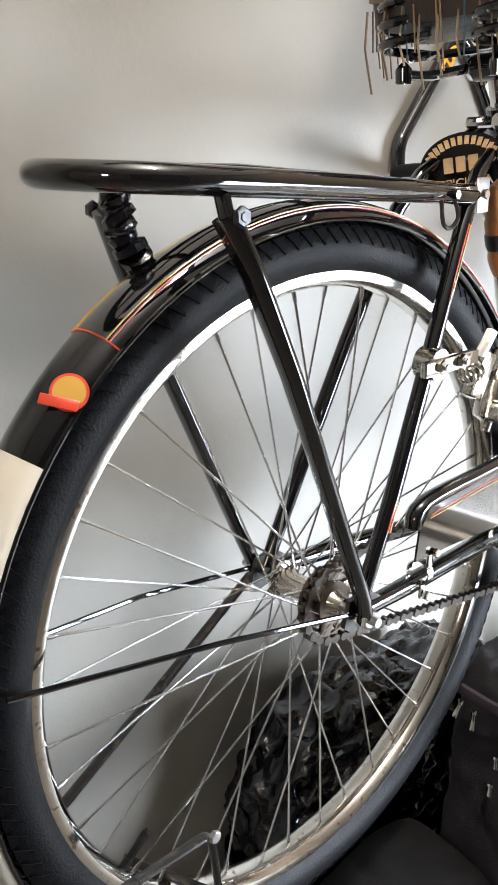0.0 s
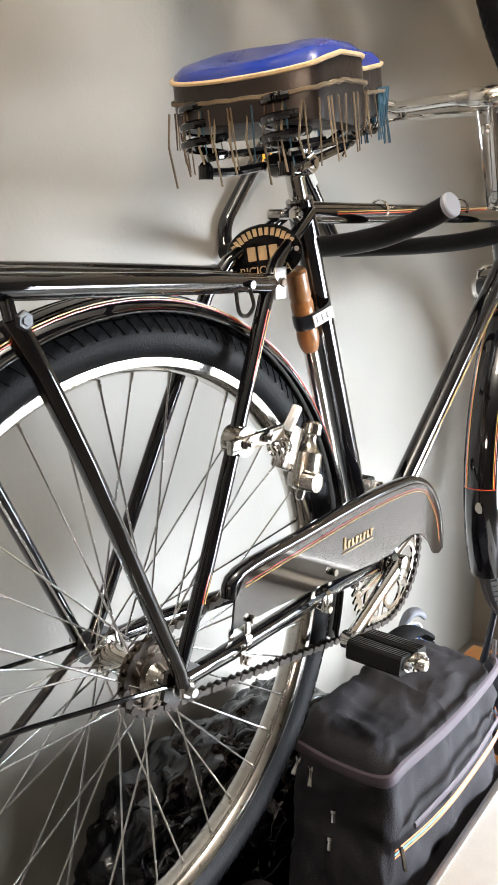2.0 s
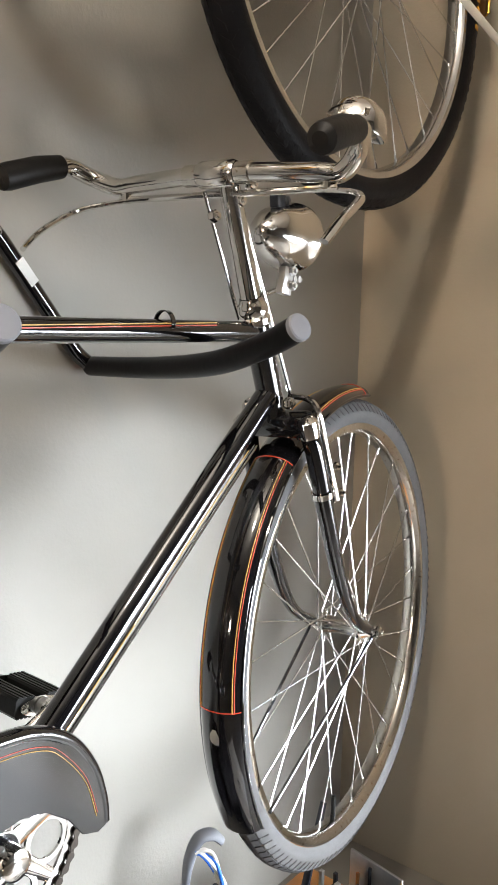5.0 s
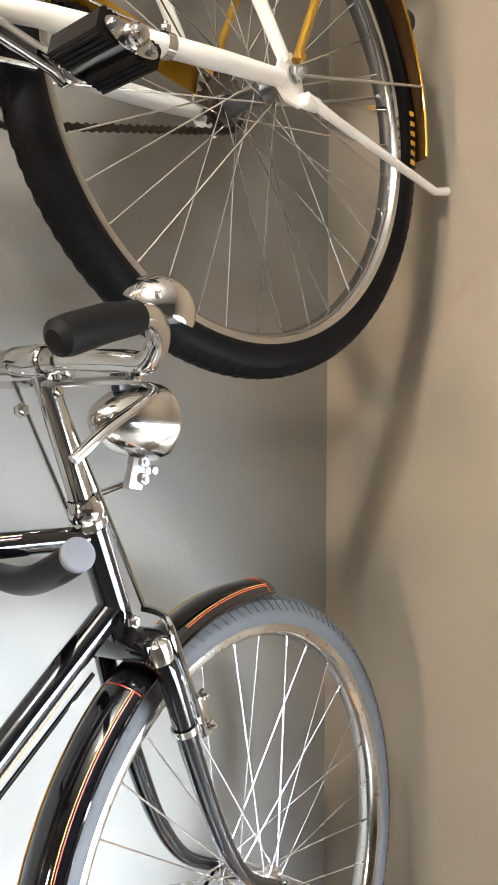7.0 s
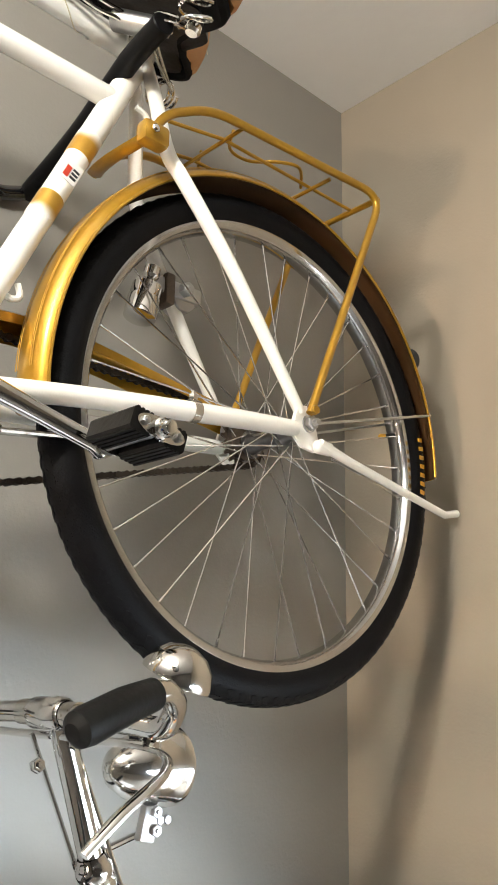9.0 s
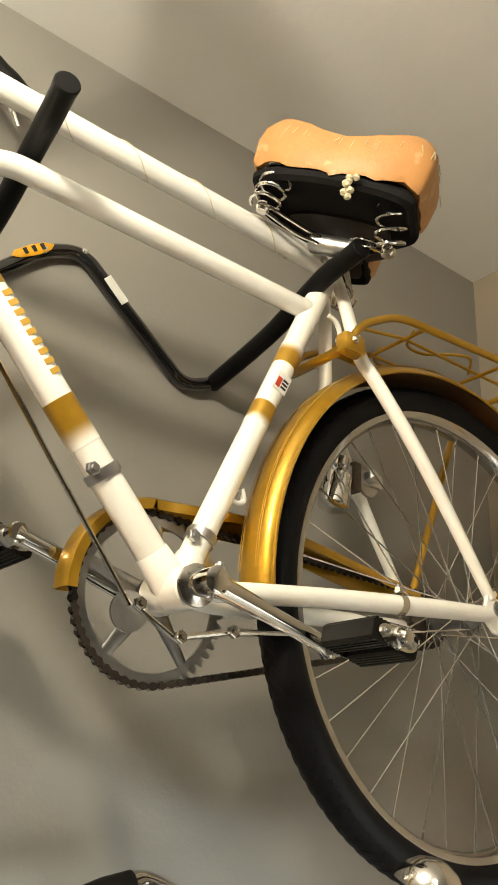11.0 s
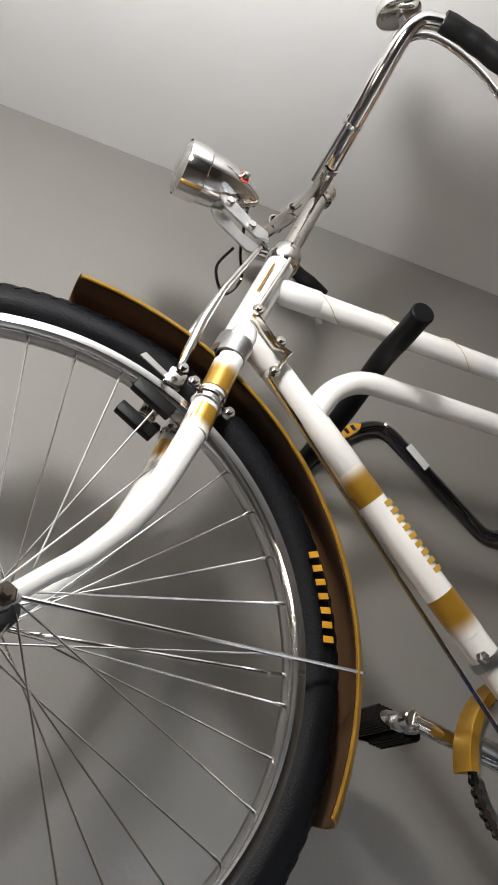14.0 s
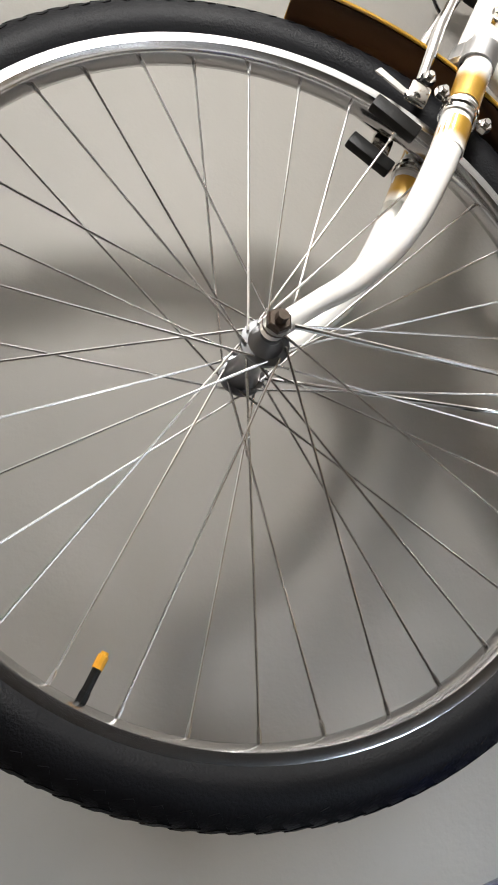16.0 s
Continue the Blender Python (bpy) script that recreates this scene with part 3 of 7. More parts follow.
def blob_shell(rows, seg=40):
    """A closed skin through rings of points: rows of (list of points)."""
    bm = bmesh.new()
    rings = [[bm.verts.new(p) for p in row] for row in rows]
    for p, q in zip(rings, rings[1:]):
        n = len(p)
        for k in range(n):
            bm.faces.new((p[k], p[(k + 1) % n], q[(k + 1) % n], q[k]))
    bm.faces.new(rings[0][::-1])
    bm.faces.new(rings[-1])
    return bm


def saddle_outline(length, back, nose, n=48):
    """(along, across) points of a saddle from above; along runs from the back (0) to the nose."""
    def half(t):
        if t < 0.12:
            return back * math.sqrt(max(0.0, 1 - ((0.12 - t) / 0.12) ** 2)) * 0.98 + 0.002
        if t < 0.40:
            return back
        if t < 0.70:
            q = (t - 0.40) / 0.30
            return nose + (back - nose) * (0.5 + 0.5 * math.cos(math.pi * q))
        if t < 0.93:
            return nose
        return nose * math.sqrt(max(0.0, 1 - ((t - 0.93) / 0.07) ** 2)) + 0.001
    ts = [0.5 - 0.5 * math.cos(math.pi * k / (n - 1)) for k in range(n)]
    return [(t * length, half(t)) for t in ts] + [(t * length, -half(t)) for t in reversed(ts)]


def text_mesh(name, body, size, m, mat, parent, label="", depth=0.0004):
    cu = bpy.data.curves.new(name, 'FONT')
    cu.body, cu.size, cu.extrude, cu.align_x, cu.align_y = body, size, depth, 'CENTER', 'CENTER'
    tmp = bpy.data.objects.new(name, cu)
    me = bpy.data.meshes.new_from_object(tmp)
    bpy.data.objects.remove(tmp)
    me.materials.append(mat)
    ob = hang(new(name, me), parent, m)
    if label:
        ob["label"] = label
    return ob


# ---- black roadster bicycle, hung low ----
BY = 0.525
RC = (0.567, BY, 0.787)
BB = (1.047, 0.748)
AX_A, AX_D = Vector((1.493, BY, 1.147)), Vector((-0.332, 0, 0.943)).normalized()
bike = thing("bicycle", (1.14, BY, 0.43), "black enamelled vintage roadster bicycle with chrome fittings, on wall hook", "bicycle", "bicycles on the wall")
STEER = Matrix.Translation(AX_A) @ Matrix.Rotation(radians(8.6), 4, AX_D) @ Matrix.Translation(-AX_A)


def straight(name, a, b, r, mat, parent, label="", seg=20, flat=1.0):
    return part(name, tube([a, b], r, seg, flat=flat), mat, parent, label)


wheel("rear_wheel", bike, RC, 40, TYRE, CHROME_OLD, "spoked rear wheel with black tyre", valve=218, big_flange=False, hub_mat=CHROME_OLD, phase=4.3, ro=0.366)
FC = (1.7155, BY, 0.770)
wheel("front_wheel", bike, FC, 32, TYRE_OLD, CHROME_OLD, "spoked front wheel with dusty grey tyre, turned a little", m=STEER, hub_mat=CHROME, phase=4, valve=262, ro=0.359)

SL, HT, HB = Vector((0.873, BY, 1.240)), AX_A + AX_D * 0.105, AX_A - AX_D * 0.028
BBP = Vector((BB[0], BY, BB[1]))
seat_tube = straight("seat_tube", BBP, SL + (SL - BBP).normalized() * 0.012, 0.0143, BLACK, bike)
top_tube = straight("top_tube", SL, AX_A + AX_D * 0.092, 0.0130, BLACK, bike)
down_tube = straight("down_tube", BBP, AX_A + AX_D * 0.010, 0.0158, BLACK, bike)
head_tube = straight("head_tube", HB, HT, 0.0170, BLACK, bike)
part("bottom_bracket", lathe([(-0.037, 0), (-0.037, 0.020), (-0.034, 0.0215), (0.034, 0.0215), (0.037, 0.020), (0.037, 0)], BBP, BBP + Vector((0, 1, 0))), BLACK, bike)
for s in (-1, 1):
    part("seat_stay", tube([(RC[0] + 0.004, BY + s * 0.064, RC[2] + 0.004), (0.620, BY + s * 0.061, 0.889), (0.682, BY + s * 0.053, 1.017), (0.748, BY + s * 0.042, 1.152), (0.776, BY + s * 0.034, 1.186), (0.868, BY + s * 0.016, 1.240)], [0.0075, 0.0085, 0.0085, 0.0085, 0.008, 0.007], 14), BLACK, bike)
    part("chain_stay", tube([(RC[0], BY + s * 0.064, RC[2]), (0.66, BY + s * 0.058, 0.781), (0.90, BY + s * 0.034, 0.763), (BB[0] - 0.01, BY + s * 0.022, BB[1])], [0.0085, 0.0105, 0.0115, 0.0125], 14), BLACK, bike)
    part("dropout", plate([(0.548, 0.778), (0.56, 0.768), (0.60, 0.776), (0.604, 0.792), (0.582, 0.808), (0.556, 0.804)], BY + s * 0.064 - 0.0025, BY + s * 0.064 + 0.0025), BLACK_WORN, bike)
ax = tube([(RC[0], BY - 0.092, RC[2]), (RC[0], BY + 0.092, RC[2])], 0.0048, 10)
part("rear_axle", ax, STEEL, bike)
for s in (-1, 1):
    nb = lathe([(0, 0.0125), (0.0025, 0.0125)], (RC[0], BY + s * 0.073, RC[2]), (RC[0], s * 9, RC[2]), seg=18)
    nut((RC[0], BY + s * 0.0745, RC[2]), (RC[0], s * 9, RC[2]), 0.0105, 0.009, bm=nb, bolt=0.0)
    part("axle_nut", nb, CHROME, bike)
# sprocket behind the right dropout
spr = chainring("rear_sprocket", bike, (RC[0], RC[2]), 0.040, BY - 0.033, 20, GREASE, "greasy rear sprocket", arms=3)
part("hub_brake_drum", lathe([(0, 0.012), (0, 0.030), (0.004, 0.034), (0.012, 0.034), (0.016, 0.022), (0.016, 0.012)], (RC[0], BY - 0.031, RC[2]), (RC[0], BY, RC[2]), seg=28), GREASE, bike)
chain_loop(bike, (RC[0], RC[2]), 0.040, BB, 0.0935, BY - 0.033, "greasy roller chain")
ring = chainring("chainring", bike, BB, 0.0935, BY - 0.033, 46, CHROME, "chromed chainring with cut-out pattern", arms=6)
for k in range(6):
    a = 2 * math.pi * (k + 0.5) / 6 + 0.3
    part("cutout_bow", ring_sweep([(-0.0015, 0.020), (0.0015, 0.020), (0.0015, 0.026), (-0.0015, 0.026)], (BB[0] + 0.056 * math.cos(a), BY - 0.033, BB[1] + 0.056 * math.sin(a)), seg=24), CHROME, ring)
PA = (0.899, 0.695)
crank(bike, BB, PA, BY - 0.050, CHROME, "chromed cottered crank")
block_pedal(bike, PA, BY - 0.064, -1, 10, "black rubber block pedal with chromed ends")
PB = (2 * BB[0] - PA[0], 2 * BB[1] - PA[1])
crank(bike, BB, PB, BY + 0.062, CHROME, "chromed cottered crank", side=1)
block_pedal(bike, PB, BY + 0.083, 1, 10, "black rubber block pedal with chromed ends")

# chain guard, leaning in towards the bracket
GUARD = Matrix(((1.032, 0, 0, -0.0202), (0.036, 1, 0, -0.0177), (-0.044, 0, 1, 0.0277), (0, 0, 0, 1)))
cg_out = [(0.630, 0.806), (0.634, 0.838), (0.650, 0.860), (0.760, 0.867), (0.900, 0.874), (1.000, 0.872), (1.045, 0.864), (1.082, 0.842), (1.108, 0.806), (1.121, 0.768), (1.124, 0.741), (1.113, 0.737),
          (1.094, 0.744), (1.076, 0.768), (1.050, 0.788), (1.022, 0.794), (0.992, 0.790), (0.965, 0.784), (0.930, 0.784), (0.80, 0.797), (0.70, 0.804)]
guard = part("chain_guard", plate(cg_out, BY - 0.0725, BY - 0.070, bevel=0.0008), BLACK, bike, "glossy black chain guard with gold lining", m=GUARD)
top_edge = [(x, BY - 0.064, z + 0.002) for x, z in cg_out[1:11]]
part("guard_flange", tube(smooth_path(top_edge, 4), 0.0095, 12, flat=0.8), BLACK, guard, sharp=60)
stripe = [(x * 1.0, BY - 0.0732, z - 0.012) for x, z in cg_out[2:7]] + [(1.068, BY - 0.0732, 0.836), (1.096, BY - 0.0732, 0.799), (1.110, BY - 0.0732, 0.757)]
part("pinstripe", tube(smooth_path(stripe, 5), 0.00035, 5), YELLOW, guard)
part("pinstripe", tube(smooth_path([(x + 0.001, y, z + 0.0035) for x, y, z in stripe], 5), 0.0003, 5), RED, guard)
# maker's mark as plain gold bars
gm = box(0.840, 0.912, BY - 0.0737, BY - 0.0722, 0.823, 0.8245)
for k in range(8):
    h = 0.016 if k == 0 else 0.010
    box(0.842 + k * 0.009, 0.846 + k * 0.009, BY - 0.0737, BY - 0.0722, 0.828, 0.828 + h, bm=gm)
    box(0.846 + k * 0.009, 0.8485 + k * 0.009, BY - 0.0737, BY - 0.0722, 0.828 + (h - 0.003 if k % 2 else 0), 0.831 + (h - 0.003 if k % 2 else 0), bm=gm)
part("maker_mark", gm, FADED, guard, "faded gold maker's mark")
for x in (0.660, 0.818):
    b = ring_sweep([(-0.004, 0.0125), (0.004, 0.0125), (0.004, 0.014), (-0.004, 0.014)], (0, 0, 0), seg=20)
    bmesh.ops.transform(b, matrix=Matrix.Translation((x, BY - 0.058, 0.781 - (x - 0.66) * 0.075)) @ pose(0, 0, 0, 0, 0, 90), verts=b.verts)
    box(x - 0.004, x + 0.004, BY - 0.064, BY - 0.060, 0.752, 0.774, 0.001, bm=b)
    nut((x, BY - 0.066, 0.757), (x, -9, 0.757), 0.0055, 0.006, bm=b)
    box(x - 0.004, x + 0.004, BY - 0.071, BY - 0.067, 0.790, 0.812, 0.001, bm=b)
    nut((x, BY - 0.074, 0.808), (x, -9, 0.808), 0.005, 0.005, bm=b)
    part("guard_clip", b, CHROME, guard, "chromed clip")

# rear mudguard with lining and white tail
rm = mudguard("rear_mudguard", bike, RC, -18, 200, BLACK, "black mudguard with red and gold lining and a white tail", r=0.384)
part("white_tail", ring_sweep([(y * 1.03, r + 0.0010) for y, r in mudguard_profile(0.384)[:13]] + [(y * 1.01, r + 0.0002) for y, r in reversed(mudguard_profile(0.384)[:13])], RC, 144, 200, seg=30), CREAM, rm, "cream white painted tail")
for y in (-0.0225, 0.0225):
    arc_line(rm, RC, 0.3785, y, 60, 128.5, YELLOW)
    arc_line(rm, RC, 0.3765, y * 1.08, 40, 128.5, RED)
    arc_line(rm, RC, 0.3785, y, 5, 60, RED)
part("pinstripe", tube([Vector(RC) + Vector((math.cos(radians(128.5)) * r, y, math.sin(radians(128.5)) * r)) for y, r in [(p[0], p[1] + 0.0004) for p in mudguard_profile(0.384)[:13]]], 0.0009, 5), RED, rm)
# crest on the mudguard as plain shapes
crest_m = Matrix.Translation(RC) @ pose(0, 0, 0, 0, -135.0, 0) @ Matrix.Translation((0.3782, -0.0250, 0)) @ pose(0, 0, 0, 0, 0, 48)
part("crest", lathe([(0, 0), (0, 0.0140), (0.0006, 0.0140), (0.0008, 0.0)], (0, 0, 0.004), (0, -1, 0.004), seg=32, bm=None), RED, rm, "round red and gold crest", m=crest_m)
part("crest_disc", lathe([(0, 0), (0, 0.0118), (0.0006, 0.0118), (0.0008, 0.0)], (0, -0.0007, 0.004), (0, -1, 0.004), seg=32), YELLOW, rm, m=crest_m)
part("crest_ribbon", box(-0.004, 0.004, -0.0026, -0.0008, -0.014, 0.014, 0.0006), RED, rm, m=crest_m @ pose(0.002, 0, 0.014, 0, 72, 0))
for s in (-1, 1):
    part("mudguard_stay", tube([(RC[0] - 0.004, BY + s * 0.070, RC[2] + 0.004), (0.40, BY + s * 0.056, 0.812 + 0.01), (0.222, BY + s * 0.031, 0.842)], 0.0026, 8), BLACK, bike)
# rear stand
part("stand_leg", tube([(RC[0] - 0.01, BY + 0.072, RC[2] - 0.004), (0.44, BY + 0.070, 0.712), (0.30, BY + 0.060, 0.640)], 0.0062, 10, flat=0.6), BLACK_WORN, bike, "black folded rear stand")
part("stand_foot", tube(round_path([(0.285, BY - 0.055, 0.640), (0.381, BY - 0.058, 0.640), (0.392, BY - 0.056, 0.560), (0.360, BY + 0.05, 0.550)], 0.01), 0.0055, 10, flat=0.5), BLACK_WORN, bike)
part("bolt", nut((0.381, BY - 0.062, 0.640), (0.381, -9, 0.640), 0.006, 0.005), STEEL, bike)

# carrier
rack = part("carrier", tube(round_path([(0.772, BY - 0.038, 1.166), (0.60, BY - 0.062, 1.178), (0.42, BY - 0.072, 1.188), (0.335, BY - 0.066, 1.193), (0.300, BY, 1.196), (0.335, BY + 0.066, 1.196), (0.42, BY + 0.072, 1.194), (0.60, BY + 0.062, 1.184), (0.772, BY + 0.038, 1.172)], 0.055, 8), 0.0105, 16), BLACK, bike, "black tubular rear carrier")
for y in (-0.035, 0.0, 0.035):
    part("carrier_rod", tube([(0.315, BY + y, 1.200), (0.45, BY + y, 1.197), (0.74, BY + y * 0.8, 1.176)], 0.0035, 8), BLACK, rack)
for x, z in ((0.42, 1.192), (0.56, 1.184), (0.70, 1.174)):
    part("carrier_rod", tube([(x, BY - 0.064, z - 0.004), (x, BY + 0.064, z - 0.002)], 0.0045, 8), BLACK, rack)
for s in (-1, 1):
    sy = BY + s * 0.080
    top = (0.402, BY + s * 0.074, 1.166)
    part("carrier_stay", tube([(RC[0] + 0.001, BY + s * 0.074, RC[2] - 0.004), (0.556, sy, 0.815), (0.455, BY + s * 0.086, 1.045), (0.420, BY + s * 0.082, 1.125), top], [0.010, 0.0095, 0.0105, 0.011, 0.013], 14, flat=0.75, up=(0, 1, 0)), BLACK, rack)
    lug = tube([(0.402, BY + s * 0.076, 1.160), (0.402, BY + s * 0.070, 1.180)], 0.0075, 12, flat=0.6)
    part("stay_lug", lug, BLACK, rack)
    part("bolt", nut((0.402, BY + s * 0.088, 1.166), (0.402, s * 9, 1.166), 0.0075, 0.005, bolt=0.001), PLASTIC, rack)
    part("carrier_clip", box(0.756, 0.776, BY + s * 0.040 - (0.010 if s < 0 else -0.006), BY + s * 0.040 - (0.006 if s < 0 else -0.010), 1.150, 1.184, 0.002), STEEL, rack, "zinc plated clip")
    part("bolt", nut((0.766, BY + s * 0.051, 1.168), (0.766, s * 9, 1.168), 0.005, 0.003), GREASE, rack)
strut = [(0.374, BY + 0.02, 1.186), (0.380, BY + 0.02, 1.150), (0.402, BY + 0.02, 1.118)]
sm = part("carrier_strut", tube(strut, 0.007, 10), BLACK_WORN, rack, "strut wrapped in black tape")
rnd = random.Random(4)
for k in range(12):
    t = k / 11
    p = Vector(strut[0]).lerp(Vector(strut[1]), min(1, t * 1.6)) if t < 0.62 else Vector(strut[1]).lerp(Vector(strut[2]), (t - 0.62) / 0.38)
    tp = lathe([(-0.005, 0.008), (-0.002, 0.0105 + rnd.random() * 0.004), (0.004, 0.010 + rnd.random() * 0.005), (0.006, 0.008)], p, p + Vector((0.2 + rnd.random() * 0.4, rnd.random() - 0.5, -1)), seg=10)
    part("tape_turn", tp, BAGFILM, sm)
part("cable_loop", tube(smooth_path([(0.67, BY - 0.066, 1.166), (0.672, BY - 0.068, 1.146), (0.684, BY - 0.068, 1.141), (0.695, BY - 0.068, 1.150), (0.694, BY - 0.064, 1.166)], 5), 0.0022, 6), BLACK_WORN, rack)

# number plate: oval black plate with raised pale border marks
pc = Vector((0.800, BY, 1.196))
pm = Matrix.Translation(pc) @ pose(0, 0, 0, 0, -8, -75)
npl = part("number_plate", lathe([(-0.0009, 0), (-0.0009, 0.0425), (0, 0.0432), (0.0009, 0.0425), (0.0009, 0)], (0, 0, 0), (0, 1, 0), seg=48), BLACK, bike, "oval black enamelled plate with pale lettering", m=pm @ Matrix.Diagonal((1.07, 1, 0.74, 1)))
unsquash = Matrix.Diagonal((0.92 / 1.07, 1, 0.92 / 0.74, 1))
text_mesh("plate_word", "BICICLETA", 0.0145, unsquash @ pose(0, -0.0012, -0.0205, 90, 0, 0), CORD, npl, "pale lettering")
for k in range(3):
    part("plate_bar", box(-0.021 + k * 0.0145, -0.010 + k * 0.0145, -0.0018, -0.0009, -0.008, 0.009, 0.0012), CORD, npl, m=unsquash)
for k in range(13):
    a = radians(158 - k * 11.3)
    own = box(-0.0025, 0.0025, -0.0018, -0.0009, -0.0046, 0.0046)
    part("plate_bar", own, CORD, npl, m=unsquash @ Matrix.Translation((0.040 * math.cos(a), 0, 0.0260 * math.sin(a))) @ pose(0, 0, 0, 0, -(math.degrees(a) - 90) * 0.45, 0))
for s in (-1, 1):
    part("rivet", lathe([(0, 0.0032), (-0.001, 0.0028), (-0.0016, 0)], (s * 0.0435, -0.0010, 0), (s * 0.0435, 1, 0), seg=12), STEEL, npl, m=unsquash)
part("plate_bracket", tube([(0.802, BY, 1.190), (0.83, BY, 1.205), (0.868, BY, 1.222)], 0.004, 8), BLACK_WORN, bike)

# seat pin, saddle
up = (SL - BBP).normalized()
part("seat_pin", tube([SL + up * 0.005, SL + up * 0.055], 0.0112, 16), CHROME, bike)
part("seat_bolt", nut((0.838, BY - 0.012, 1.238), (0.838, -9, 1.238), 0.0085, 0.010, bolt=0.003, bm=tube([(0.838, BY - 0.012, 1.238), (0.838, BY + 0.02, 1.238)], 0.006, 10)), CHROME, bike)
part("seat_lug", tube([SL - up * 0.03, SL + up * 0.016], 0.0162, 20), BLACK, bike)

sad_m = Matrix.Translation((0.738, BY, 1.370)) @ pose(0, 0, 0, 0, -9.5, 0)


def seat_line(t):
    """Rise and fall of the saddle's edge from the back (0) to the nose (1)."""
    return float(np.interp(t, [0, 0.12, 0.26, 0.5, 0.78, 0.92, 1.0], [-0.002, 0.006, 0.011, 0.004, -0.006, -0.004, 0.001]))


def saddle_mesh(length, back, nose, z_side, z_top):
    out = saddle_outline(length, back, nose)
    rows = []
    for sc, z in ((0.90, -z_side), (0.985, -z_side * 0.92), (1.0, -z_side * 0.5), (0.99, 0.0), (0.955, z_top * 0.45), (0.86, z_top * 0.8), (0.66, z_top * 0.95), (0.35, z_top)):
        row = []
        for a, c in out:
            cx = length * 0.45 + (a - length * 0.45) * (1 - (1 - sc) * 0.55)
            zz = z + seat_line(a / length) if z > -0.001 else z * (0.80 + 0.20 * min(1.0, 3.0 * a / length)) + 0.4 * seat_line(a / length) - 0.012 * math.sin(math.pi * min(1.0, a / length * 1.1)) * (-z / z_side)
            row.append((cx, c * sc, zz))
        rows.append(row)
    return blob_shell(rows)


saddle = part("saddle", saddle_mesh(0.248, 0.098, 0.046, 0.056, 0.016), LEATHER, bike, "brown leather saddle with blue vinyl cover and long yarn fringe", m=sad_m)
out = saddle_outline(0.248, 0.098, 0.046)
cover_rows = []
for sc, z in ((0.992, 0.001), (0.965, 0.008), (0.87, 0.0150), (0.66, 0.0185), (0.35, 0.0195)):
    cover_rows.append([(0.113 + (a - 0.113) * (1 - (1 - sc) * 0.55), c * sc, z + seat_line(a / 0.248)) for a, c in out])
part("saddle_cover", blob_shell(cover_rows), BLUEVINYL, saddle, "glossy blue vinyl top")
part("piping", tube([(a, c * 1.005, 0.002 + seat_line(a / 0.248)) for a, c in out], 0.0026, 6, closed=True), CORD, saddle, "cream piping")
part("braid", tube([(0.113 + (a - 0.113) * 1.005, c * 1.02, -0.018 - 0.010 * a / 0.248 + 0.7 * seat_line(a / 0.248) + 0.0006 * math.sin(i * 2.1)) for i, (a, c) in enumerate(out)], 0.0026, 5, closed=True), FRINGE, saddle)
rnd = random.Random(11)
for side in (1, -1):
    for k in range(27):
        t = (k + rnd.random() * 0.7) / 27
        a, c = out[int(t * 47)]
        c = abs(c) * side * 1.03
        ln = 0.038 + rnd.random() * 0.028
        blue = t > 0.80 or rnd.random() < 0.13
        n_str = 5 if t > 0.8 else 1
        for q in range(n_str):
            dx, dy = (rnd.random() - 0.5) * 0.014, (rnd.random() - 0.5) * 0.008
            st = tube([(a + q * 0.003, c, -0.026), (a + dx * 0.4, c + dy * 0.4, -0.026 - ln * 0.5), (a + dx, c + dy, -0.026 - ln)], [0.0011, 0.0010, 0.0008], 5)
            part("fringe_strand", st, FRINGE_BLUE if blue else FRINGE, saddle)
for k in range(9):
    y = -0.088 + k * 0.022
    part("fringe_strand", tube([(0.004, y, -0.026), (-0.002, y + 0.002, -0.06), (-0.001, y - 0.002, -0.08 - 0.012 * (k % 3))], 0.0013, 5), FRINGE, saddle)
for s in (-1, 1):
    part("saddle_spring", coil((0.765, BY + s * 0.055, 1.352), (0.767, BY + s * 0.055, 1.298), 0.0235, 0.0230, 3.0, 0.0046), BLACK, saddle, "black coil spring", m=sad_m.inverted())
    part("spring_arm", tube(round_path([(0.767, BY + s * 0.055, 1.284), (0.80, BY + s * 0.045, 1.284), (0.86, BY + s * 0.024, 1.296), (0.95, BY + s * 0.018, 1.320), (0.990, BY + s * 0.010, 1.345)], 0.02), 0.0050, 8), BLACK, saddle, m=sad_m.inverted())
    part("spring_arm", tube(round_path([(0.772, BY + s * 0.048, 1.300), (0.86, BY + s * 0.030, 1.312), (0.955, BY + s * 0.024, 1.328)], 0.02), 0.0042, 8), BLACK, saddle, m=sad_m.inverted())
    part("spring_cup", lathe([(0, 0), (0, 0.0085), (0.014, 0.0085), (0.018, 0.005), (0.022, 0)], (0.767, BY + s * 0.055, 1.276), (0.767, BY + s * 0.055, 2), seg=14), BLACK, saddle, m=sad_m.inverted())
part("saddle_clamp", tube([(0.851, BY - 0.022, 1.293), (0.851, BY + 0.022, 1.293)], 0.014, 14), BLACK, saddle, m=sad_m.inverted())
for s in (-1, 1):
    part("clamp_nut", nut((0.851, BY + s * 0.022, 1.293), (0.851, s * 9, 1.293), 0.012, 0.010, bolt=0.004), CHROME, saddle, m=sad_m.inverted())
part("nose_spring", coil((1.000, BY - 0.018, 1.358), (1.000, BY + 0.010, 1.358), 0.022, 0.022, 2.5, 0.0036), BLACK, saddle, m=sad_m.inverted())

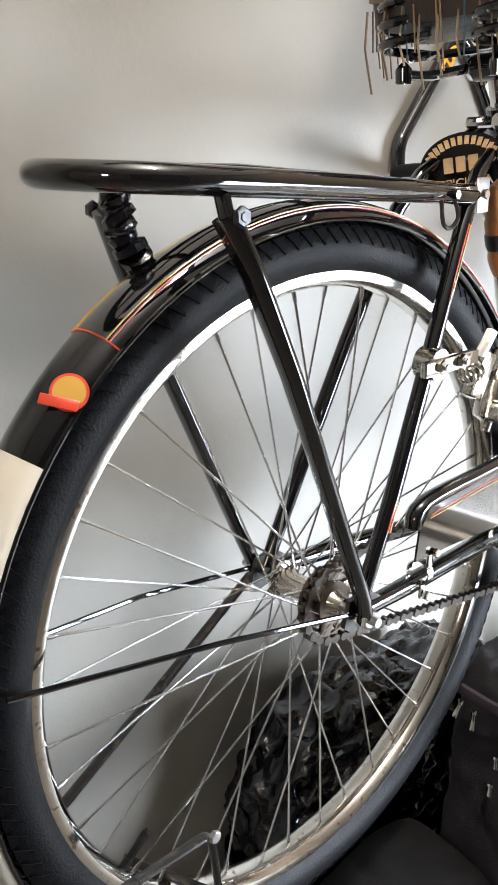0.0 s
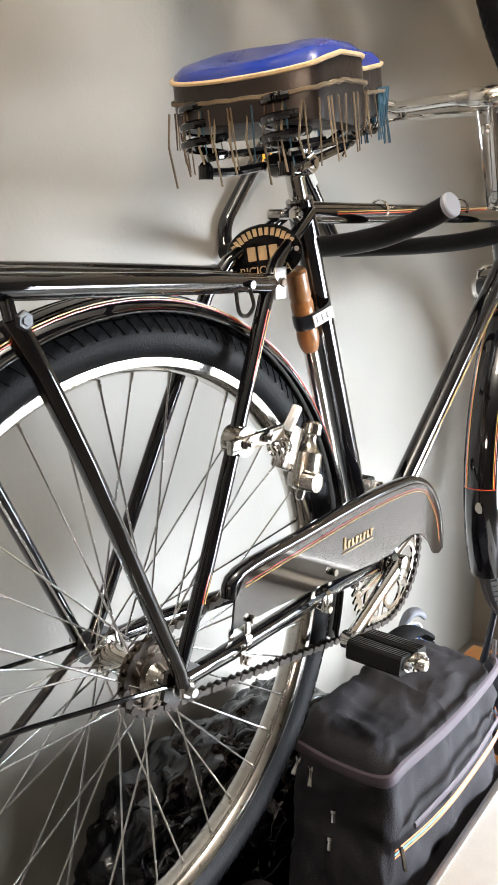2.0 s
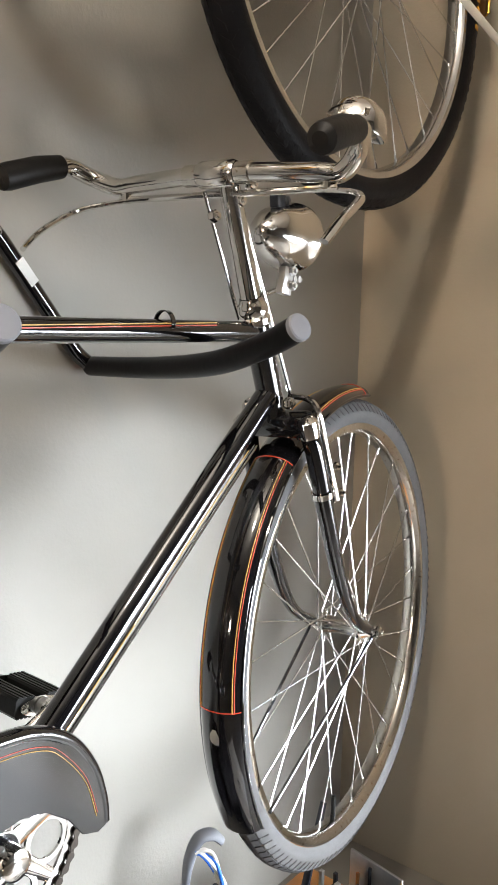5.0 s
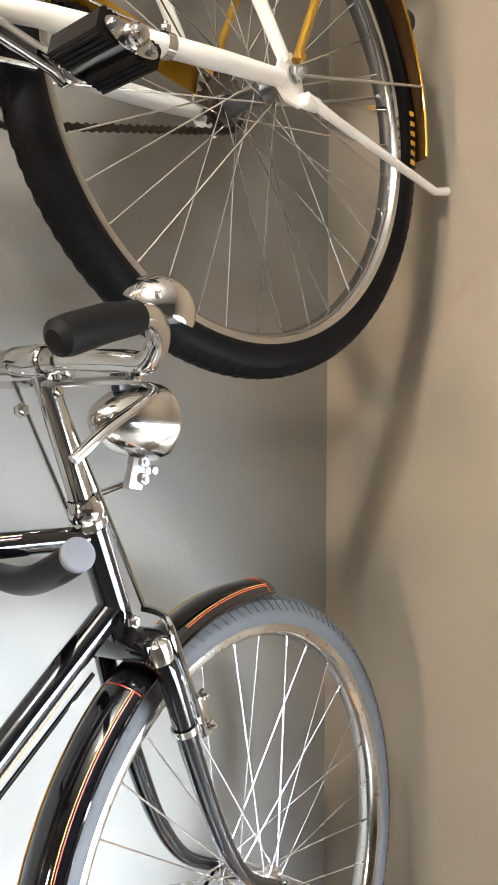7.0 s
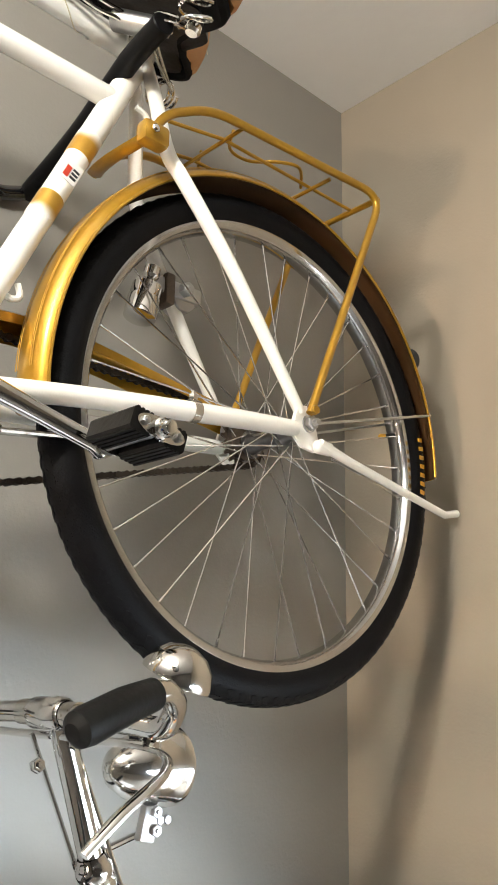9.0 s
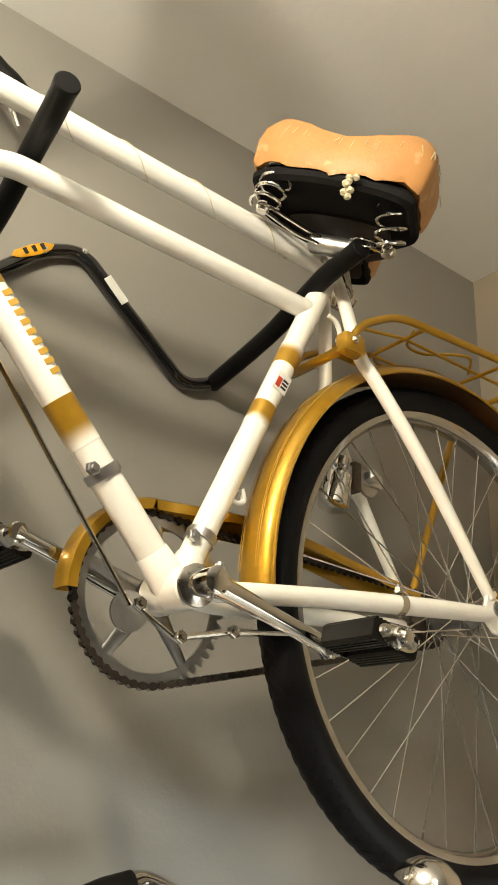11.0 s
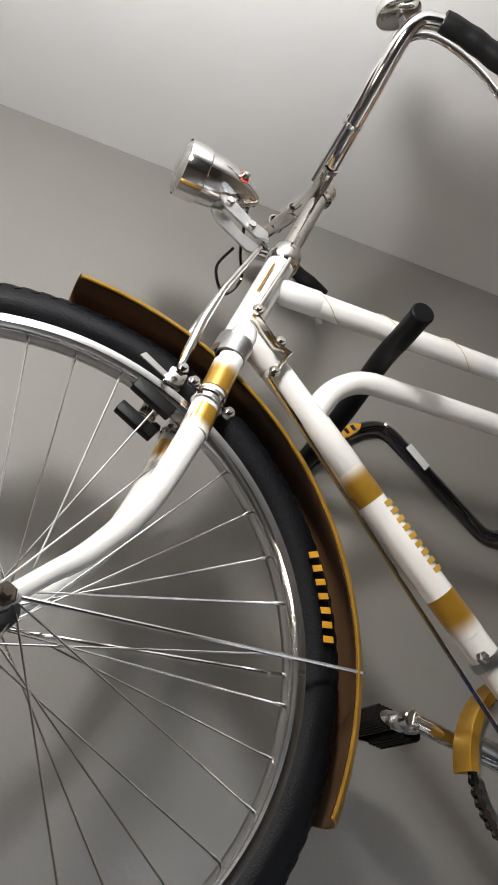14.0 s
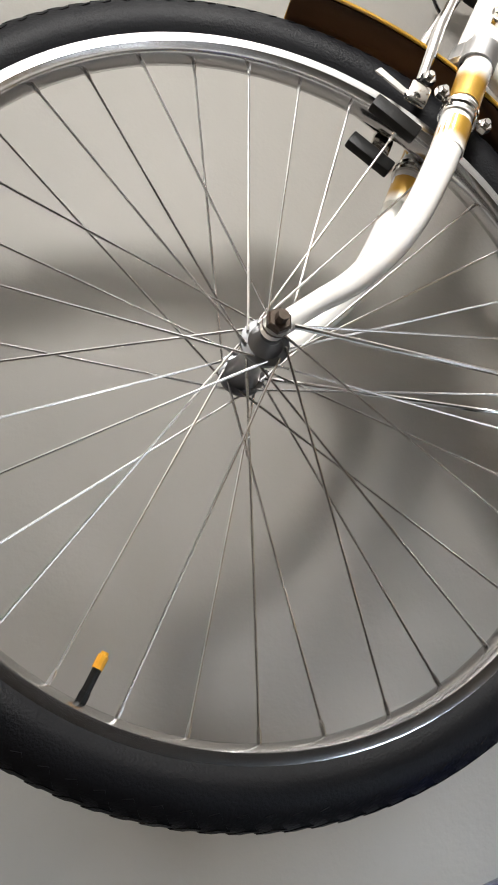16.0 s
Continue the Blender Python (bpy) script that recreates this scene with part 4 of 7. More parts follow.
# pump along the seat tube, with the wooden handle
u0, u1 = Vector((0.852, BY - 0.006, 1.176)), Vector((0.978, BY + 0.002, 0.829))
pd = (u1 - u0)
pump = part("pump", tube([u0 + pd * 0.29, u1], 0.0095, 16), CHROME, bike, "chromed bicycle pump with turned wooden handle")
part("pump_handle", lathe([(0, 0), (0, 0.010), (0.004, 0.013), (0.018, 0.0125), (0.034, 0.0135), (0.036, 0.0125), (0.040, 0.0125), (0.042, 0.0138), (0.060, 0.0135), (0.078, 0.0128), (0.084, 0.0138), (0.090, 0.0138), (0.098, 0.0125), (0.106, 0.0100), (0.109, 0)], u0, u1, seg=20), WOOD, pump, "turned wooden handle")
bpos = u0 + pd.normalized() * 0.064
bc, across = bpos + Vector((0.016, 0, 0.005)), pd.normalized().cross(Vector((0, 1, 0)))
loop = [bc + across * (0.0315 * math.cos(k * math.pi / 14)) + Vector((0, 0.0185 * math.sin(k * math.pi / 14), 0)) for k in range(28)]
band = tube(loop, 0.0095, 8, closed=True, flat=0.13, up=pd.normalized())
part("strap", band, PLASTIC, pump, "black strap with white label")
part("strap_label", box(-0.017, 0.017, -0.0012, 0, -0.0075, 0.0075, 0.0005), PAPER, pump, "white label with dark bars", m=Matrix.Translation(bc + Vector((-0.006, -0.0200, -0.002))) @ pose(0, 0, 0, 0, -18, -10))
lm = Matrix.Translation(bc + Vector((-0.006, -0.0200, -0.002))) @ pose(0, 0, 0, 0, -18, -10)
lb = bmesh.new()
for k in range(3):
    box(-0.012 + k * 0.009, -0.006 + k * 0.009, -0.0020, -0.0011, -0.004, 0.004, bm=lb)
part("label_bars", lb, PLASTIC, pump, m=lm)

# bottle dynamo on the right seat stay
dyn = part("dynamo", lathe([(0, 0), (0.002, 0.010), (0.006, 0.0175), (0.030, 0.0185), (0.046, 0.0175), (0.052, 0.011), (0.060, 0.008), (0.066, 0.008), (0.068, 0.0125), (0.080, 0.0125), (0.083, 0.009), (0.083, 0)], (0.800, BY - 0.052, 0.925), (0.832, BY - 0.050, 1.02), seg=28), CHROME_OLD, bike, "nickel plated bottle dynamo clamped to the stay")
part("dynamo_arm", box(-0.012, 0.012, -0.010, 0.008, -0.026, 0.026, 0.003), CHROME_OLD, dyn, m=Matrix.Translation((0.772, BY - 0.052, 0.985)) @ pose(0, 0, 0, 0, 28, 0))
part("dynamo_lever", tube([(0.766, BY - 0.058, 1.008), (0.768, BY - 0.064, 1.022), (0.776, BY - 0.064, 1.032)], 0.006, 10), PAPER, dyn, "pale lever")
part("clamp", box(0.655, 0.745, BY - 0.070, BY - 0.062, 1.003, 1.019, 0.002), CHROME, dyn)
part("clamp", lathe([(-0.011, 0.0), (-0.011, 0.016), (0.011, 0.016), (0.011, 0)], (0.682, BY - 0.056, 1.012), (0.682, BY + 1, 1.012), seg=20), CHROME_OLD, dyn)
for x in (0.678, 0.712):
    part("bolt", nut((x, BY - 0.070, 1.012), (x, -9, 1.012), 0.0075, 0.006, bolt=0.003), CHROME, dyn)
part("ring_clamp", coil((0.735, BY - 0.060, 0.990), (0.758, BY - 0.060, 0.996), 0.011, 0.011, 3, 0.0022), CHROME, dyn)
part("dynamo_nub", lathe([(0, 0.006), (0.010, 0.005), (0.012, 0)], (0.800, BY - 0.052, 0.926), (0.790, BY - 0.052, 0.90), seg=10), CHROME, dyn)
part("dynamo_cap", lathe([(0, 0.012), (0.018, 0.011), (0.02, 0)], (0.785, BY - 0.068, 0.945), (0.775, BY - 1, 0.935), seg=16), CHROME_OLD, dyn)

# far clamp on the left stay
part("stay_clamp", box(0.40, 0.44, BY + 0.066, BY + 0.086, 1.055, 1.078, 0.004), STEEL, bike, "zinc clamp on the stay")
part("clamp_nut", nut((0.415, BY + 0.062, 1.066), (0.415, -9, 1.066), 0.008, 0.012, bolt=0.004), STEEL, bike)

# pinstripes and mark on the frame tubes
def tube_stripe(a, b, ang, r, mat, parent):
    a, b = Vector(a), Vector(b)
    d = (b - a).normalized()
    u = (Vector((0, -1, 0)) - d * Vector((0, -1, 0)).dot(d)).normalized()
    v = d.cross(u)
    o = (u * math.cos(radians(ang)) + v * math.sin(radians(ang))) * r
    return part("pinstripe", tube([a + o, b + o], 0.0007, 5), mat, parent)


tube_stripe(BBP.lerp(AX_A, 0.15), BBP.lerp(AX_A, 0.86), 20, 0.0146, YELLOW, down_tube)
tube_stripe(BBP.lerp(AX_A, 0.15), BBP.lerp(AX_A, 0.86), -20, 0.0146, RED, down_tube)
tube_stripe(SL.lerp(HT, 0.10), SL.lerp(HT, 0.85), 12, 0.0131, RED, top_tube)
tube_stripe(SL.lerp(HT, 0.10), SL.lerp(HT, 0.85), 0, 0.0131, YELLOW, top_tube)
for s in (-1,):
    tube_stripe((0.606, BY - 0.062, 0.860), (0.742, BY - 0.043, 1.140), 10, 0.0086, YELLOW, bike)
    tube_stripe((0.606, BY - 0.062, 0.860), (0.742, BY - 0.043, 1.140), -14, 0.0086, RED, bike)
for k, t in enumerate((0.30, 0.72)):
    p = SL.lerp(HT, t)
    part("cable_band", lathe([(0, 0.0131), (0, 0.0145), (0.006, 0.0145), (0.006, 0.0131)], p, p + Vector((1, 0, 0)), seg=20), BLACK if k else CHROME, top_tube)
part("brake_rod", tube([BBP.lerp(AX_A, 0.06) + Vector((0.020, -0.004, -0.012)), BBP.lerp(AX_A, 0.9) + Vector((0.012, -0.004, -0.018))], 0.0028, 8), CHROME, bike)
part("head_cup", lathe([(0, 0.017), (0.003, 0.020), (0.010, 0.0205), (0.013, 0.018), (0.018, 0.0195), (0.026, 0.019), (0.030, 0.016), (0.036, 0.0145)], HT - AX_D * 0.004, HT + AX_D, seg=28), CHROME, bike)

# fork, stem and bars turn with the front wheel
CR = AX_A - AX_D * 0.040
for s in (-1, 1):
    end = Vector(FC) + Vector((0, s * 0.050, 0))
    pts = smooth_path([CR + Vector((0, s * 0.030, 0.012)), CR + Vector((0.012, s * 0.047, -0.02)), CR - AX_D * 0.12 + Vector((0.004, s * 0.050, 0)), CR - AX_D * 0.24 + Vector((0.010, s * 0.051, 0)), CR - AX_D * 0.315 + Vector((0.034, s * 0.051, 0)), end], 6)
    part("fork_blade", tube([STEER @ p for p in pts], [0.0095, 0.0125, 0.0125, 0.011, 0.009, 0.0075], 14), BLACK, bike)
    part("axle_nut", nut(STEER @ (end + Vector((0, s * 0.006, 0))), STEER @ (end + Vector((0, s * 9, 0))), 0.010, 0.008, bolt=0.005, bm=lathe([(0, 0.012), (0.003, 0.012)], STEER @ (end + Vector((0, s * 0.005, 0))), STEER @ (end + Vector((0, s * 9, 0))), seg=16)), CHROME, bike)
    part("mudguard_stay", tube([STEER @ (end + Vector((0, s * 0.004, 0))), STEER @ (Vector(FC) + Vector((-0.30, s * 0.034, -0.148)))], 0.0026, 8), BLACK, bike)
    # rod brake along the fork
    p0, p1 = CR + Vector((0.014, s * 0.056, 0.020)), CR - AX_D * 0.110 + Vector((0.024, s * 0.060, 0))
    part("brake_stirrup", tube([STEER @ q for q in smooth_path([CR + Vector((0.016, s * 0.012, 0.040)), CR + Vector((0.016, s * 0.040, 0.036)), p0, p0.lerp(p1, 0.5), p1], 5)], 0.0042, 8), CHROME, bike)
    part("fork_clip", ring_sweep([(-0.004, 0.0135), (0.004, 0.0135), (0.004, 0.0155), (-0.004, 0.0155)], (0, 0, 0), seg=18, m=STEER @ Matrix.Translation(CR - AX_D * 0.098 + Vector((0.004, s * 0.050, 0))) @ pose(0, 0, 0, 90, -19, 0)), CHROME, bike)
    part("brake_shoe", box(-0.010, 0.010, -0.004, 0.004, -0.024, 0.024, 0.002), CHROME, bike, m=STEER @ Matrix.Translation(CR - AX_D * 0.09 + Vector((0.034, s * 0.052, 0))) @ pose(0, 0, 0, 0, -20, 0))
    for q in (0.06, 0.10):
        part("bolt", nut(STEER @ (CR - AX_D * q + Vector((0.034, s * 0.060, 0))), STEER @ (CR - AX_D * q + Vector((0.034, s * 9, 0))), 0.006, 0.006, bolt=0.004), CHROME, bike)
part("front_axle", tube([STEER @ (Vector(FC) + Vector((0, -0.060, 0))), STEER @ (Vector(FC) + Vector((0, 0.060, 0)))], 0.0045, 10), STEEL, bike)
crown = lathe([(0, 0.0), (0, 0.014), (0.03, 0.016), (0.034, 0.0)], STEER @ (CR + AX_D * 0.022), STEER @ (CR - AX_D), seg=20)
join(crown, box(-0.018, 0.018, -0.052, 0.052, -0.016, 0.014, 0.008), STEER @ Matrix.Translation(CR + AX_D * 0.006) @ pose(0, 0, 0, 0, -19, 0))
part("fork_crown", crown, BLACK, bike)
for s in (-1, 1):
    part("crown_cap", lathe([(-0.014, 0.0160), (0, 0.0168), (0.008, 0.0158), (0.013, 0.010), (0.015, 0)], STEER @ (CR + Vector((0.0, s * 0.046, 0.002))), STEER @ (CR + Vector((0.0, s * 0.046, 0.002)) + AX_D), seg=20), CHROME, bike)
part("brake_bolt", nut(STEER @ (CR + AX_D * 0.035 + Vector((-0.008, -0.026, 0))), STEER @ (CR + AX_D * 0.035 + Vector((0, -9, 0))), 0.008, 0.010, bolt=0.003), CHROME, bike)
GC = (FC[0] + 0.004, FC[1], FC[2] + 0.006)
fm = mudguard("front_mudguard", bike, GC, 85, 208, BLACK, "black front mudguard with red and gold lining", r=0.376, m=STEER)
for y in (-0.0225, 0.0225):
    arc_line(fm, GC, 0.3705, y, 128, 179.5, YELLOW, m=STEER)
    arc_line(fm, GC, 0.3685, y * 1.08, 128, 179.5, RED, m=STEER)
    arc_line(fm, GC, 0.3705, y, 87, 112, YELLOW, m=STEER)
    arc_line(fm, GC, 0.3685, y * 1.08, 87, 112, RED, m=STEER)
for a in (87, 128, 179.5):
    part("pinstripe", tube([STEER @ (Vector(GC) + Vector((math.cos(radians(a)) * (r + 0.0004), y, math.sin(radians(a)) * (r + 0.0004)))) for y, r in mudguard_profile(0.376)[:13]], 0.0008, 5), RED, fm)
rp = Vector(GC) + Vector((math.cos(radians(184.5)) * 0.371, -0.003, math.sin(radians(184.5)) * 0.371))
part("reflector", lathe([(0, 0.0125), (0.004, 0.0125), (0.006, 0.010), (0.007, 0)], STEER @ (rp + Vector((0.002, 0, 0))), STEER @ (rp + Vector((-1, -0.5, 0))), seg=24), CLEARGLASS, fm, "round clear reflector")

SH = AX_A + AX_D * 0.125
ST = AX_A + AX_D * 0.293
stem = part("stem", tube([SH, ST], 0.0132, 18), CHROME, bike, "chromed handlebar stem")
part("stem_bolt", nut(ST, ST + AX_D, 0.009, 0.008, bolt=0.002), CHROME, stem)
bar_z = 1.416
BO = Vector((1.393, BY + 0.008, bar_z))
BSTEER = Matrix.Translation(BO) @ Matrix.Rotation(radians(8.0), 4, 'Z')
bp = smooth_path([(-0.055, -0.191, 0.024), (-0.028, -0.191, 0.028), (-0.002, -0.177, 0.014), (0.006, -0.155, -0.006), (0.004, -0.12, -0.004), (0, -0.04, 0), (0, 0.04, 0), (0.004, 0.12, -0.004), (0.006, 0.155, -0.006), (-0.002, 0.190, 0.006), (-0.030, 0.206, 0.017), (-0.060, 0.206, 0.013)], 6)
bars_ob = part("handlebar", tube([BSTEER @ p for p in bp], 0.0112, 16), CHROME, bike, "chromed roadster handlebar")
part("bar_sleeve", tube([BSTEER @ Vector((0, -0.045, 0)), BSTEER @ Vector((0, 0.045, 0))], 0.0132, 18), CHROME_OLD, bars_ob)
part("stem_lug", lathe([(-0.026, 0.014), (-0.022, 0.0165), (0.022, 0.0165), (0.026, 0.014)], BO, BSTEER @ Vector((0, 1, 0)), seg=20), CHROME, stem)
for s in (-1, 1):
    ww, dz = (0.93, 0.0) if s < 0 else (1.0, -0.011)
    gp = [(-0.045, s * 0.206 * ww, 0.026 + dz), (-0.080, s * 0.210 * ww, 0.018 + dz), (-0.124, s * 0.214 * ww, 0.004 + dz), (-0.134, s * 0.215 * ww, 0.001 + dz), (-0.139, s * 0.2155 * ww, -0.001 + dz)]
    part("grip", tube([BSTEER @ Vector(p) for p in gp], [0.0145, 0.016, 0.0165, 0.015, 0.008], 16), RUBBER, bars_ob, "black rubber grip")
    lv = smooth_path([(0.004, s * 0.10, -0.022), (-0.002, s * 0.160, -0.026), (-0.03, s * 0.195, -0.038), (-0.085, s * 0.200, -0.066), (-0.118, s * 0.198, -0.090)], 6)
    part("brake_lever", tube([BSTEER @ p for p in lv], [0.004, 0.0042, 0.005, 0.0058, 0.005], 10, flat=0.7), CHROME, bars_ob, "chromed rod brake lever")
    part("lever_pivot", lathe([(-0.008, 0.0), (-0.008, 0.006), (0.008, 0.006), (0.008, 0)], BSTEER @ Vector((0.004, s * 0.14, -0.018)), BSTEER @ Vector((0.004, s * 0.14, 1)), seg=10), CHROME, bars_ob)
part("lever_rod", tube([BSTEER @ Vector((0.004, -0.15, -0.022)), BSTEER @ Vector((0.004, 0.15, -0.022))], 0.0042, 8), CHROME, bars_ob)
part("brake_rod", tube([BSTEER @ Vector((-0.012, 0.012, -0.02)), STEER @ (CR + Vector((-0.012, 0.018, 0.05)))], 0.0027, 8), CHROME, stem)
part("brake_rod", tube([BSTEER @ Vector((0.016, -0.016, -0.02)), STEER @ (CR + Vector((0.016, -0.014, 0.042)))], 0.0032, 8), CHROME, stem)
for v in ((0.016, -0.016, -0.03), (-0.0145, 0.0, -0.05), (0.018, -0.03, -0.012)):
    p = BSTEER @ Vector(v)
    part("rod_joint", nut(p, p + Vector((0, -1, 0.2)), 0.0075, 0.010, bolt=0.003), CHROME, stem)
# bell on the right side of the bar
bl = BSTEER @ Vector((0.006, -0.170, 0.040))
bell = part("bell", lathe([(0.012, 0), (0.012, 0.010), (0.000, 0.032), (-0.002, 0.0345), (0.002, 0.0345), (0.015, 0.030), (0.025, 0.020), (0.030, 0.007), (0.031, 0)], bl, bl + Vector((0.25, -0.35, 0.9)), seg=32), CHROME, bike, "chromed dome bell on the handlebar")
part("bell_base", lathe([(0, 0.006), (0.012, 0.024), (0.013, 0.024), (0.013, 0)], bl - Vector((0.002, -0.004, 0.012)), bl + Vector((0.25, -0.35, 0.9)), seg=24), CHROME_OLD, bell)
part("bell_lever", tube([bl + Vector((-0.008, -0.012, -0.004)), bl + Vector((-0.026, -0.030, 0.012))], 0.003, 8), CHROME, bell)
# headlamp
lp = STEER @ Vector((1.520, BY - 0.004, 1.357))
ld = Vector((math.cos(radians(10)), math.sin(radians(10)), -0.02)).normalized()
hl = part("headlamp", lathe([(-0.060, 0), (-0.057, 0.010), (-0.045, 0.022), (-0.024, 0.0335), (0.000, 0.0405), (0.022, 0.0425), (0.026, 0.0452), (0.034, 0.0452), (0.036, 0.0425)], lp, lp + ld, seg=36), CHROME, bike, "chromed bullet headlamp with black switch")
part("lens", lathe([(0.034, 0.0425), (0.041, 0.034), (0.045, 0.017), (0.046, 0)], lp, lp + ld, seg=36), CLEARGLASS, hl, "ribbed glass lens")
part("lamp_switch", box(-0.018, 0.004, -0.007, 0.007, 0, 0.022, 0.003), PLASTIC, hl, "black switch", m=Matrix.Translation(lp + Vector((-0.010, -0.006, 0.034))) @ pose(0, 0, 0, 0, -8, 10))
part("switch_knob", lathe([(0, 0.006), (0.006, 0.006), (0.008, 0.0)], lp + Vector((-0.006, -0.010, 0.042)), lp + Vector((0.4, -1, 0.2)), seg=12), PLASTIC, hl)
part("lamp_bracket", box(-0.010, 0.010, -0.006, 0.006, -0.024, 0.012, 0.002), STEEL, hl, m=Matrix.Translation(lp + Vector((0.000, -0.010, -0.052))) @ pose(0, 0, 0, 0, 12, 0))
part("lamp_bracket", tube([lp + Vector((-0.01, 0, -0.07)), lp + Vector((-0.05, 0.004, -0.082))], 0.006, 8, flat=0.5), CHROME, hl)
for dz in (-0.045, -0.064):
    part("bolt", nut(lp + Vector((0.004, -0.016, dz)), lp + Vector((0.004, -9, dz)), 0.0065, 0.006, bolt=0.003), STEEL, hl)
for dx in (0.012, 0.022):
    part("bolt", nut(lp + Vector((dx, -0.012, -0.055)), lp + Vector((dx, -9, -0.055)), 0.005, 0.005), STEEL, hl)


# ---- wall hooks ----
def wall_hook(label, arm_a, arm_b, zig, loc, sticker, tag):
    """A bent tube: two arms with rubber sleeves joined by a hump that lies on the wall."""
    h = thing("wall_hook", loc, label, "bike hook", "bike hooks")
    path = round_path([arm_a[-1], *zig, arm_b[-1]], 0.03, 7)
    bar = part("hook_tube", tube(path, 0.0118, 16), BLACK, h)
    for arm in (arm_a, arm_b):
        part("arm_sleeve", tube(smooth_path(arm, 6), 0.0148, 16, caps=True), FOAM, h, "black rubber sleeved arm")
        d = (Vector(arm[0]) - Vector(arm[1])).normalized()
        part("end_cap", lathe([(-0.004, 0.0152), (0.0015, 0.0152), (0.003, 0.0135), (0.003, 0)], arm[0], Vector(arm[0]) + d, seg=20), tag, h, "round end cap")
    a, b = Vector(sticker[0]), Vector(sticker[1])
    d = (b - a)
    o = Vector((0, -0.0105, 0.004))
    part("sticker", tube([a + o, a + d * 0.15 + o, a + d * 0.5 + o, a + d * 0.85 + o, b + o], [0.0010, 0.0085, 0.0112, 0.0085, 0.001], 12, flat=0.35, up=(0, 0.3, 1)), YCAP, h, "oval yellow sticker with dark marks")
    sb = bmesh.new()
    for k in range(3):
        p = a + d * (0.30 + 0.2 * k) + o + Vector((0, -0.0045, 0.0))
        join(sb, box(-0.0032, 0.0032, -0.0008, 0.0008, -0.005, 0.005), Matrix.Translation(p) @ pose(0, 0, 0, 0, -math.degrees(math.atan2(d.z, d.x)), 0))
    part("sticker_bars", sb, PLASTIC, h)
    for t in zig[1:3]:
        p = Vector(t) + Vector((0, -0.010, -0.004))
        part("screw", lathe([(0, 0.006), (0.003, 0.0055), (0.005, 0.003), (0.005, 0)], p, p + Vector((0, -1, 0)), seg=12), CHROME, h)
    return h


yw = WY - 0.013
h1 = wall_hook("black tubular wall hook with rubber sleeved arms", [(0.995, 0.394, 1.247), (1.005, 0.44, 1.228), (1.024, BY, 1.204), (1.06, 0.66, 1.190), (1.11, yw - 0.004, 1.180)],
               [(1.345, 0.376, 1.244), (1.356, 0.43, 1.222), (1.382, BY, 1.197), (1.42, 0.66, 1.182), (1.464, yw - 0.004, 1.172)],
               [(1.112, yw, 1.225), (1.255, yw, 1.392), (1.300, yw, 1.360), (1.440, yw, 1.190)], (1.28, yw, 1.17), ((1.198, yw, 1.320), (1.240, yw, 1.370)), GREYCAP)
part("paper_label", box(-0.020, 0.020, -0.0006, 0.0006, -0.0075, 0.0075), PAPER, h1, m=Matrix.Translation((1.345, yw - 0.0122, 1.305)) @ pose(0, 0, 0, 0, 50, 0))
h2 = wall_hook("black tubular wall hook with rubber sleeved arms under the white bicycle", [(0.980, 0.446, 2.226), (0.988, 0.50, 2.2265), (0.996, 0.56, 2.227), (1.005, 0.68, 2.20), (1.012, yw - 0.004, 2.172)],
               [(1.432, 0.455, 2.235), (1.437, 0.52, 2.231), (1.442, 0.56, 2.226), (1.455, 0.68, 2.20), (1.468, yw - 0.004, 2.180)],
               [(1.04, yw, 2.200), (1.135, yw, 2.298), (1.200, yw, 2.325), (1.410, yw, 2.158)], (1.24, yw, 2.17), ((1.085, yw, 2.256), (1.148, yw, 2.305)), FOAM)
part("paper_label", box(-0.025, 0.025, -0.0006, 0.0006, -0.0080, 0.0080), PAPER, h2, m=Matrix.Translation((1.262, yw - 0.0122, 2.275)) @ pose(0, 0, 0, 0, 42, 0))


# ---- white and gold bicycle, hung high, facing the other way ----
QY = 0.5625
RC2, FC2 = (1.727, QY, 1.786), (0.560, QY, 1.817)
BB2 = (1.240, 1.741)
bike2 = thing("bicycle", (1.14, QY, 1.43), "white bicycle with gold mudguards, hung high on the wall", "bicycle", "bicycles on the wall")


def lean(c, dx, dz):
    """Tips a wheel about its centre, the top a little towards the wall, and seats it in its fork ends."""
    return Matrix.Translation(Vector(c) + Vector((dx, 0.005, dz))) @ Matrix.Rotation(radians(-1.2), 4, 'X') @ Matrix.Translation(-Vector(c))


wheel("rear_wheel", bike2, RC2, 36, TYRE, RIMSTEEL, "spoked rear wheel with black tyre", tread="block", valve=12.6, valve_mat=YCAP, phase=32.2, ro=0.366, hub_mat=DARKSTEEL, back=-1, m=lean(RC2, 0.006, -0.006))
wheel("front_wheel", bike2, FC2, 36, TYRE, RIMSTEEL, "spoked front wheel with black tyre", tread="block", valve=247, valve_mat=YCAP, phase=12.2, ro=0.366, hub_mat=DARKSTEEL, m=lean(FC2, 0.0, -0.005))


def Q(x, z, dy=0.0):
    return Vector((x, QY + dy, z))


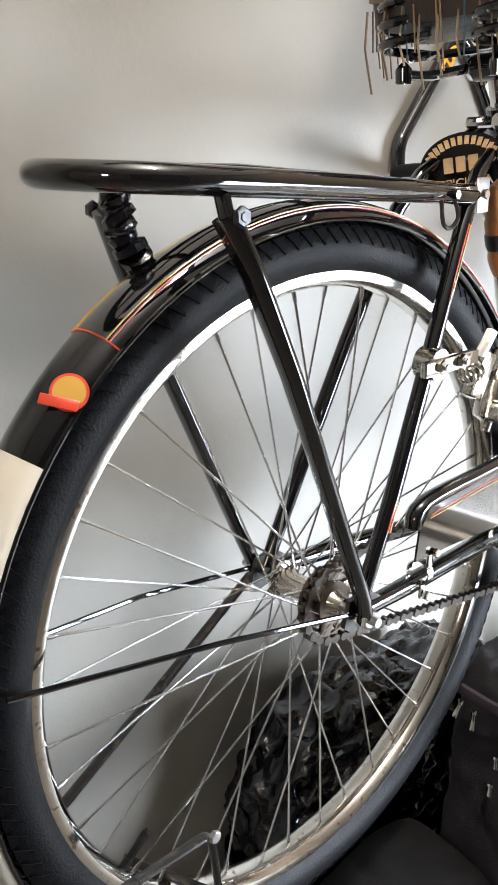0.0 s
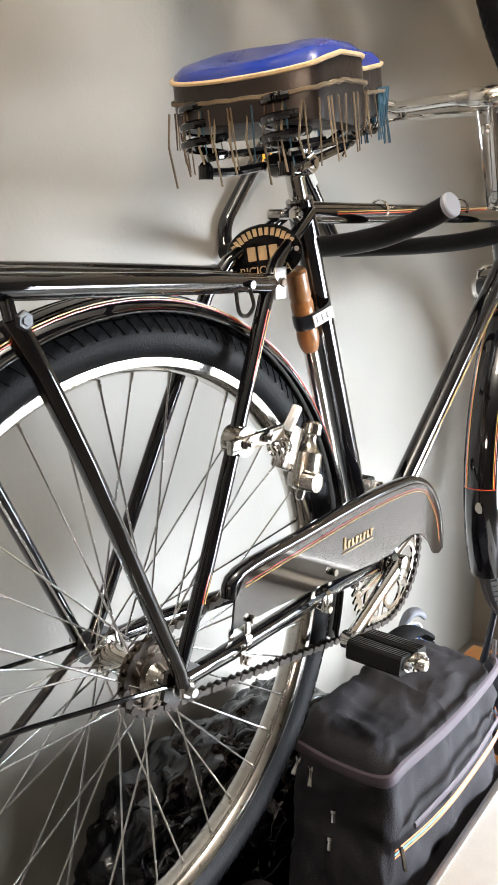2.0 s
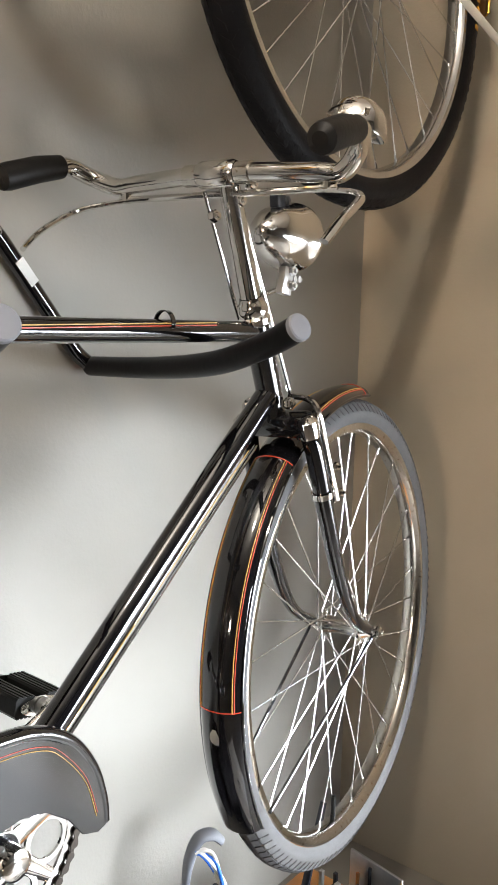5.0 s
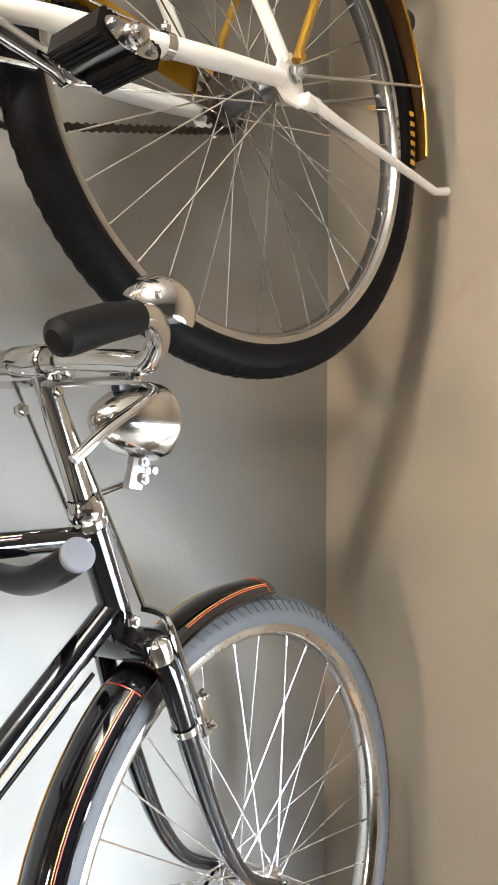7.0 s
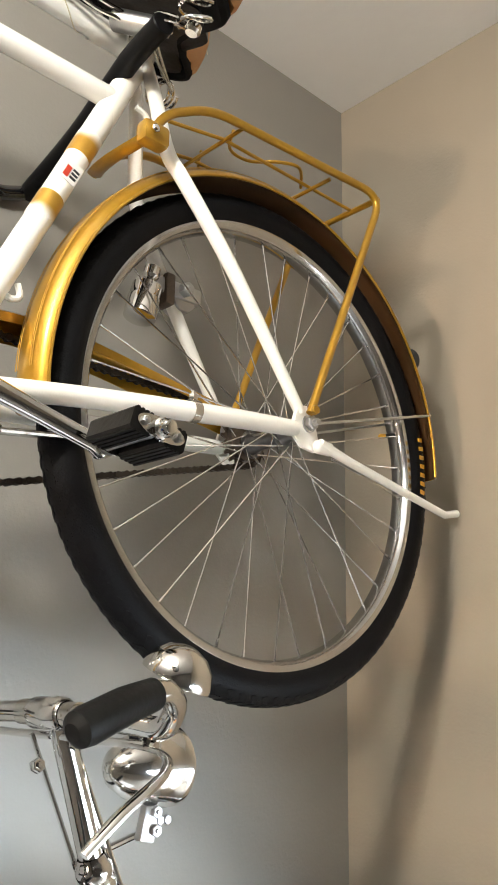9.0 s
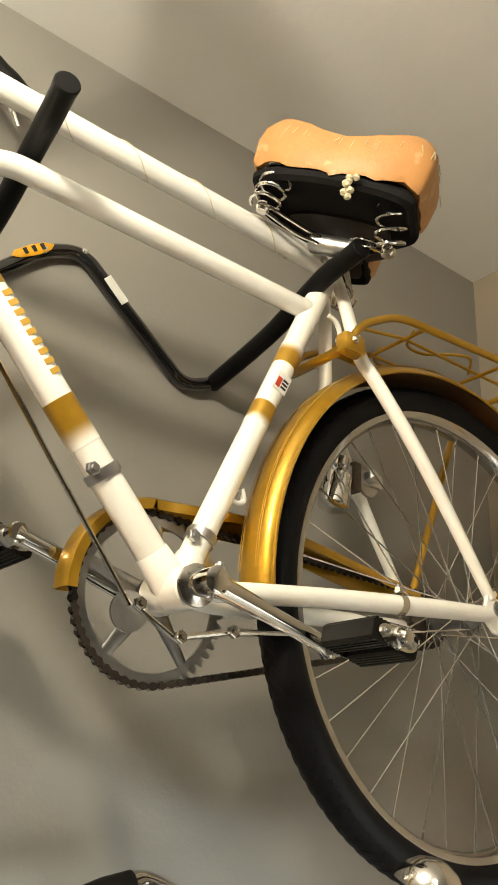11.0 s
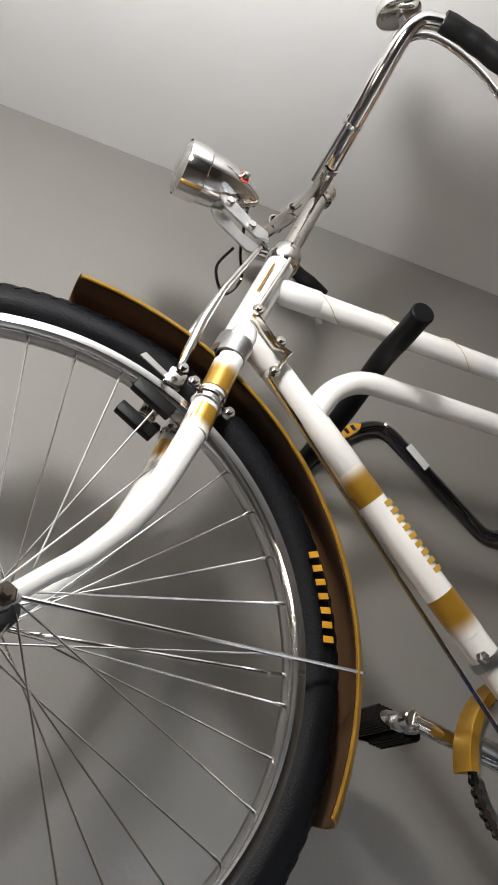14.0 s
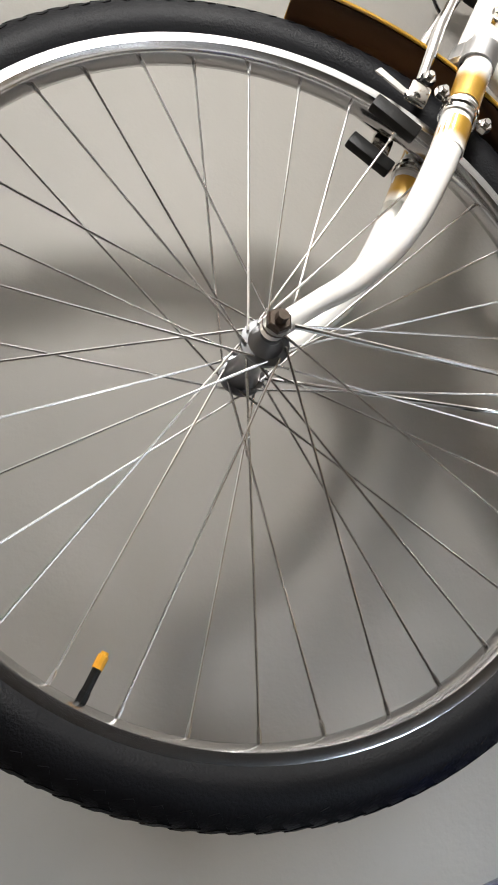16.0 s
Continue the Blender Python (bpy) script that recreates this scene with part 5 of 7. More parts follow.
HD = Vector((0.058, 0, 0.141)).normalized()
HB2, HT2 = Q(0.786, 2.187), Q(0.846, 2.332)
BBQ = Q(*BB2)
SLQ = Q(1.472, 2.262)
st2 = straight("seat_tube", BBQ, SLQ + Vector((0.01, 0, 0.022)), 0.0165, WHITE, bike2)
tt2 = straight("top_tube", Q(0.835, 2.289), Q(1.470, 2.275), 0.0160, WHITE, bike2)
dt2 = straight("down_tube", Q(0.797, 2.213), BBQ, 0.0185, WHITE, bike2)
straight("head_tube", HB2, HT2, 0.0190, WHITE, bike2)
part("second_tube", tube(smooth_path([Q(0.892, 2.110), Q(0.912, 2.146), Q(0.938, 2.172), Q(0.972, 2.188), Q(1.02, 2.190), Q(1.2, 2.187), Q(1.438, 2.184)], 6), 0.0150, 16), WHITE, bike2, "curved second top tube")
for p, d, r in ((Q(0.878, 2.288), Vector((1, 0, 0)), 0.0175), (Q(1.425, 2.276), Vector((1, 0, 0)), 0.0175)):
    part("lug", lathe([(-0.03, r), (0.022, r), (0.024, r - 0.0012)], p, p + d, seg=24), WHITE, bike2)
dvec = (BBQ - Q(0.797, 2.213))
for t in (0.045, 0.285):
    p = Q(0.797, 2.213) + dvec * t
    part("lug", lathe([(-0.035, 0.0198), (0.03, 0.0198), (0.032, 0.0186)], p, p + dvec, seg=24), WHITE, bike2)
part("bottom_bracket", lathe([(-0.040, 0), (-0.040, 0.021), (-0.036, 0.0245), (0.036, 0.0245), (0.040, 0.021), (0.040, 0)], BBQ, BBQ + Vector((0, 1, 0))), WHITE, bike2)
part("lug", lathe([(0, 0.0235), (0.05, 0.0200), (0.052, 0.0187)], BBQ, Q(0.797, 2.213), seg=24), WHITE, bike2)
part("lug", lathe([(0, 0.0225), (0.045, 0.0180), (0.047, 0.0167)], BBQ, SLQ, seg=24), WHITE, bike2)
part("bracket_cup", lathe([(0, 0.024), (0.005, 0.024), (0.007, 0.020), (0.009, 0.014), (0.020, 0.012), (0.020, 0)], Q(BB2[0], BB2[1], -0.040), Q(BB2[0], BB2[1], -1), seg=28), CHROME_OLD, bike2)
for s in (-1, 1):
    part("seat_stay", tube(smooth_path([Q(1.474, 2.258, s * 0.014), Q(1.488, 2.200, s * 0.022), Q(1.502, 2.120, s * 0.036), Q(1.522, 2.075, s * 0.052), Q(1.60, 1.965, s * 0.068), Q(1.716, 1.800, s * 0.076)], 5), [0.009, 0.010, 0.0105, 0.0105, 0.010, 0.008], 14), WHITE, bike2)
    part("chain_stay", tube(smooth_path([Q(1.255, 1.741, s * 0.022), Q(1.33, 1.746, s * 0.045), Q(1.45, 1.757, s * 0.060), Q(1.60, 1.768, s * 0.074), Q(1.705, 1.776, s * 0.077)], 5), [0.012, 0.0125, 0.0125, 0.0125, 0.011], 14), WHITE, bike2)
    part("dropout", plate([(1.700, 1.765), (1.715, 1.752), (1.742, 1.748), (1.750, 1.762), (1.742, 1.790), (1.724, 1.812), (1.706, 1.806), (1.700, 1.788)], QY + s * 0.0775 - 0.003, QY + s * 0.0775 + 0.003, bevel=0.001), WHITE, bike2)
    nb = lathe([(0, 0.012), (0.003, 0.012)], Q(RC2[0], RC2[2], s * 0.081), Q(RC2[0], RC2[2], s * 9), seg=18)
    nut(Q(RC2[0], RC2[2], s * 0.083), Q(RC2[0], RC2[2], s * 9), 0.0105, 0.009, bm=nb, bolt=0.008)
    part("axle_nut", nb, STEEL, bike2)
    nb = lathe([(0, 0.012), (0.003, 0.012)], Q(FC2[0], FC2[2], s * 0.056), Q(FC2[0], FC2[2], s * 9), seg=18)
    nut(Q(FC2[0], FC2[2], s * 0.058), Q(FC2[0], FC2[2], s * 9), 0.0105, 0.009, bm=nb, bolt=0.008)
    part("axle_nut", nb, GREASE, bike2)
    fb = smooth_path([HB2 - HD * 0.004 + Vector((0, s * 0.012, 0)), HB2 - HD * 0.022 + Vector((0, s * 0.044, 0)), Q(0.737, 2.066, s * 0.049), Q(0.716, 2.008, s * 0.050), Q(0.678, 1.930, s * 0.050), Q(0.632, 1.874, s * 0.050), Q(0.596, 1.845, s * 0.050), Q(0.566, 1.820, s * 0.050)], 5)
    fbl = part("fork_blade", tube(fb, [0.013, 0.0150, 0.0150, 0.0148, 0.0135, 0.0115, 0.0095, 0.009], 16), WHITE, bike2)
    part("fork_end", lathe([(-0.003, 0.0), (-0.003, 0.0105), (0.003, 0.0105), (0.003, 0)], Q(FC2[0], FC2[2], s * 0.050), Q(FC2[0], FC2[2], 9), seg=20), WHITE, bike2)
    for u, v, mt in (((0.7565, 2.118), (0.7425, 2.078), FADE_IN), ((0.7335, 2.054), (0.7225, 2.022), FADE_OUT)):
        up_, lo_ = Q(*u, s * 0.049), Q(*v, s * 0.0495)
        L = (lo_ - up_).length
        bm = lathe([(0, 0.0151), (0.0004, 0.0157), (L * 0.5, 0.0157), (L - 0.0004, 0.0157), (L, 0.0151)], (0, 0, 0), (0, 0, 1), seg=20)
        part("gold_band", bm, mt, fbl, m=Matrix.Translation(up_) @ (lo_ - up_).to_track_quat('Z', 'Y').to_matrix().to_4x4())
    part("crown_band", lathe([(0, 0.0158), (0.001, 0.0178), (0.027, 0.0182), (0.028, 0.0158)], Q(0.7600, 2.128, s * 0.0475), Q(0.776, 2.168, s * 0.046), seg=24), STEEL, bike2, "zinc plated fork crown band")
part("rear_axle", tube([Q(RC2[0], RC2[2], -0.095), Q(RC2[0], RC2[2], 0.095)], 0.005, 10), STEEL, bike2)
part("front_axle", tube([Q(FC2[0], FC2[2], -0.068), Q(FC2[0], FC2[2], 0.068)], 0.005, 10), GREASE, bike2)
part("fork_crown", lathe([(0, 0.0195), (0.004, 0.0215), (0.026, 0.0215), (0.030, 0.017)], HB2 + HD * 0.004, HB2 - HD, seg=28), STEEL, bike2)


def band_on(a, b, t0, t1, r, parent, mat):
    """A sprayed gold band round the tube from a to b; its local z runs along the tube."""
    a, b = Vector(a), Vector(b)
    p, q = a.lerp(b, t0), a.lerp(b, t1)
    L = (q - p).length
    bm = lathe([(0, r), (0.0003, r + 0.0005), (L * 0.25, r + 0.0005), (L * 0.5, r + 0.0005), (L * 0.75, r + 0.0005), (L - 0.0003, r + 0.0005), (L, r)], (0, 0, 0), (0, 0, 1), seg=24)
    place = Matrix.Translation(p) @ (q - p).to_track_quat('Z', 'Y').to_matrix().to_4x4()
    return part("gold_band", bm, mat, parent, "gold sprayed band with a soft edge", m=place)


DA = Q(0.797, 2.213)
band_on(DA, BBQ, 0.325, 0.405, 0.0185, dt2, FADE_IN)
band_on(DA, BBQ, 0.615, 0.705, 0.0185, dt2, FADE_OUT)
band_on(BBQ, SLQ, 0.445, 0.51, 0.0165, st2, FADE_IN)
band_on(BBQ, SLQ, 0.64, 0.71, 0.0165, st2, FADE_OUT)
# marks on the tubes as plain bars
dd2 = (BBQ - DA).normalized()
side = Vector((0, -1, 0))
tilt = math.degrees(math.atan2(-dd2.z, dd2.x))
mk = bmesh.new()
for k in range(9):
    p = DA + (BBQ - DA) * (0.425 + 0.0185 * k) + Vector((0.0035, -0.0182, 0.0042))
    join(mk, box(-0.0034, 0.0034, -0.0006, 0.0006, -0.0058, 0.0058), Matrix.Translation(p) @ pose(0, 0, 0, 0, tilt, 0))
part("maker_mark", mk, YELLOW, dt2, "gold lettering bars")
crest_p = BBQ.lerp(SLQ, 0.575) + Vector((0, -0.0172, 0))
crest2 = part("crest", box(-0.0115, 0.0115, -0.0006, 0.0008, -0.014, 0.016, 0.0004), PAPER, st2, "small crest decal", m=Matrix.Translation(crest_p) @ pose(0, 0, 0, 0, 24, 0))
part("crest_mark", box(-0.009, -0.002, -0.0014, -0.0005, -0.010, 0.006), RED, crest2)
for k in range(3):
    part("crest_mark", box(0.000, 0.009, -0.0014, -0.0005, -0.008 + k * 0.006, -0.005 + k * 0.006), PLASTIC, crest2)
part("pump_hook", tube(smooth_path([Q(1.300, 1.868, -0.004), Q(1.318, 1.862, -0.004), Q(1.328, 1.868, -0.004), Q(1.324, 1.882, -0.004)], 5), 0.004, 8), WHITE, st2)
part("pump_hook", tube(smooth_path([Q(1.470, 2.190, -0.004), Q(1.486, 2.184, -0.004), Q(1.494, 2.166, -0.004), Q(1.488, 2.154, -0.004)], 5), 0.004, 8), WHITE, st2)
for p, dirv, r in ((BBQ.lerp(DA, 0.24), dd2, 0.0190), (BBQ.lerp(SLQ, 0.13), (SLQ - BBQ).normalized(), 0.0170)):
    cl = lathe([(-0.006, r), (-0.006, r + 0.0022), (0.006, r + 0.0022), (0.006, r)], p, p + dirv, seg=24)
    part("tube_clip", cl, STEEL, bike2)
    part("bolt", nut(p + Vector((-0.020, -0.012, -0.004)), p + Vector((-0.020, -9, -0.004)), 0.008, 0.008, bolt=0.003), STEEL, bike2)
cs_p = Q(1.535, 1.764, -0.068)
part("tube_clip", lathe([(-0.006, 0.013), (-0.006, 0.0145), (0.006, 0.0145), (0.006, 0.013)], cs_p, cs_p + Vector((1, 0, 0.05)), seg=20), CHROME, bike2)
part("bolt", nut(cs_p + Vector((0, 0, 0.014)), cs_p + Vector((0, 0, 1)), 0.006, 0.008, bolt=0.004), CHROME, bike2)
# transmission on the far side
ring2 = chainring("chainring", bike2, BB2, 0.1005, QY + 0.050, 49, RINGSTEEL, "grey steel chainring", arms=5)
chain_loop(bike2, BB2, 0.1005, (RC2[0], RC2[2]), 0.038, QY + 0.050, "oiled dark chain")
chainring("rear_sprocket", bike2, (RC2[0], RC2[2]), 0.038, QY + 0.050, 19, GREASE, "greasy rear sprocket", arms=3)
part("freewheel", lathe([(0, 0.010), (0, 0.033), (0.016, 0.031), (0.018, 0.010)], Q(RC2[0], RC2[2], 0.038), Q(RC2[0], RC2[2], 9), seg=28), GREASE, bike2)
PA2 = (1.400, 1.691)
crank(bike2, BB2, PA2, QY - 0.070, CHROME, "chromed cottered crank")
block_pedal(bike2, PA2, QY - 0.092, -1, 14, "black rubber block pedal")
PB2 = (2 * BB2[0] - PA2[0], 2 * BB2[1] - PA2[1])
crank(bike2, BB2, PB2, QY + 0.072, CHROME, "chromed cottered crank", side=1)
block_pedal(bike2, PB2, QY + 0.094, 1, 14, "black rubber block pedal")
# brake bell crank by the bracket
for a, b, r in ((Q(1.178, 1.713, -0.020), Q(1.226, 1.684, -0.026), 0.005), (Q(1.226, 1.684, -0.026), Q(1.300, 1.700, -0.028), 0.006), (Q(1.300, 1.700, -0.028), Q(1.400, 1.712, -0.024), 0.007)):
    part("brake_link", tube([a, b], r, 10, flat=0.6), CHROME_OLD, bike2)
for p in (Q(1.178, 1.713, -0.028), Q(1.226, 1.684, -0.036), Q(1.296, 1.699, -0.036)):
    part("bolt", nut(p, p + Vector((0, -1, 0)), 0.0075, 0.008, bolt=0.003), CHROME_OLD, bike2)
part("link_disc", lathe([(0, 0), (0, 0.023), (0.003, 0.023), (0.003, 0)], Q(1.190, 1.712, 0.010), Q(1.190, 1.712, 1), seg=28), STEEL, bike2)
part("brake_rod", tube([Q(0.823, 2.140, -0.020), Q(1.176, 1.713, -0.014)], 0.0030, 8), CHROME_OLD, bike2)
# gold chain guard on the far side
ga = [(BB2[0] + 0.116 * math.cos(radians(a)), BB2[1] + 0.116 * math.sin(radians(a))) for a in range(184, 84, -8)]
gpath = [Q(x, z, 0.050) for x, z in ga] + [Q(1.40, 1.866, 0.050), Q(1.55, 1.846, 0.050), Q(1.700, 1.822, 0.050)]
gb = bmesh.new()
gpts = smooth_path(gpath, 3)
rings = []
for i, p in enumerate(gpts):
    a, b = gpts[max(0, i - 1)], gpts[min(len(gpts) - 1, i + 1)]
    t = (b - a).normalized()
    nrm = Vector((-t.z, 0, t.x))
    if nrm.z < 0 and i > 8:
        nrm = -nrm
    sec = [(-0.016, -0.030), (-0.016, -0.004), (-0.012, 0.002), (0.012, 0.002), (0.016, -0.004), (0.016, -0.030), (0.0148, -0.030), (0.0148, -0.005), (0.011, 0.0006), (-0.011, 0.0006), (-0.0148, -0.005), (-0.0148, -0.030)]
    sgn = 1 if (p - Q(BB2[0] + 0.1, BB2[1])).dot(nrm) > 0 else -1
    rings.append([gb.verts.new(p + Vector((0, y, 0)) + nrm * sgn * (h * (0.45 if y < 0 else 1.0))) for y, h in sec])
for p, q in zip(rings, rings[1:]):
    for k in range(12):
        gb.faces.new((p[k], p[(k + 1) % 12], q[(k + 1) % 12], q[k]))
gb.faces.new(rings[0])
gb.faces.new(rings[-1][::-1])
part("chain_guard", gb, GOLD, bike2, "gold painted chain guard")
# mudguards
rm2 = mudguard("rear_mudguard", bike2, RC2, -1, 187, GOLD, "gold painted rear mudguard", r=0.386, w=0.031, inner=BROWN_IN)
part("white_tail", ring_sweep([(y * 1.03, r + 0.0010) for y, r in mudguard_profile(0.386, 0.031)[:13]] + [(y * 1.01, r + 0.0002) for y, r in reversed(mudguard_profile(0.386, 0.031)[:13])], RC2, -1, 26, seg=20), CREAM, rm2, "white painted tail")
for y in (-0.018, -0.014, 0.014, 0.018):
    arc_line(rm2, RC2, 0.3845, y, 60, 180, YELLOW, rad=0.0006)
tl = Vector(RC2) + Vector((math.cos(radians(31)) * 0.387, 0, math.sin(radians(31)) * 0.387))
part("tail_reflector", lathe([(0, 0.010), (0.008, 0.018), (0.020, 0.020), (0.024, 0.016), (0.026, 0)], tl, tl + Vector((1, 0, 0.4)), seg=24), PLASTIC, rm2, "black tail reflector")
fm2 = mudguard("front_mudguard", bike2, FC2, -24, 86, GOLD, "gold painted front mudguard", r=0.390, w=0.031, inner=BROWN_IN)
for s in (-1, 1):
    p0, p1 = Q(0.575, 1.818, s * 0.056), Vector(FC2) + Vector((math.cos(radians(-1.5)) * 0.378, s * 0.030, math.sin(radians(-1.5)) * 0.378))
    part("mudguard_stay", tube([p0, p0.lerp(p1, 0.5), p1], 0.0024, 8), CHROME, bike2)
    p0, p1 = Q(RC2[0], RC2[2], s * 0.080), Vector(RC2) + Vector((math.cos(radians(16)) * 0.376, s * 0.030, math.sin(radians(16)) * 0.366))
    part("mudguard_stay", tube([p0, p1], 0.0022, 8), STEEL, bike2)
# tyre marks: plain orange bars
for c, a0, a1, wn_ in ((FC2, 19.0, 3.5, "front"), (RC2, 9.0, -6.0, "rear")):
    tm = bmesh.new()
    for k in range(7):
        a = radians(a0 + (a1 - a0) * k / 6)
        own = box(-0.0062, 0.0062, -0.0008, 0.0008, -0.0034, 0.0034)
        join(tm, own, Matrix.Translation(Vector(c) + Vector((math.cos(a) * 0.3415, -0.0245, math.sin(a) * 0.3415))) @ pose(0, 0, 0, 0, -math.degrees(a), 0) @ pose(0, 0, 0, 0, 0, 8))
    part("tyre_mark", tm, YCAP, bike2, "orange sidewall marking")
# carrier
for s in (-1, 1):
    rail = part("carrier_rail", tube(round_path([Q(1.452, 2.108, s * 0.060), Q(1.475, 2.150, s * 0.066), Q(1.545, 2.190, s * 0.072), Q(1.888, 2.196, s * 0.090), Q(1.726, 1.800, s * 0.086)], 0.045, 7), 0.0062, 12), GOLD, bike2, "gold tubular carrier rail")
    part("bolt", nut(Q(1.726, 1.803, s * 0.092), Q(1.726, 1.803, s * 9), 0.007, 0.006), GOLD, bike2)
part("carrier_clip", box(1.440, 1.480, QY - 0.072, QY - 0.048, 2.098, 2.128, 0.006), GOLD, bike2, m=Matrix())
part("carrier_clip", tube(smooth_path([Q(1.452, 2.108, -0.060), Q(1.440, 2.098, -0.03), Q(1.436, 2.095, 0.0), Q(1.440, 2.098, 0.03), Q(1.452, 2.108, 0.060)], 5), 0.010, 10, flat=0.4), GOLD, bike2)
part("bolt", nut(Q(1.452, 2.112, -0.074), Q(1.452, 2.112, -9), 0.006, 0.005, bolt=0.002), CHROME, bike2)
part("carrier_bar", tube([Q(1.880, 2.188, -0.090), Q(1.880, 2.188, 0.090)], 0.005, 10), GOLD, bike2)
for x in (1.60, 1.78):
    part("carrier_bar", tube([Q(x, 2.186, -0.076), Q(x, 2.186, 0.076)], 0.0032, 8), GOLD, bike2)
for y in (-0.035, 0.035):
    part("carrier_spring", tube(smooth_path([Q(1.600, 2.192, y - 0.02), Q(1.630, 2.196, y + 0.02), Q(1.67, 2.196, y + 0.022), Q(1.70, 2.192, y - 0.012), Q(1.735, 2.194, y - 0.02), Q(1.775, 2.194, y + 0.015)], 6), 0.0026, 8), GOLD, bike2)
    part("carrier_spring", tube([Q(1.50, 2.168, y), Q(1.60, 2.188, y), Q(1.88, 2.190, y)], 0.0028, 8), GOLD, bike2)
# kickstand
ks = part("kickstand", tube([Q(1.742, 1.760, -0.088), Q(1.80, 1.745, -0.090), Q(2.030, 1.700, -0.090), Q(2.060, 1.706, -0.092)], [0.0075, 0.0065, 0.006, 0.0065], 12), WHITE, bike2, "white side stand, folded back")
part("stand_bracket", box(1.734, 1.768, QY - 0.094, QY - 0.080, 1.746, 1.765, 0.006, 3), WHITE, ks, m=Matrix())
part("stand_spring", coil(Q(1.775, 1.748, -0.082), Q(1.835, 1.736, -0.084), 0.004, 0.004, 16, 0.0009, seg=5), STEEL, ks)
# dynamo on the far stay
dn2 = part("dynamo", lathe([(0, 0), (0.002, 0.015), (0.006, 0.0225), (0.034, 0.0235), (0.036, 0.0225), (0.056, 0.0215), (0.062, 0.014), (0.070, 0.009), (0.074, 0.012), (0.088, 0.012), (0.090, 0)], (1.530, 0.612, 1.915), (1.552, 0.615, 2.003), seg=24), CHROME, bike2, "chromed bottle dynamo")
part("clamp", box(1.555, 1.640, QY + 0.050, QY + 0.078, 1.972, 1.996, 0.004), STEEL, dn2)
part("clamp", lathe([(-0.016, 0), (-0.016, 0.019), (0.016, 0.019), (0.016, 0)], (1.612, QY + 0.070, 1.975), (1.612, 9, 1.975), seg=20), STEEL, dn2)
part("bolt", nut((1.606, QY + 0.050, 1.984), (1.606, -9, 1.984), 0.011, 0.014, bolt=0.004), STEEL, dn2)
part("clamp", box(1.572, 1.588, QY + 0.045, QY + 0.085, 1.955, 2.002, 0.003), GREASE, dn2)

# saddle, turned and tipped on its pin
part("seat_pin", tube([SLQ, SLQ + Vector((0.012, 0, 0.045))], 0.012, 16), CHROME_OLD, bike2)
sd, sl = Vector((0.78, 0.62, 0)).normalized(), Vector((-0.59, 0.74, 0.325)).normalized()
su = sd.cross(sl).normalized()
SO = Vector((1.392, 0.487, 2.262))
SM = Matrix(((sd.x, sl.x, su.x, SO.x), (sd.y, sl.y, su.y, SO.y), (sd.z, sl.z, su.z, SO.z), (0, 0, 0, 1)))


def tan_saddle():
    out = saddle_outline(0.275, 0.126, 0.036)
    rows = []
    for sc, z in ((0.80, 0.064), (0.95, 0.054), (1.0, 0.062), (1.03, 0.088), (1.01, 0.110), (0.93, 0.127), (0.75, 0.135), (0.4, 0.137)):
        row = []
        for i, (a, c) in enumerate(out):
            w = 0.003 * math.sin(i * 1.3) + 0.002 * math.sin(i * 3.1)
            lift = 0.012 * math.cos(c / 0.118 * math.pi) * -1 * (1 if a < 0.12 else 0.3)
            row.append((-0.068 + 0.13 + (a - 0.13) * (1 - (1 - sc) * 0.6), c * sc, z + lift * (1.1 if z > 0.08 else 0.5) + w * (1 if z < 0.06 else 0.3)))
        rows.append(row)
    return blob_shell(rows)


sad2 = part("saddle", tan_saddle(), TAN, bike2, "tan orange leather covered saddle, fraying at the seam", m=SM)
out2 = saddle_outline(0.275, 0.126, 0.036)
und = blob_shell([[(-0.068 + 0.13 + (a - 0.13) * k, c * k, z) for a, c in out2] for k, z in ((0.55, 0.076), (0.88, 0.064), (0.95, 0.050), (0.94, 0.042), (0.88, 0.038), (0.78, 0.048), (0.5, 0.052))])
part("saddle_underside", und, CLOTH_DARK, sad2, "dark cloth underside")
part("saddle_pad", blob_shell([[(-0.02 + 0.13 + (a - 0.13) * k, c * k, z) for a, c in out2] for k, z in ((0.60, 0.054), (0.62, 0.046), (0.5, 0.043))]), LEATHER, sad2)
rnd = random.Random(5)
for k in range(60):
    i = rnd.randrange(len(out2))
    a, c = out2[i]
    x, y = -0.068 + 0.13 + (a - 0.13) * 1.01, c * 1.02
    ln = 0.006 + rnd.random() * 0.016
    lift = -0.0096 * math.cos(c / 0.118 * math.pi) * (1 if a < 0.12 else 0.3)
    part("loose_thread", tube([(x, y, 0.113 + lift), (x + (rnd.random() - 0.5) * 0.012, y * 1.03 + (rnd.random() - 0.5) * 0.01, 0.113 + lift - ln)], 0.0006, 4), TWINE, sad2)
kn = bmesh.new()
for k in range(9):
    p = Vector((-0.072 + rnd.random() * 0.008, -0.035 + (rnd.random() - 0.5) * 0.016, 0.045 - k * 0.004))
    lathe([(-0.004, 0), (-0.003, 0.004), (0, 0.0055), (0.003, 0.004), (0.004, 0)], p, p + Vector((rnd.random() - 0.5, rnd.random() - 0.5, 1)), seg=7, bm=kn)
part("twine_knot", kn, TWINE, sad2, "cream twine knot")
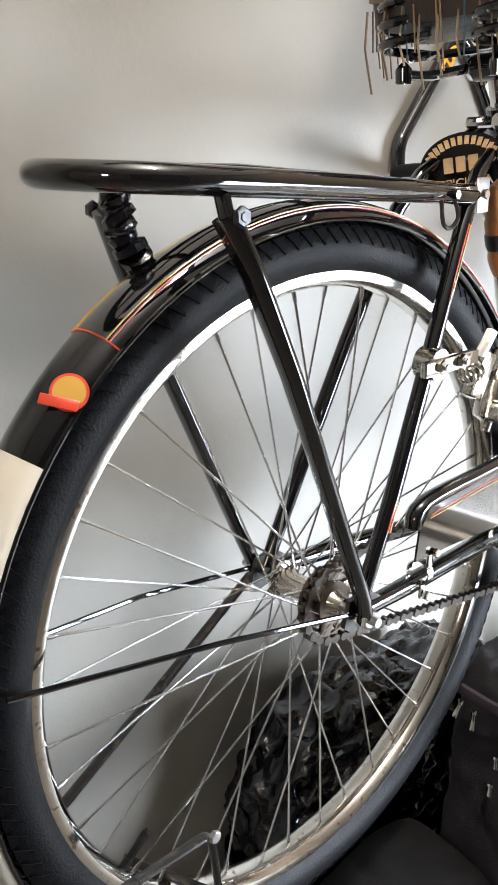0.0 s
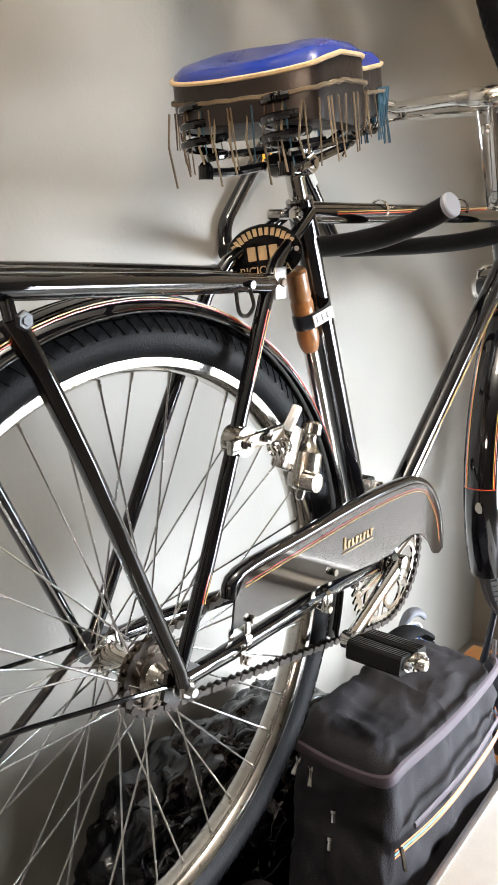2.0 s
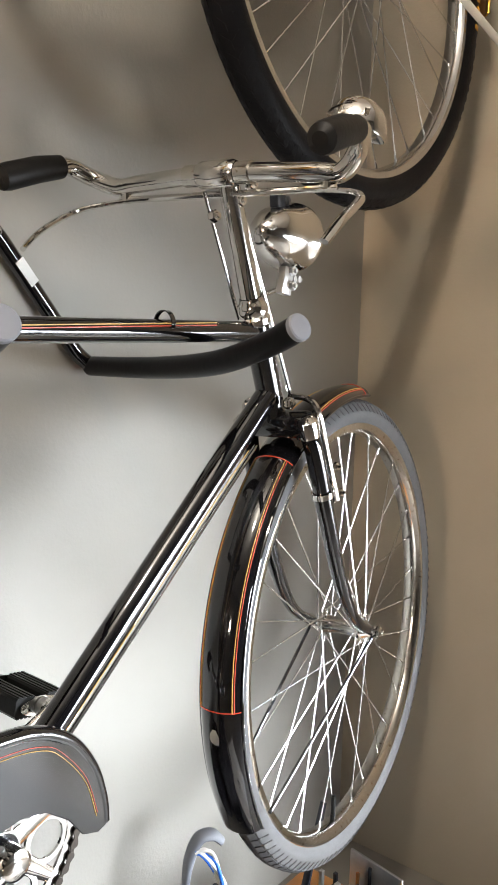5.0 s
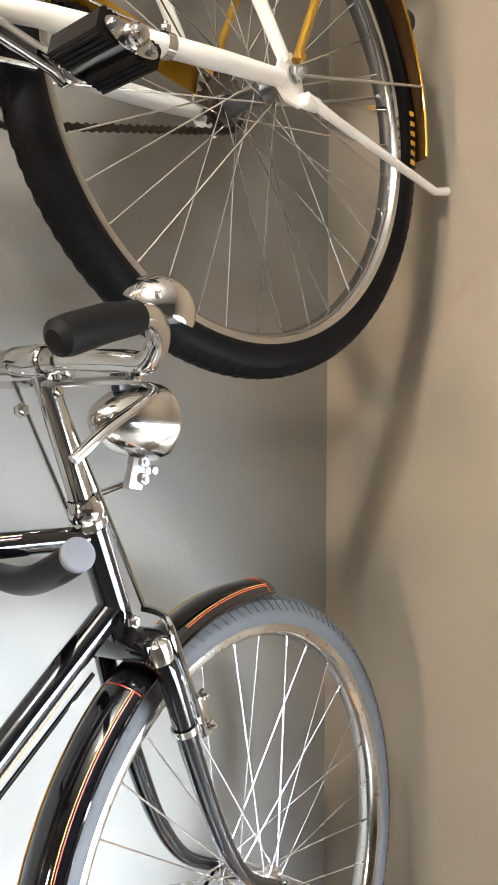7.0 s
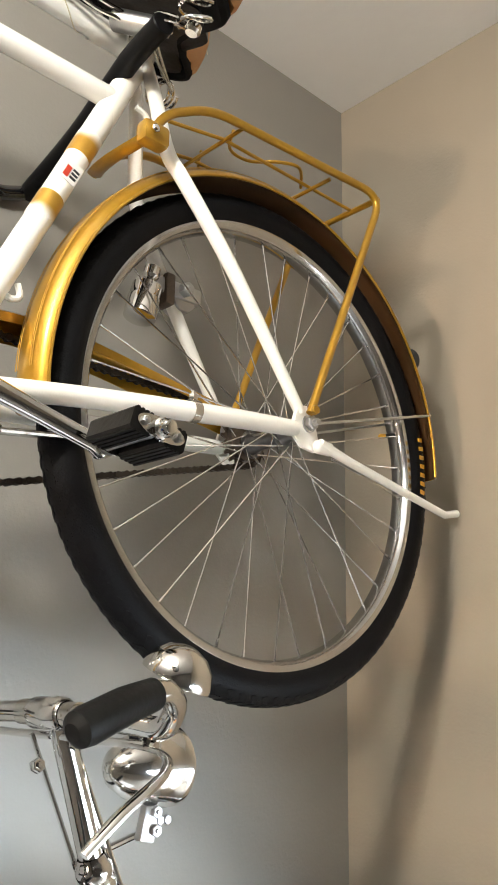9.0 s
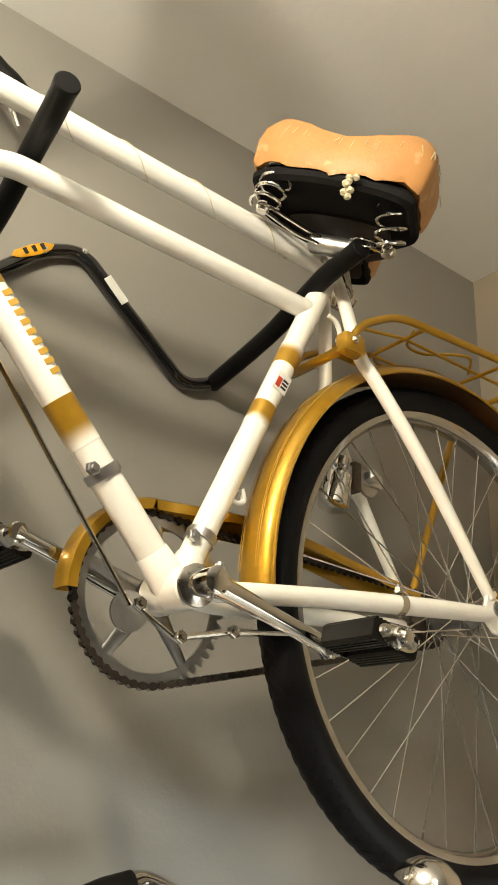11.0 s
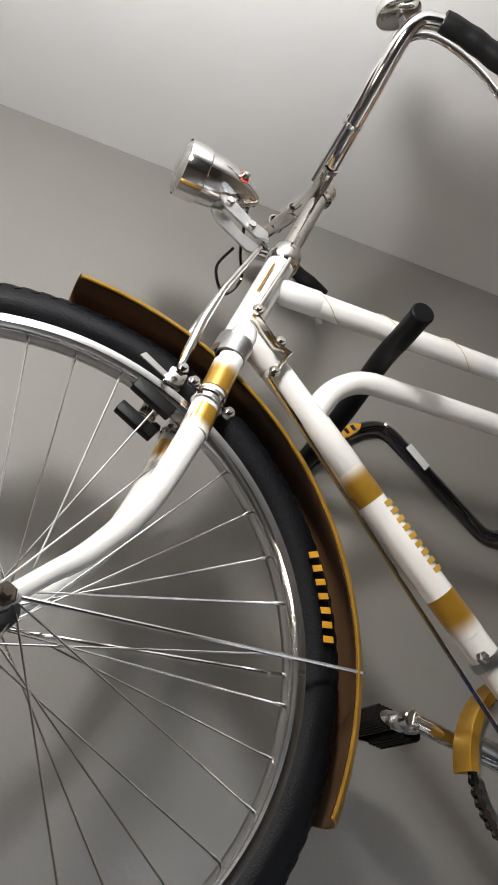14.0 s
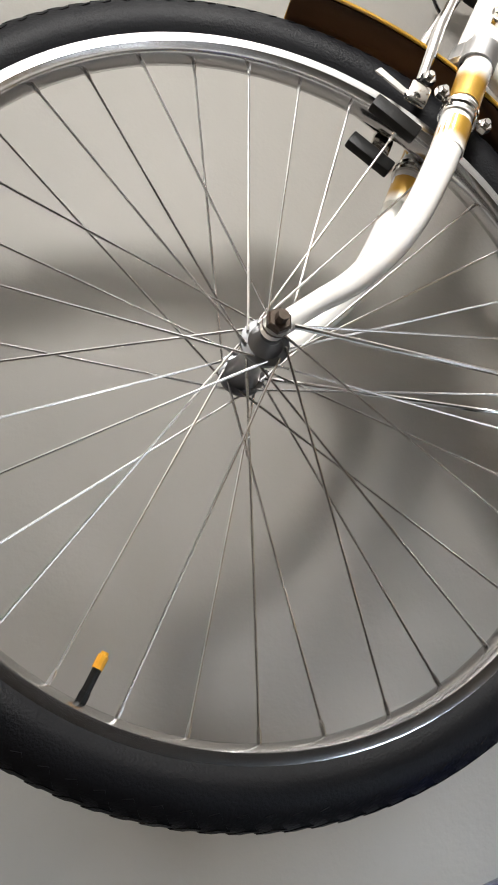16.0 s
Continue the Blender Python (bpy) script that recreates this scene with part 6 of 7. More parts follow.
for s in (-1, 1):
    part("saddle_spring", coil((-0.016 - s * 0.012, s * 0.082, 0.064), (-0.006 - s * 0.026, s * 0.0885 - 0.0035, 0.002), 0.0215, 0.0205, 3.4, 0.0027), CHROME, sad2, "bright coil spring")
    part("spring_cup", lathe([(-0.008, 0), (-0.008, 0.008), (-0.004, 0.011), (0.004, 0.010), (0.006, 0)], (-0.006 - s * 0.026, s * 0.0885 - 0.0035, 0), (-0.006 - s * 0.026, s * 0.0885 - 0.0035, 1), seg=14), CHROME_OLD, sad2)
    for q in (0.0, 0.010):
        part("spring_wire", tube(smooth_path([(-0.006 - s * 0.026, s * 0.0885 - 0.0035, -0.004 + q), (0.012, s * (0.050 - q) - 0.008, -0.004 + q), (0.036, s * 0.018 - 0.010, -0.002 + q), (0.10, s * 0.018, 0.004 + q), (0.19, s * 0.012, 0.018)], 5), 0.0029, 8), CHROME, sad2)
part("nose_spring", coil((0.185, -0.012, 0.004), (0.190, 0.010, 0.012), 0.020, 0.020, 2.6, 0.0026), CHROME, sad2)
part("saddle_clamp", lathe([(-0.034, 0), (-0.034, 0.011), (-0.03, 0.015), (0.03, 0.015), (0.034, 0.011), (0.034, 0)], (0.040, -0.006, 0.004), (0.040, 1, 0.004), seg=16), STEEL, sad2)
part("clamp_nut", nut((0.040, -0.040, 0.004), (0.040, -1, 0.004), 0.010, 0.012, bolt=0.004), CHROME, sad2)

# stem, handlebar, bell, lamp, rod brake
part("head_cup", lathe([(-0.006, 0.0195), (0, 0.0225), (0.010, 0.0225), (0.013, 0.019), (0.022, 0.0205), (0.028, 0.018), (0.034, 0.014)], HT2, HT2 + HD, seg=28), CHROME, bike2)
ST2 = HT2 + HD * 0.165
stem2 = part("stem", tube([HT2 + HD * 0.02, ST2], 0.0125, 18), CHROME_OLD, bike2, "chromed handlebar stem")
part("stem_cap", lathe([(0, 0.0125), (0.002, 0.018), (0.020, 0.019), (0.026, 0.014), (0.030, 0)], ST2 - HD * 0.012, ST2 + HD, seg=20), CHROME_OLD, stem2)
hb2 = smooth_path([Q(0.945, 2.565, 0.240), Q(0.915, 2.562, 0.238), Q(0.900, 2.548, 0.215), Q(0.896, 2.530, 0.150), Q(0.892, 2.492, 0.07), Q(0.896, 2.478, 0.0), Q(0.892, 2.492, -0.07), Q(0.896, 2.530, -0.150), Q(0.905, 2.572, -0.210), Q(0.922, 2.594, -0.228), Q(0.952, 2.597, -0.236)], 6)
bar2 = part("handlebar", tube(hb2, 0.0112, 16), CHROME, bike2, "chromed raised handlebar")
for s in (-1, 1):
    part("grip", tube(smooth_path([Q(0.948, 2.582 - s * 0.016, s * 0.238), Q(0.985, 2.572 - s * 0.016, s * 0.241), Q(1.020, 2.557 - s * 0.016, s * 0.243), Q(1.056, 2.540 - s * 0.016, s * 0.246)], 8), [0.0145, 0.0158, 0.0148, 0.0162, 0.0150, 0.0166, 0.0155, 0.0145], 14), RUBBER, bar2, "black ribbed rubber grip")
    lv = smooth_path([Q(0.878, 2.470, s * 0.030), Q(0.884, 2.510, s * 0.120), Q(0.895, 2.556, s * 0.190), Q(0.930, 2.572, s * 0.226), Q(0.985, 2.540, s * 0.240), Q(1.030, 2.492, s * 0.242), Q(1.050, 2.460, s * 0.243)], 6)
    part("brake_lever", tube(lv, [0.0042, 0.0042, 0.0045, 0.005, 0.0055, 0.0058, 0.0055], 10, flat=0.75), CHROME, bar2, "chromed rod brake lever")
    for w in (0.05, 0.11):
        part("lever_bracket", lathe([(-0.004, 0.012), (-0.004, 0.0145), (0.004, 0.0145), (0.004, 0.012)], Q(0.892, 2.486 + (w - 0.05) * 0.42, s * w), Q(0.892, 2.5 + w * 0.42, s * 1), seg=18), CHROME, bar2)
bl2 = Q(0.900, 2.606, -0.212)
bell2 = part("bell", lathe([(0.0, 0), (0.0, 0.022), (0.004, 0.030), (0.006, 0.0305), (0.018, 0.027), (0.027, 0.018), (0.031, 0.007), (0.032, 0)], bl2, bl2 + Vector((-0.35, -0.1, 0.9)), seg=32), CHROME, bike2, "chromed bell clamped to the handlebar")
part("bell_clamp", tube([bl2 + Vector((0.002, 0, -0.002)), bl2 + Vector((0.014, 0, -0.034))], 0.0065, 10, flat=0.5), STEEL, bell2)
ldir = Vector((-0.995, 0, 0.10)).normalized()
lp2 = Q(0.738, 2.416, -0.014)
lamp2 = part("headlamp", lathe([(-0.066, 0), (-0.062, 0.008), (-0.045, 0.020), (-0.020, 0.0305), (0.000, 0.0345), (0.016, 0.0355), (0.018, 0.0375), (0.040, 0.0385), (0.046, 0.0370)], lp2, lp2 + ldir, seg=40), CHROME, bike2, "chromed bullet headlamp with red switch")
part("lens", lathe([(0.044, 0.0365), (0.050, 0.030), (0.053, 0.015), (0.054, 0)], lp2, lp2 + ldir, seg=36), CLEARGLASS, lamp2, "ribbed glass lens")
part("lamp_switch", lathe([(0, 0.0085), (0.004, 0.0085), (0.005, 0.006)], lp2 + Vector((0.030, -0.022, 0.0)), lp2 + Vector((0.25, -1, 0)), seg=16), RED, lamp2, "red switch ring")
part("switch_knob", lathe([(0, 0.005), (0.008, 0.0045), (0.010, 0)], lp2 + Vector((0.031, -0.026, 0.0)), lp2 + Vector((0.25, -1, 0)), seg=12), CHROME, lamp2)
part("lamp_screw", nut(lp2 + Vector((-0.004, -0.010, 0.034)), lp2 + Vector((-0.004, -0.3, 1)), 0.005, 0.005), CHROME, lamp2)
part("lamp_bracket", plate([(0.742, 2.384), (0.758, 2.388), (0.790, 2.362), (0.812, 2.352), (0.814, 2.338), (0.796, 2.336), (0.776, 2.350), (0.752, 2.366)], QY - 0.028, QY - 0.024, bevel=0.0008), STEEL, lamp2, "zinc plated lamp bracket")
part("lamp_bracket", plate([(0.742, 2.384), (0.758, 2.388), (0.790, 2.362), (0.812, 2.352), (0.814, 2.338), (0.796, 2.336), (0.776, 2.350), (0.752, 2.366)], QY + 0.000, QY + 0.004, bevel=0.0008), STEEL, lamp2)
for x, z in ((0.756, 2.378), (0.788, 2.352)):
    part("bolt", nut(Q(x, z, -0.028), Q(x, z, -9), 0.006, 0.005), CHROME, lamp2)
part("lamp_cable", tube(smooth_path([Q(0.79, 2.40, -0.01), Q(0.80, 2.36, 0.03), Q(0.812, 2.33, 0.05), Q(0.79, 2.30, 0.055), Q(0.775, 2.335, 0.05), Q(0.79, 2.36, 0.03)], 6), 0.0022, 6), BLACK, lamp2)
for s in (-1, 1):
    part("brake_rod", tube([Q(0.806, 2.330, s * 0.020), Q(0.752, 2.232, s * 0.032)], 0.0030, 8), CHROME, bike2)
    part("brake_arm", tube([Q(0.756, 2.240, s * 0.032), Q(0.730, 2.180, s * 0.036), Q(0.704, 2.102, s * 0.040)], [0.004, 0.0060, 0.0055], 10), CHROME, bike2)
    part("brake_plate", box(-0.010, 0.012, -0.004, 0.004, -0.012, 0.012, 0.003), CHROME_OLD, bike2, m=Matrix.Translation(Q(0.700, 2.088, s * 0.040)) @ pose(0, 0, 0, 0, 20, 0))
    part("brake_block", box(-0.030, 0.022, -0.006, 0.006, -0.008, 0.008, 0.002), RUBBER, bike2, m=Matrix.Translation(Q(0.686, 2.062, s * 0.028)) @ pose(0, 0, 0, 0, 32, 0))
    part("brake_tongue", plate([(0.662, 2.112), (0.692, 2.093), (0.696, 2.098), (0.668, 2.117)], QY + s * 0.030 - 0.001, QY + s * 0.030 + 0.001), CHROME, bike2)
    cp = Q(0.7375, 2.066, s * 0.049)
    part("fork_clip", lathe([(-0.006, 0.0152), (-0.006, 0.0185), (-0.002, 0.0185), (-0.002, 0.0165), (0.002, 0.0165), (0.002, 0.0185), (0.006, 0.0185), (0.006, 0.0152)], cp, cp + Vector((0.33, 0, 0.94)), seg=22), CHROME, bike2)
    for dx, dz in ((-0.036, 0.024), (-0.022, 0.012), (0.020, -0.014)):
        part("bolt", nut(cp + Vector((dx, s * 0.006, dz)), cp + Vector((dx, s * 9, dz)), 0.0072, 0.008, bolt=0.004), CHROME, bike2)
part("brake_rod", tube([Q(0.846, 2.322, -0.026), Q(0.796, 2.214, -0.032)], 0.0030, 8), CHROME, bike2)
part("brake_link", tube([Q(0.796, 2.214, -0.030), Q(0.828, 2.180, -0.028), Q(0.846, 2.174, -0.028), Q(0.826, 2.142, -0.022)], 0.0085, 8, flat=0.4), CHROME_OLD, bike2)
for p in (Q(0.796, 2.214, -0.038), Q(0.828, 2.180, -0.036), Q(0.824, 2.140, -0.030)):
    part("bolt", nut(p, p + Vector((0, -1, 0)), 0.007, 0.007, bolt=0.003), CHROME_OLD, bike2)
part("head_mark", tube([Q(0.806, 2.262, -0.0185), Q(0.826, 2.310, -0.0185)], 0.004, 8, flat=0.4), GOLD, bike2, "worn gold head mark")
# twine wound round the top tube
tw = []
for k in range(140):
    t = k / 139
    a = t * 2 * math.pi * 5.5
    c = Q(0.85 + t * 0.60, 2.289 - t * 0.013)
    tw.append(c + Vector((0, math.cos(a) * 0.0166, math.sin(a) * 0.0166)))
part("twine", tube(tw, 0.0008, 5), TWINE, tt2, "thin pale twine wound round the tube")


# ---- things on the floor under the black bicycle ----
def crumple(bm, amp, freq, seed):
    off = Vector((seed * 3.1, seed * 1.7, seed * 0.9))
    bm.normal_update()
    mv = []
    for v in bm.verts:
        n1 = noise.noise(v.co * freq + off)
        n2 = abs(noise.noise(v.co * freq * 2.7 + off))
        mv.append(v.co + v.normal * (amp * n1 - amp * 0.9 * n2))
    for v, c in zip(bm.verts, mv):
        v.co = c
    return bm


def soft_box(x0, x1, y0, y1, z0, z1, cuts, power=5.0):
    """A stuffed box: a subdivided cube pulled towards a rounded form."""
    bm = bmesh.new()
    bmesh.ops.create_cube(bm, size=2.0)
    bmesh.ops.subdivide_edges(bm, edges=bm.edges[:], cuts=cuts, use_grid_fill=True)
    for v in bm.verts:
        c = v.co
        n = (abs(c.x) ** power + abs(c.y) ** power + abs(c.z) ** power) ** (1 / power)
        c = c / n
        v.co = Vector(((x0 + x1) / 2 + c.x * (x1 - x0) / 2, (y0 + y1) / 2 + c.y * (y1 - y0) / 2, (z0 + z1) / 2 + c.z * (z1 - z0) / 2))
    return bm


def cooler_bag():
    b = thing("cooler_bag", (1.04, 0.46, 0.0), "black padded nylon cooler bag with zips and striped ribbon", "bag")
    x0, x1, y0, y1, zt = 0.852, 1.232, 0.378, 0.540, 0.556
    bm = soft_box(x0, x1, y0, y1, 0.0, zt, 44, 9.0)
    for v in bm.verts:
        k = (v.co.z / zt)
        v.co.x += 0.012 * math.sin(v.co.z * 9) * (1 if v.co.x > 1.04 else -1) * 0.5
        if k > 0.9:
            v.co.z += 0.020 * ((v.co.y - y0) / (y1 - y0)) + 0.004 * math.sin(v.co.x * 30)
        if v.co.y < y0 + 0.03:
            v.co.y -= 0.022 * math.sin(math.pi * min(1, k * 1.05)) + 0.003 * math.sin(v.co.x * 55 + v.co.z * 20)
    crumple(bm, 0.009, 9, 2)
    crumple(bm, 0.004, 26, 6)
    body = part("body", bm, CLOTH, b, sharp=60)
    part("zip_tape", tube(smooth_path([(x0 - 0.001, y1 - 0.02, zt - 0.014), (x0 - 0.002, 0.45, zt - 0.020), (x0 + 0.006, y0 + 0.004, zt - 0.018), (x0 + 0.05, y0 - 0.004, zt - 0.014), (1.04, y0 - 0.008, zt - 0.016), (x1 - 0.04, y0 - 0.002, zt - 0.012), (x1 - 0.004, y0 + 0.02, zt - 0.012)], 8), 0.0095, 8, flat=0.45, up=(0, 0, 1)), PURPLE, b, "purple grey zip tape")
    for dz, m_ in ((0.0, ORANGE), (-0.0052, LBLUE), (-0.0104, ORANGE)):
        part("ribbon", tube(smooth_path([(x0 + 0.012, y0 - 0.012, 0.436 + dz), (x0 + 0.10, y0 - 0.024, 0.440 + dz), (1.04, y0 - 0.028, 0.448 + dz), (x1 - 0.05, y0 - 0.018, 0.452 + dz), (x1 + 0.002, y0 + 0.01, 0.455 + dz)], 6), 0.0018, 6, flat=0.4, up=(0, 0, 1)), m_, b)
    part("pocket_zip", tube(smooth_path([(x0 + 0.05, y0 - 0.020, 0.456), (1.04, y0 - 0.030, 0.470), (x1 - 0.03, y0 - 0.016, 0.476)], 6), 0.006, 6, flat=0.4, up=(0, 0, 1)), PURPLE, b)
    for p, tip in (((x0 - 0.006, 0.507, 0.528), (x0 - 0.012, 0.512, 0.502)), ((x0 - 0.008, 0.486, 0.524), (x0 - 0.013, 0.484, 0.496)), ((x0 + 0.016, y0 - 0.018, 0.444), (x0 + 0.016, y0 - 0.026, 0.412)), ((x0 - 0.006, 0.45, 0.47), (x0 - 0.010, 0.447, 0.455)), ((x0 - 0.006, 0.455, 0.425), (x0 - 0.010, 0.453, 0.408))):
        p, tip = Vector(p), Vector(tip)
        z = tube([p, p.lerp(tip, 0.25), p.lerp(tip, 0.3), tip], [0.0042, 0.0042, 0.0026, 0.0036], 8, flat=0.5)
        part("zip_pull", z, CHROME, b, "metal zip pull")
    part("carry_handle", tube(smooth_path([(1.09, y1 - 0.02, 0.550), (1.13, y1 - 0.012, 0.563), (1.17, y1 - 0.012, 0.567), (1.21, y1 - 0.015, 0.560), (1.230, y1 - 0.03, 0.545)], 6), 0.022, 10, flat=0.35, up=(0, 1, 0)), CLOTH_DARK, b, "padded carry handle")
    return b


def bin_bag():
    b = thing("bin_bag", (0.93, 0.72, 0.0), "crumpled glossy black plastic bin bag against the wall", "plastic bag")
    bm = soft_box(0.655, 1.27, 0.60, 0.838, 0.0, 0.45, 56, 3.2)
    for v in bm.verts:
        if v.co.z > 0.2:
            v.co.z *= 1.0 - 0.28 * max(0.0, (0.90 - v.co.x)) - 0.55 * max(0.0, v.co.x - 1.08)
    crumple(bm, 0.030, 7, 5)
    crumple(bm, 0.012, 19, 8)
    crumple(bm, 0.006, 45, 3)
    for v in bm.verts:
        v.co.z = max(0.0, v.co.z)
        v.co.y = min(WY - 0.006, v.co.y)
    part("film", bm, BAGFILM, b, sharp=120)
    return b


def duffel():
    b = thing("duffel_bag", (0.74, 0.52, 0.0), "dark polyester duffel bag in the shade under the wheel", "bag")
    part("body", crumple(soft_box(0.60, 0.845, 0.40, 0.595, 0.0, 0.33, 18, 5), 0.012, 8, 3), CLOTH_DARK, b, sharp=60)
    return b


def flight_case():
    b = thing("white_case", (1.10, 0.20, 0.0), "white case with metal corners beside the cooler bag", "case")
    m = Matrix.Translation((0.88, 0.335, 0.0)) @ pose(0, 0, 0, 0, 0, 3)
    part("case_body", box(0.0, 0.50, -0.30, 0.0, 0.0, 0.365, 0.004), PAPER, b, m=m)
    for y in (-0.30, 0.0):
        part("edge_trim", box(-0.003, 0.503, y - 0.008, y + 0.004, 0.352, 0.369, 0.002), STEEL, b, m=m)
    for x in (0.0, 0.50):
        part("edge_trim", box(x - 0.008, x + 0.006, -0.288, -0.010, 0.352, 0.369, 0.002), STEEL, b, m=m)
        part("corner_ball", lathe([(-0.016, 0), (-0.012, 0.012), (0, 0.017), (0.012, 0.012), (0.016, 0)], (x, 0.0, 0.362), (x, 0, 9), seg=14), CHROME, b, "metal corner", m=m)
    mk = bmesh.new()
    for a in ((0.30, 0.36, -0.10, -0.094), (0.30, 0.306, -0.13, -0.10), (0.30, 0.36, -0.136, -0.13), (0.315, 0.322, -0.125, -0.106), (0.330, 0.337, -0.125, -0.106), (0.345, 0.352, -0.125, -0.106)):
        box(a[0], a[1], a[2], a[3], 0.3655, 0.3662, bm=mk)
    part("printed_bars", mk, PLASTIC, b, "dark printed bars", m=m)
    return b


cooler_bag()
bin_bag()
duffel()
flight_case()

# low wooden table with devices
tab = thing("low_table", (1.66, 0.50, 0.0), "low orange varnished wooden table", "table")
part("tabletop", box(1.45, 1.88, 0.30, 0.70, 0.160, 0.190, 0.004), TABLEWOOD, tab)
part("apron", box(1.47, 1.86, 0.315, 0.333, 0.105, 0.160, 0.002), TABLEWOOD, tab)
for x in (1.465, 1.835):
    for y in (0.32, 0.66):
        part("leg", box(x, x + 0.03, y, y + 0.03, 0.0, 0.160, 0.003), TABLEWOOD, tab)

TURN_BOX = pose(0, 0, 0, 0, 0, -9)
tb = thing("set_top_box", (1.61, 0.51, 0.190), "flat black set-top box lying on the wooden table", "media box")
part("housing", box(-0.115, 0.135, -0.115, 0.10, 0.0, 0.052, 0.004), PLASTIC, tb, m=Matrix.Translation((1.60, 0.50, 0.1902)) @ TURN_BOX)
part("sticker", lathe([(0, 0), (0, 0.017), (0.0006, 0.017), (0.0007, 0)], (0, 0, 0), (0, 0, 1), seg=24), LBLUE, tb, "round light blue sticker", m=Matrix.Translation((1.575, 0.415, 0.2425)))
tb2 = thing("media_box", (1.625, 0.52, 0.243), "matt black media box stacked on the set-top box", "media box")
mA = Matrix.Translation((1.625, 0.52, 0.2425)) @ TURN_BOX
part("housing", box(-0.075, 0.078, -0.052, 0.052, 0.0, 0.052, 0.003), PLASTIC, tb2, m=mA)
lab = bmesh.new()
for k in range(9):
    box(-0.030 + k * 0.008, -0.025 + k * 0.008, -0.044, -0.042, 0.0521, 0.0525, bm=lab)
part("printed_bars", lab, GREYCAP, tb2, m=mA)
part("printed_bars", box(-0.066, -0.052, 0.036, 0.040, 0.0521, 0.0525), GREYCAP, tb2, m=mA)

rc = thing("remote_control", (1.665, 0.44, 0.243), "small black remote control with white keys", "remote control")
mR = Matrix.Translation((1.668, 0.436, 0.2430)) @ pose(0, 0, 0, 0, 0, -22)
part("body", box(-0.020, 0.020, -0.050, 0.040, 0.0, 0.016, 0.003), PLASTIC, rc, m=mR)
for i in range(3):
    for j in range(5):
        part("key", box(-0.014 + i * 0.010, -0.006 + i * 0.010, -0.042 + j * 0.015, -0.033 + j * 0.015, 0.016, 0.0175, 0.0008, 1), PAPER, rc, m=mR)

ps = thing("power_supply", (1.80, 0.55, 0.190), "open metal power supply board with small components", "electronics")
mP = Matrix.Translation((1.80, 0.555, 0.1902)) @ TURN_BOX
part("tray", box(-0.075, 0.075, -0.060, 0.060, 0.0, 0.006, 0.001), STEEL, ps, m=mP)
part("side", box(0.070, 0.075, -0.060, 0.060, 0.006, 0.080, 0.001), STEEL, ps, m=mP)
part("side", box(-0.075, 0.070, -0.060, -0.055, 0.006, 0.055, 0.001), STEEL, ps, m=mP)
rnd = random.Random(21)
for k in range(30):
    x, y, h = -0.065 + rnd.random() * 0.125, -0.045 + rnd.random() * 0.10, 0.02 + rnd.random() * 0.05
    w = 0.004 + rnd.random() * 0.007
    part("component", box(x, x + w, y, y + w, 0.006, 0.006 + h, 0.001, 1), rnd.choice([GREASE, PLASTIC, STEEL, WOOD]), ps, m=mP)
part("component", box(0.030, 0.050, -0.070, -0.056, 0.05, 0.068, 0.002), YCAP, ps, "yellow connector", m=mP)

for loc, top in (((1.735, 0.62, 0.190), (1.775, 0.600, 0.415)), ((1.600, 0.66, 0.190), (1.560, 0.660, 0.345))):
    an = thing("antenna", loc, "black folding antenna standing among the devices", "antenna", "antennas")
    a, b = Vector(loc), Vector(top)
    part("rod", tube([a + Vector((0, 0, 0.02)), a.lerp(b, 0.3), b], [0.0085, 0.0085, 0.0065], 10, flat=0.6), PLASTIC, an)
    part("foot", box(loc[0] - 0.03, loc[0] + 0.03, loc[1] - 0.02, loc[1] + 0.02, 0.190, 0.212, 0.004), PLASTIC, an)

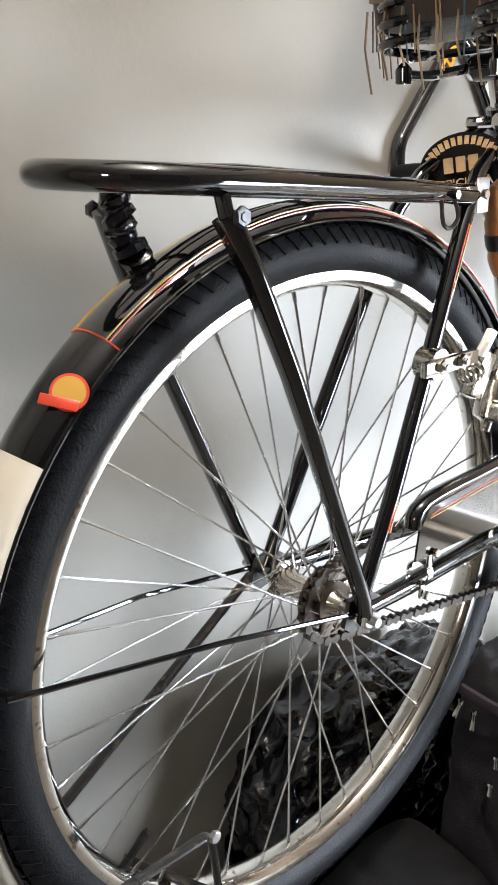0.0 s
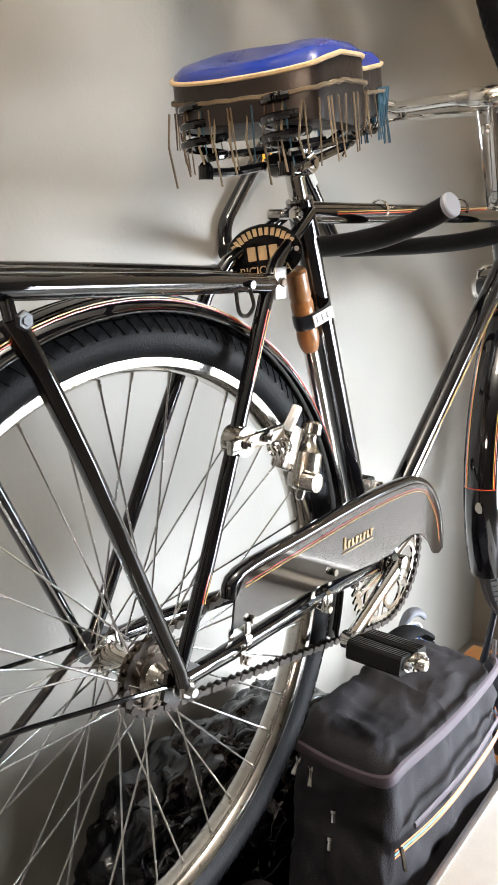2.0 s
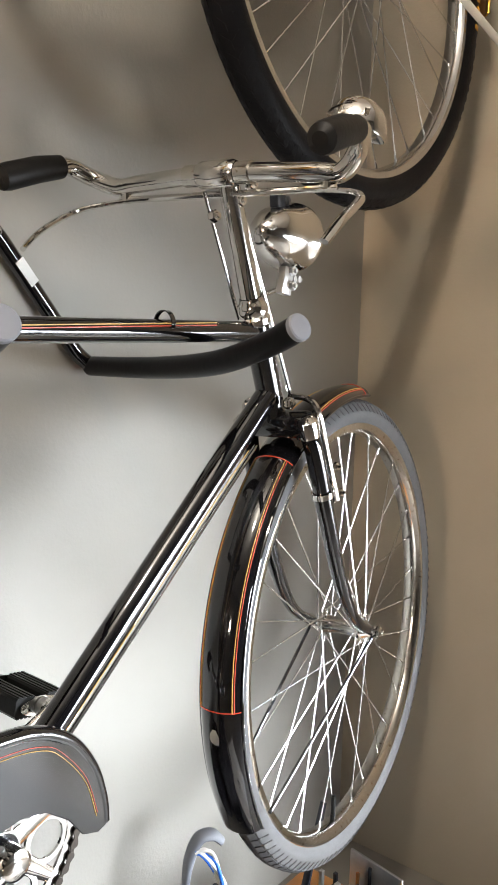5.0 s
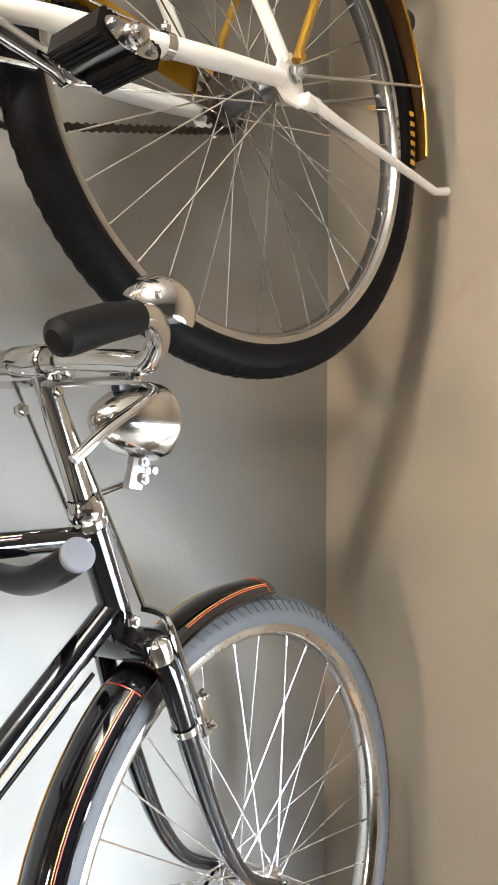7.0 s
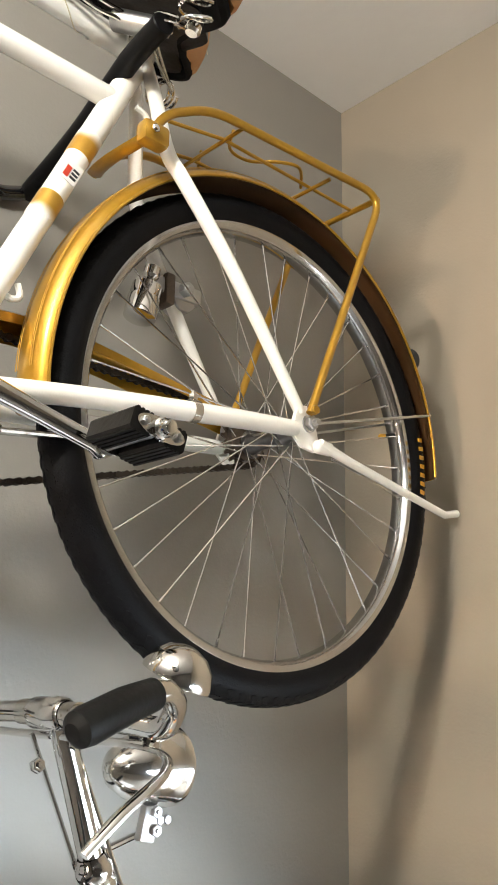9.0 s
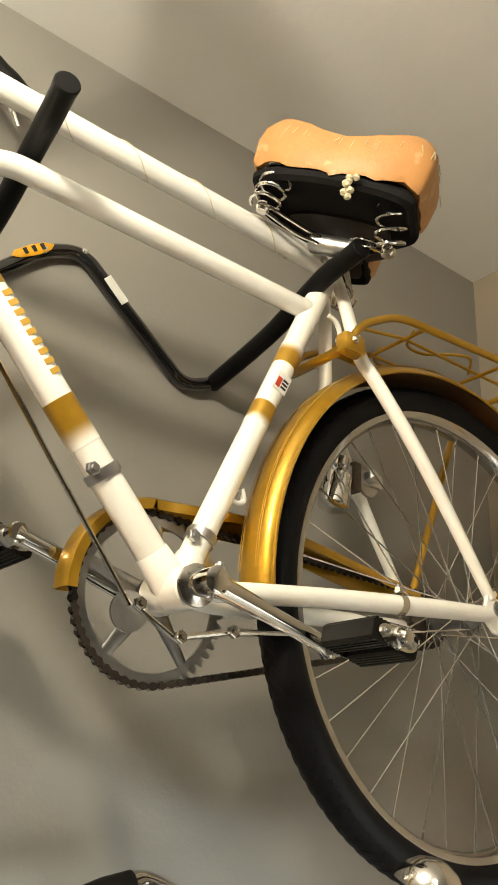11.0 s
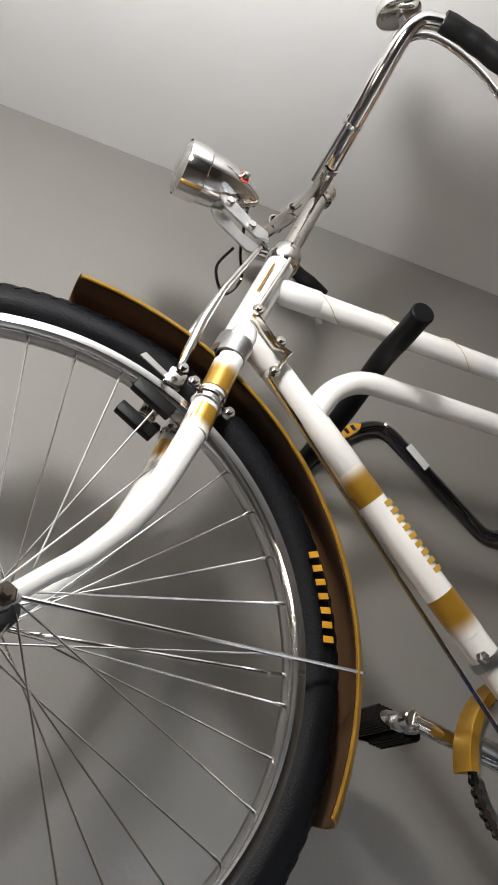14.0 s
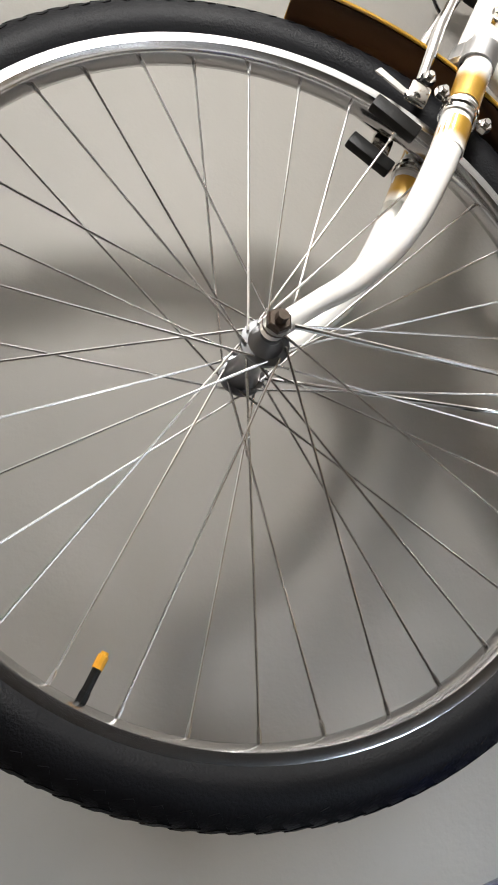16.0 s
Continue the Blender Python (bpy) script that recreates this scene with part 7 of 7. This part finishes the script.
ch = thing("cable_hook", (1.59, 0.755, 0.0), "grey plastic hooked rod standing behind the table, holding cables", "hook")
part("hook", tube(smooth_path([(1.584, 0.758, 0.0), (1.587, 0.757, 0.13), (1.590, 0.756, 0.26), (1.596, 0.753, 0.325), (1.610, 0.744, 0.364), (1.632, 0.732, 0.367), (1.648, 0.724, 0.350)], 6), [0.006, 0.006, 0.007, 0.011, 0.0125, 0.012, 0.009], 12, flat=0.7), GREYCAP, ch)
rnd = random.Random(8)
for k in range(7):
    c = thing("cable", (1.62, 0.735, 0.190), "blue network cable hanging from the hook" if k < 2 else "pale cable hanging from the hook", "cable", "cables")
    j = lambda s_: (rnd.random() - 0.5) * s_
    part("cord", tube(smooth_path([(1.602 + j(.01), 0.742, 0.345 + j(.01)), (1.620 + j(.012), 0.725 + j(.01), 0.335 + j(.02)), (1.638 + j(.012), 0.71 + j(.015), 0.28), (1.640 + j(.02), 0.70 + j(.03), 0.222), (1.66 + j(.04), 0.68 + j(.03), 0.1945)], 8), 0.0032, 8), BLUECABLE if k < 2 else WHITECABLE, c)
for k, (m_, lb_) in enumerate(((YCAP, "yellow"), (BLUECABLE, "blue"), (PLASTIC, "black"), (WHITECABLE, "white"), (PLASTIC, "black"))):
    c = thing("cable", (1.65, 0.62, 0.19), lb_ + " cable lying among the devices on the table", "cable", "cables")
    j = lambda s_: (rnd.random() - 0.5) * s_
    part("cord", tube(smooth_path([(1.53 + j(.05), 0.62 + j(.03), 0.196 + k * 0.004), (1.58 + j(.04), 0.66 + j(.04), 0.215 + j(.03)), (1.64 + j(.04), 0.62 + j(.03), 0.23 + j(.03)), (1.70 + j(.04), 0.66 + j(.05), 0.21 + j(.02)), (1.78 + j(.04), 0.66 + j(.03), 0.197)], 8), 0.0035, 8), m_, c)
cb = thing("cable_coil", (1.60, 0.42, 0.0), "coil of brown and blue cable under the table", "cable")
for k in range(6):
    r = 0.075 + 0.012 * (k % 3)
    part("cord", tube([(1.60 + r * math.cos(a), 0.42 + 0.02 * math.sin(a * 2 + k), 0.10 + r * math.sin(a)) for a in np.linspace(0, 2 * math.pi, 33)[:-1]], 0.005, 6, closed=True), (TWINE, BLUECABLE, WOOD)[k % 3], cb)
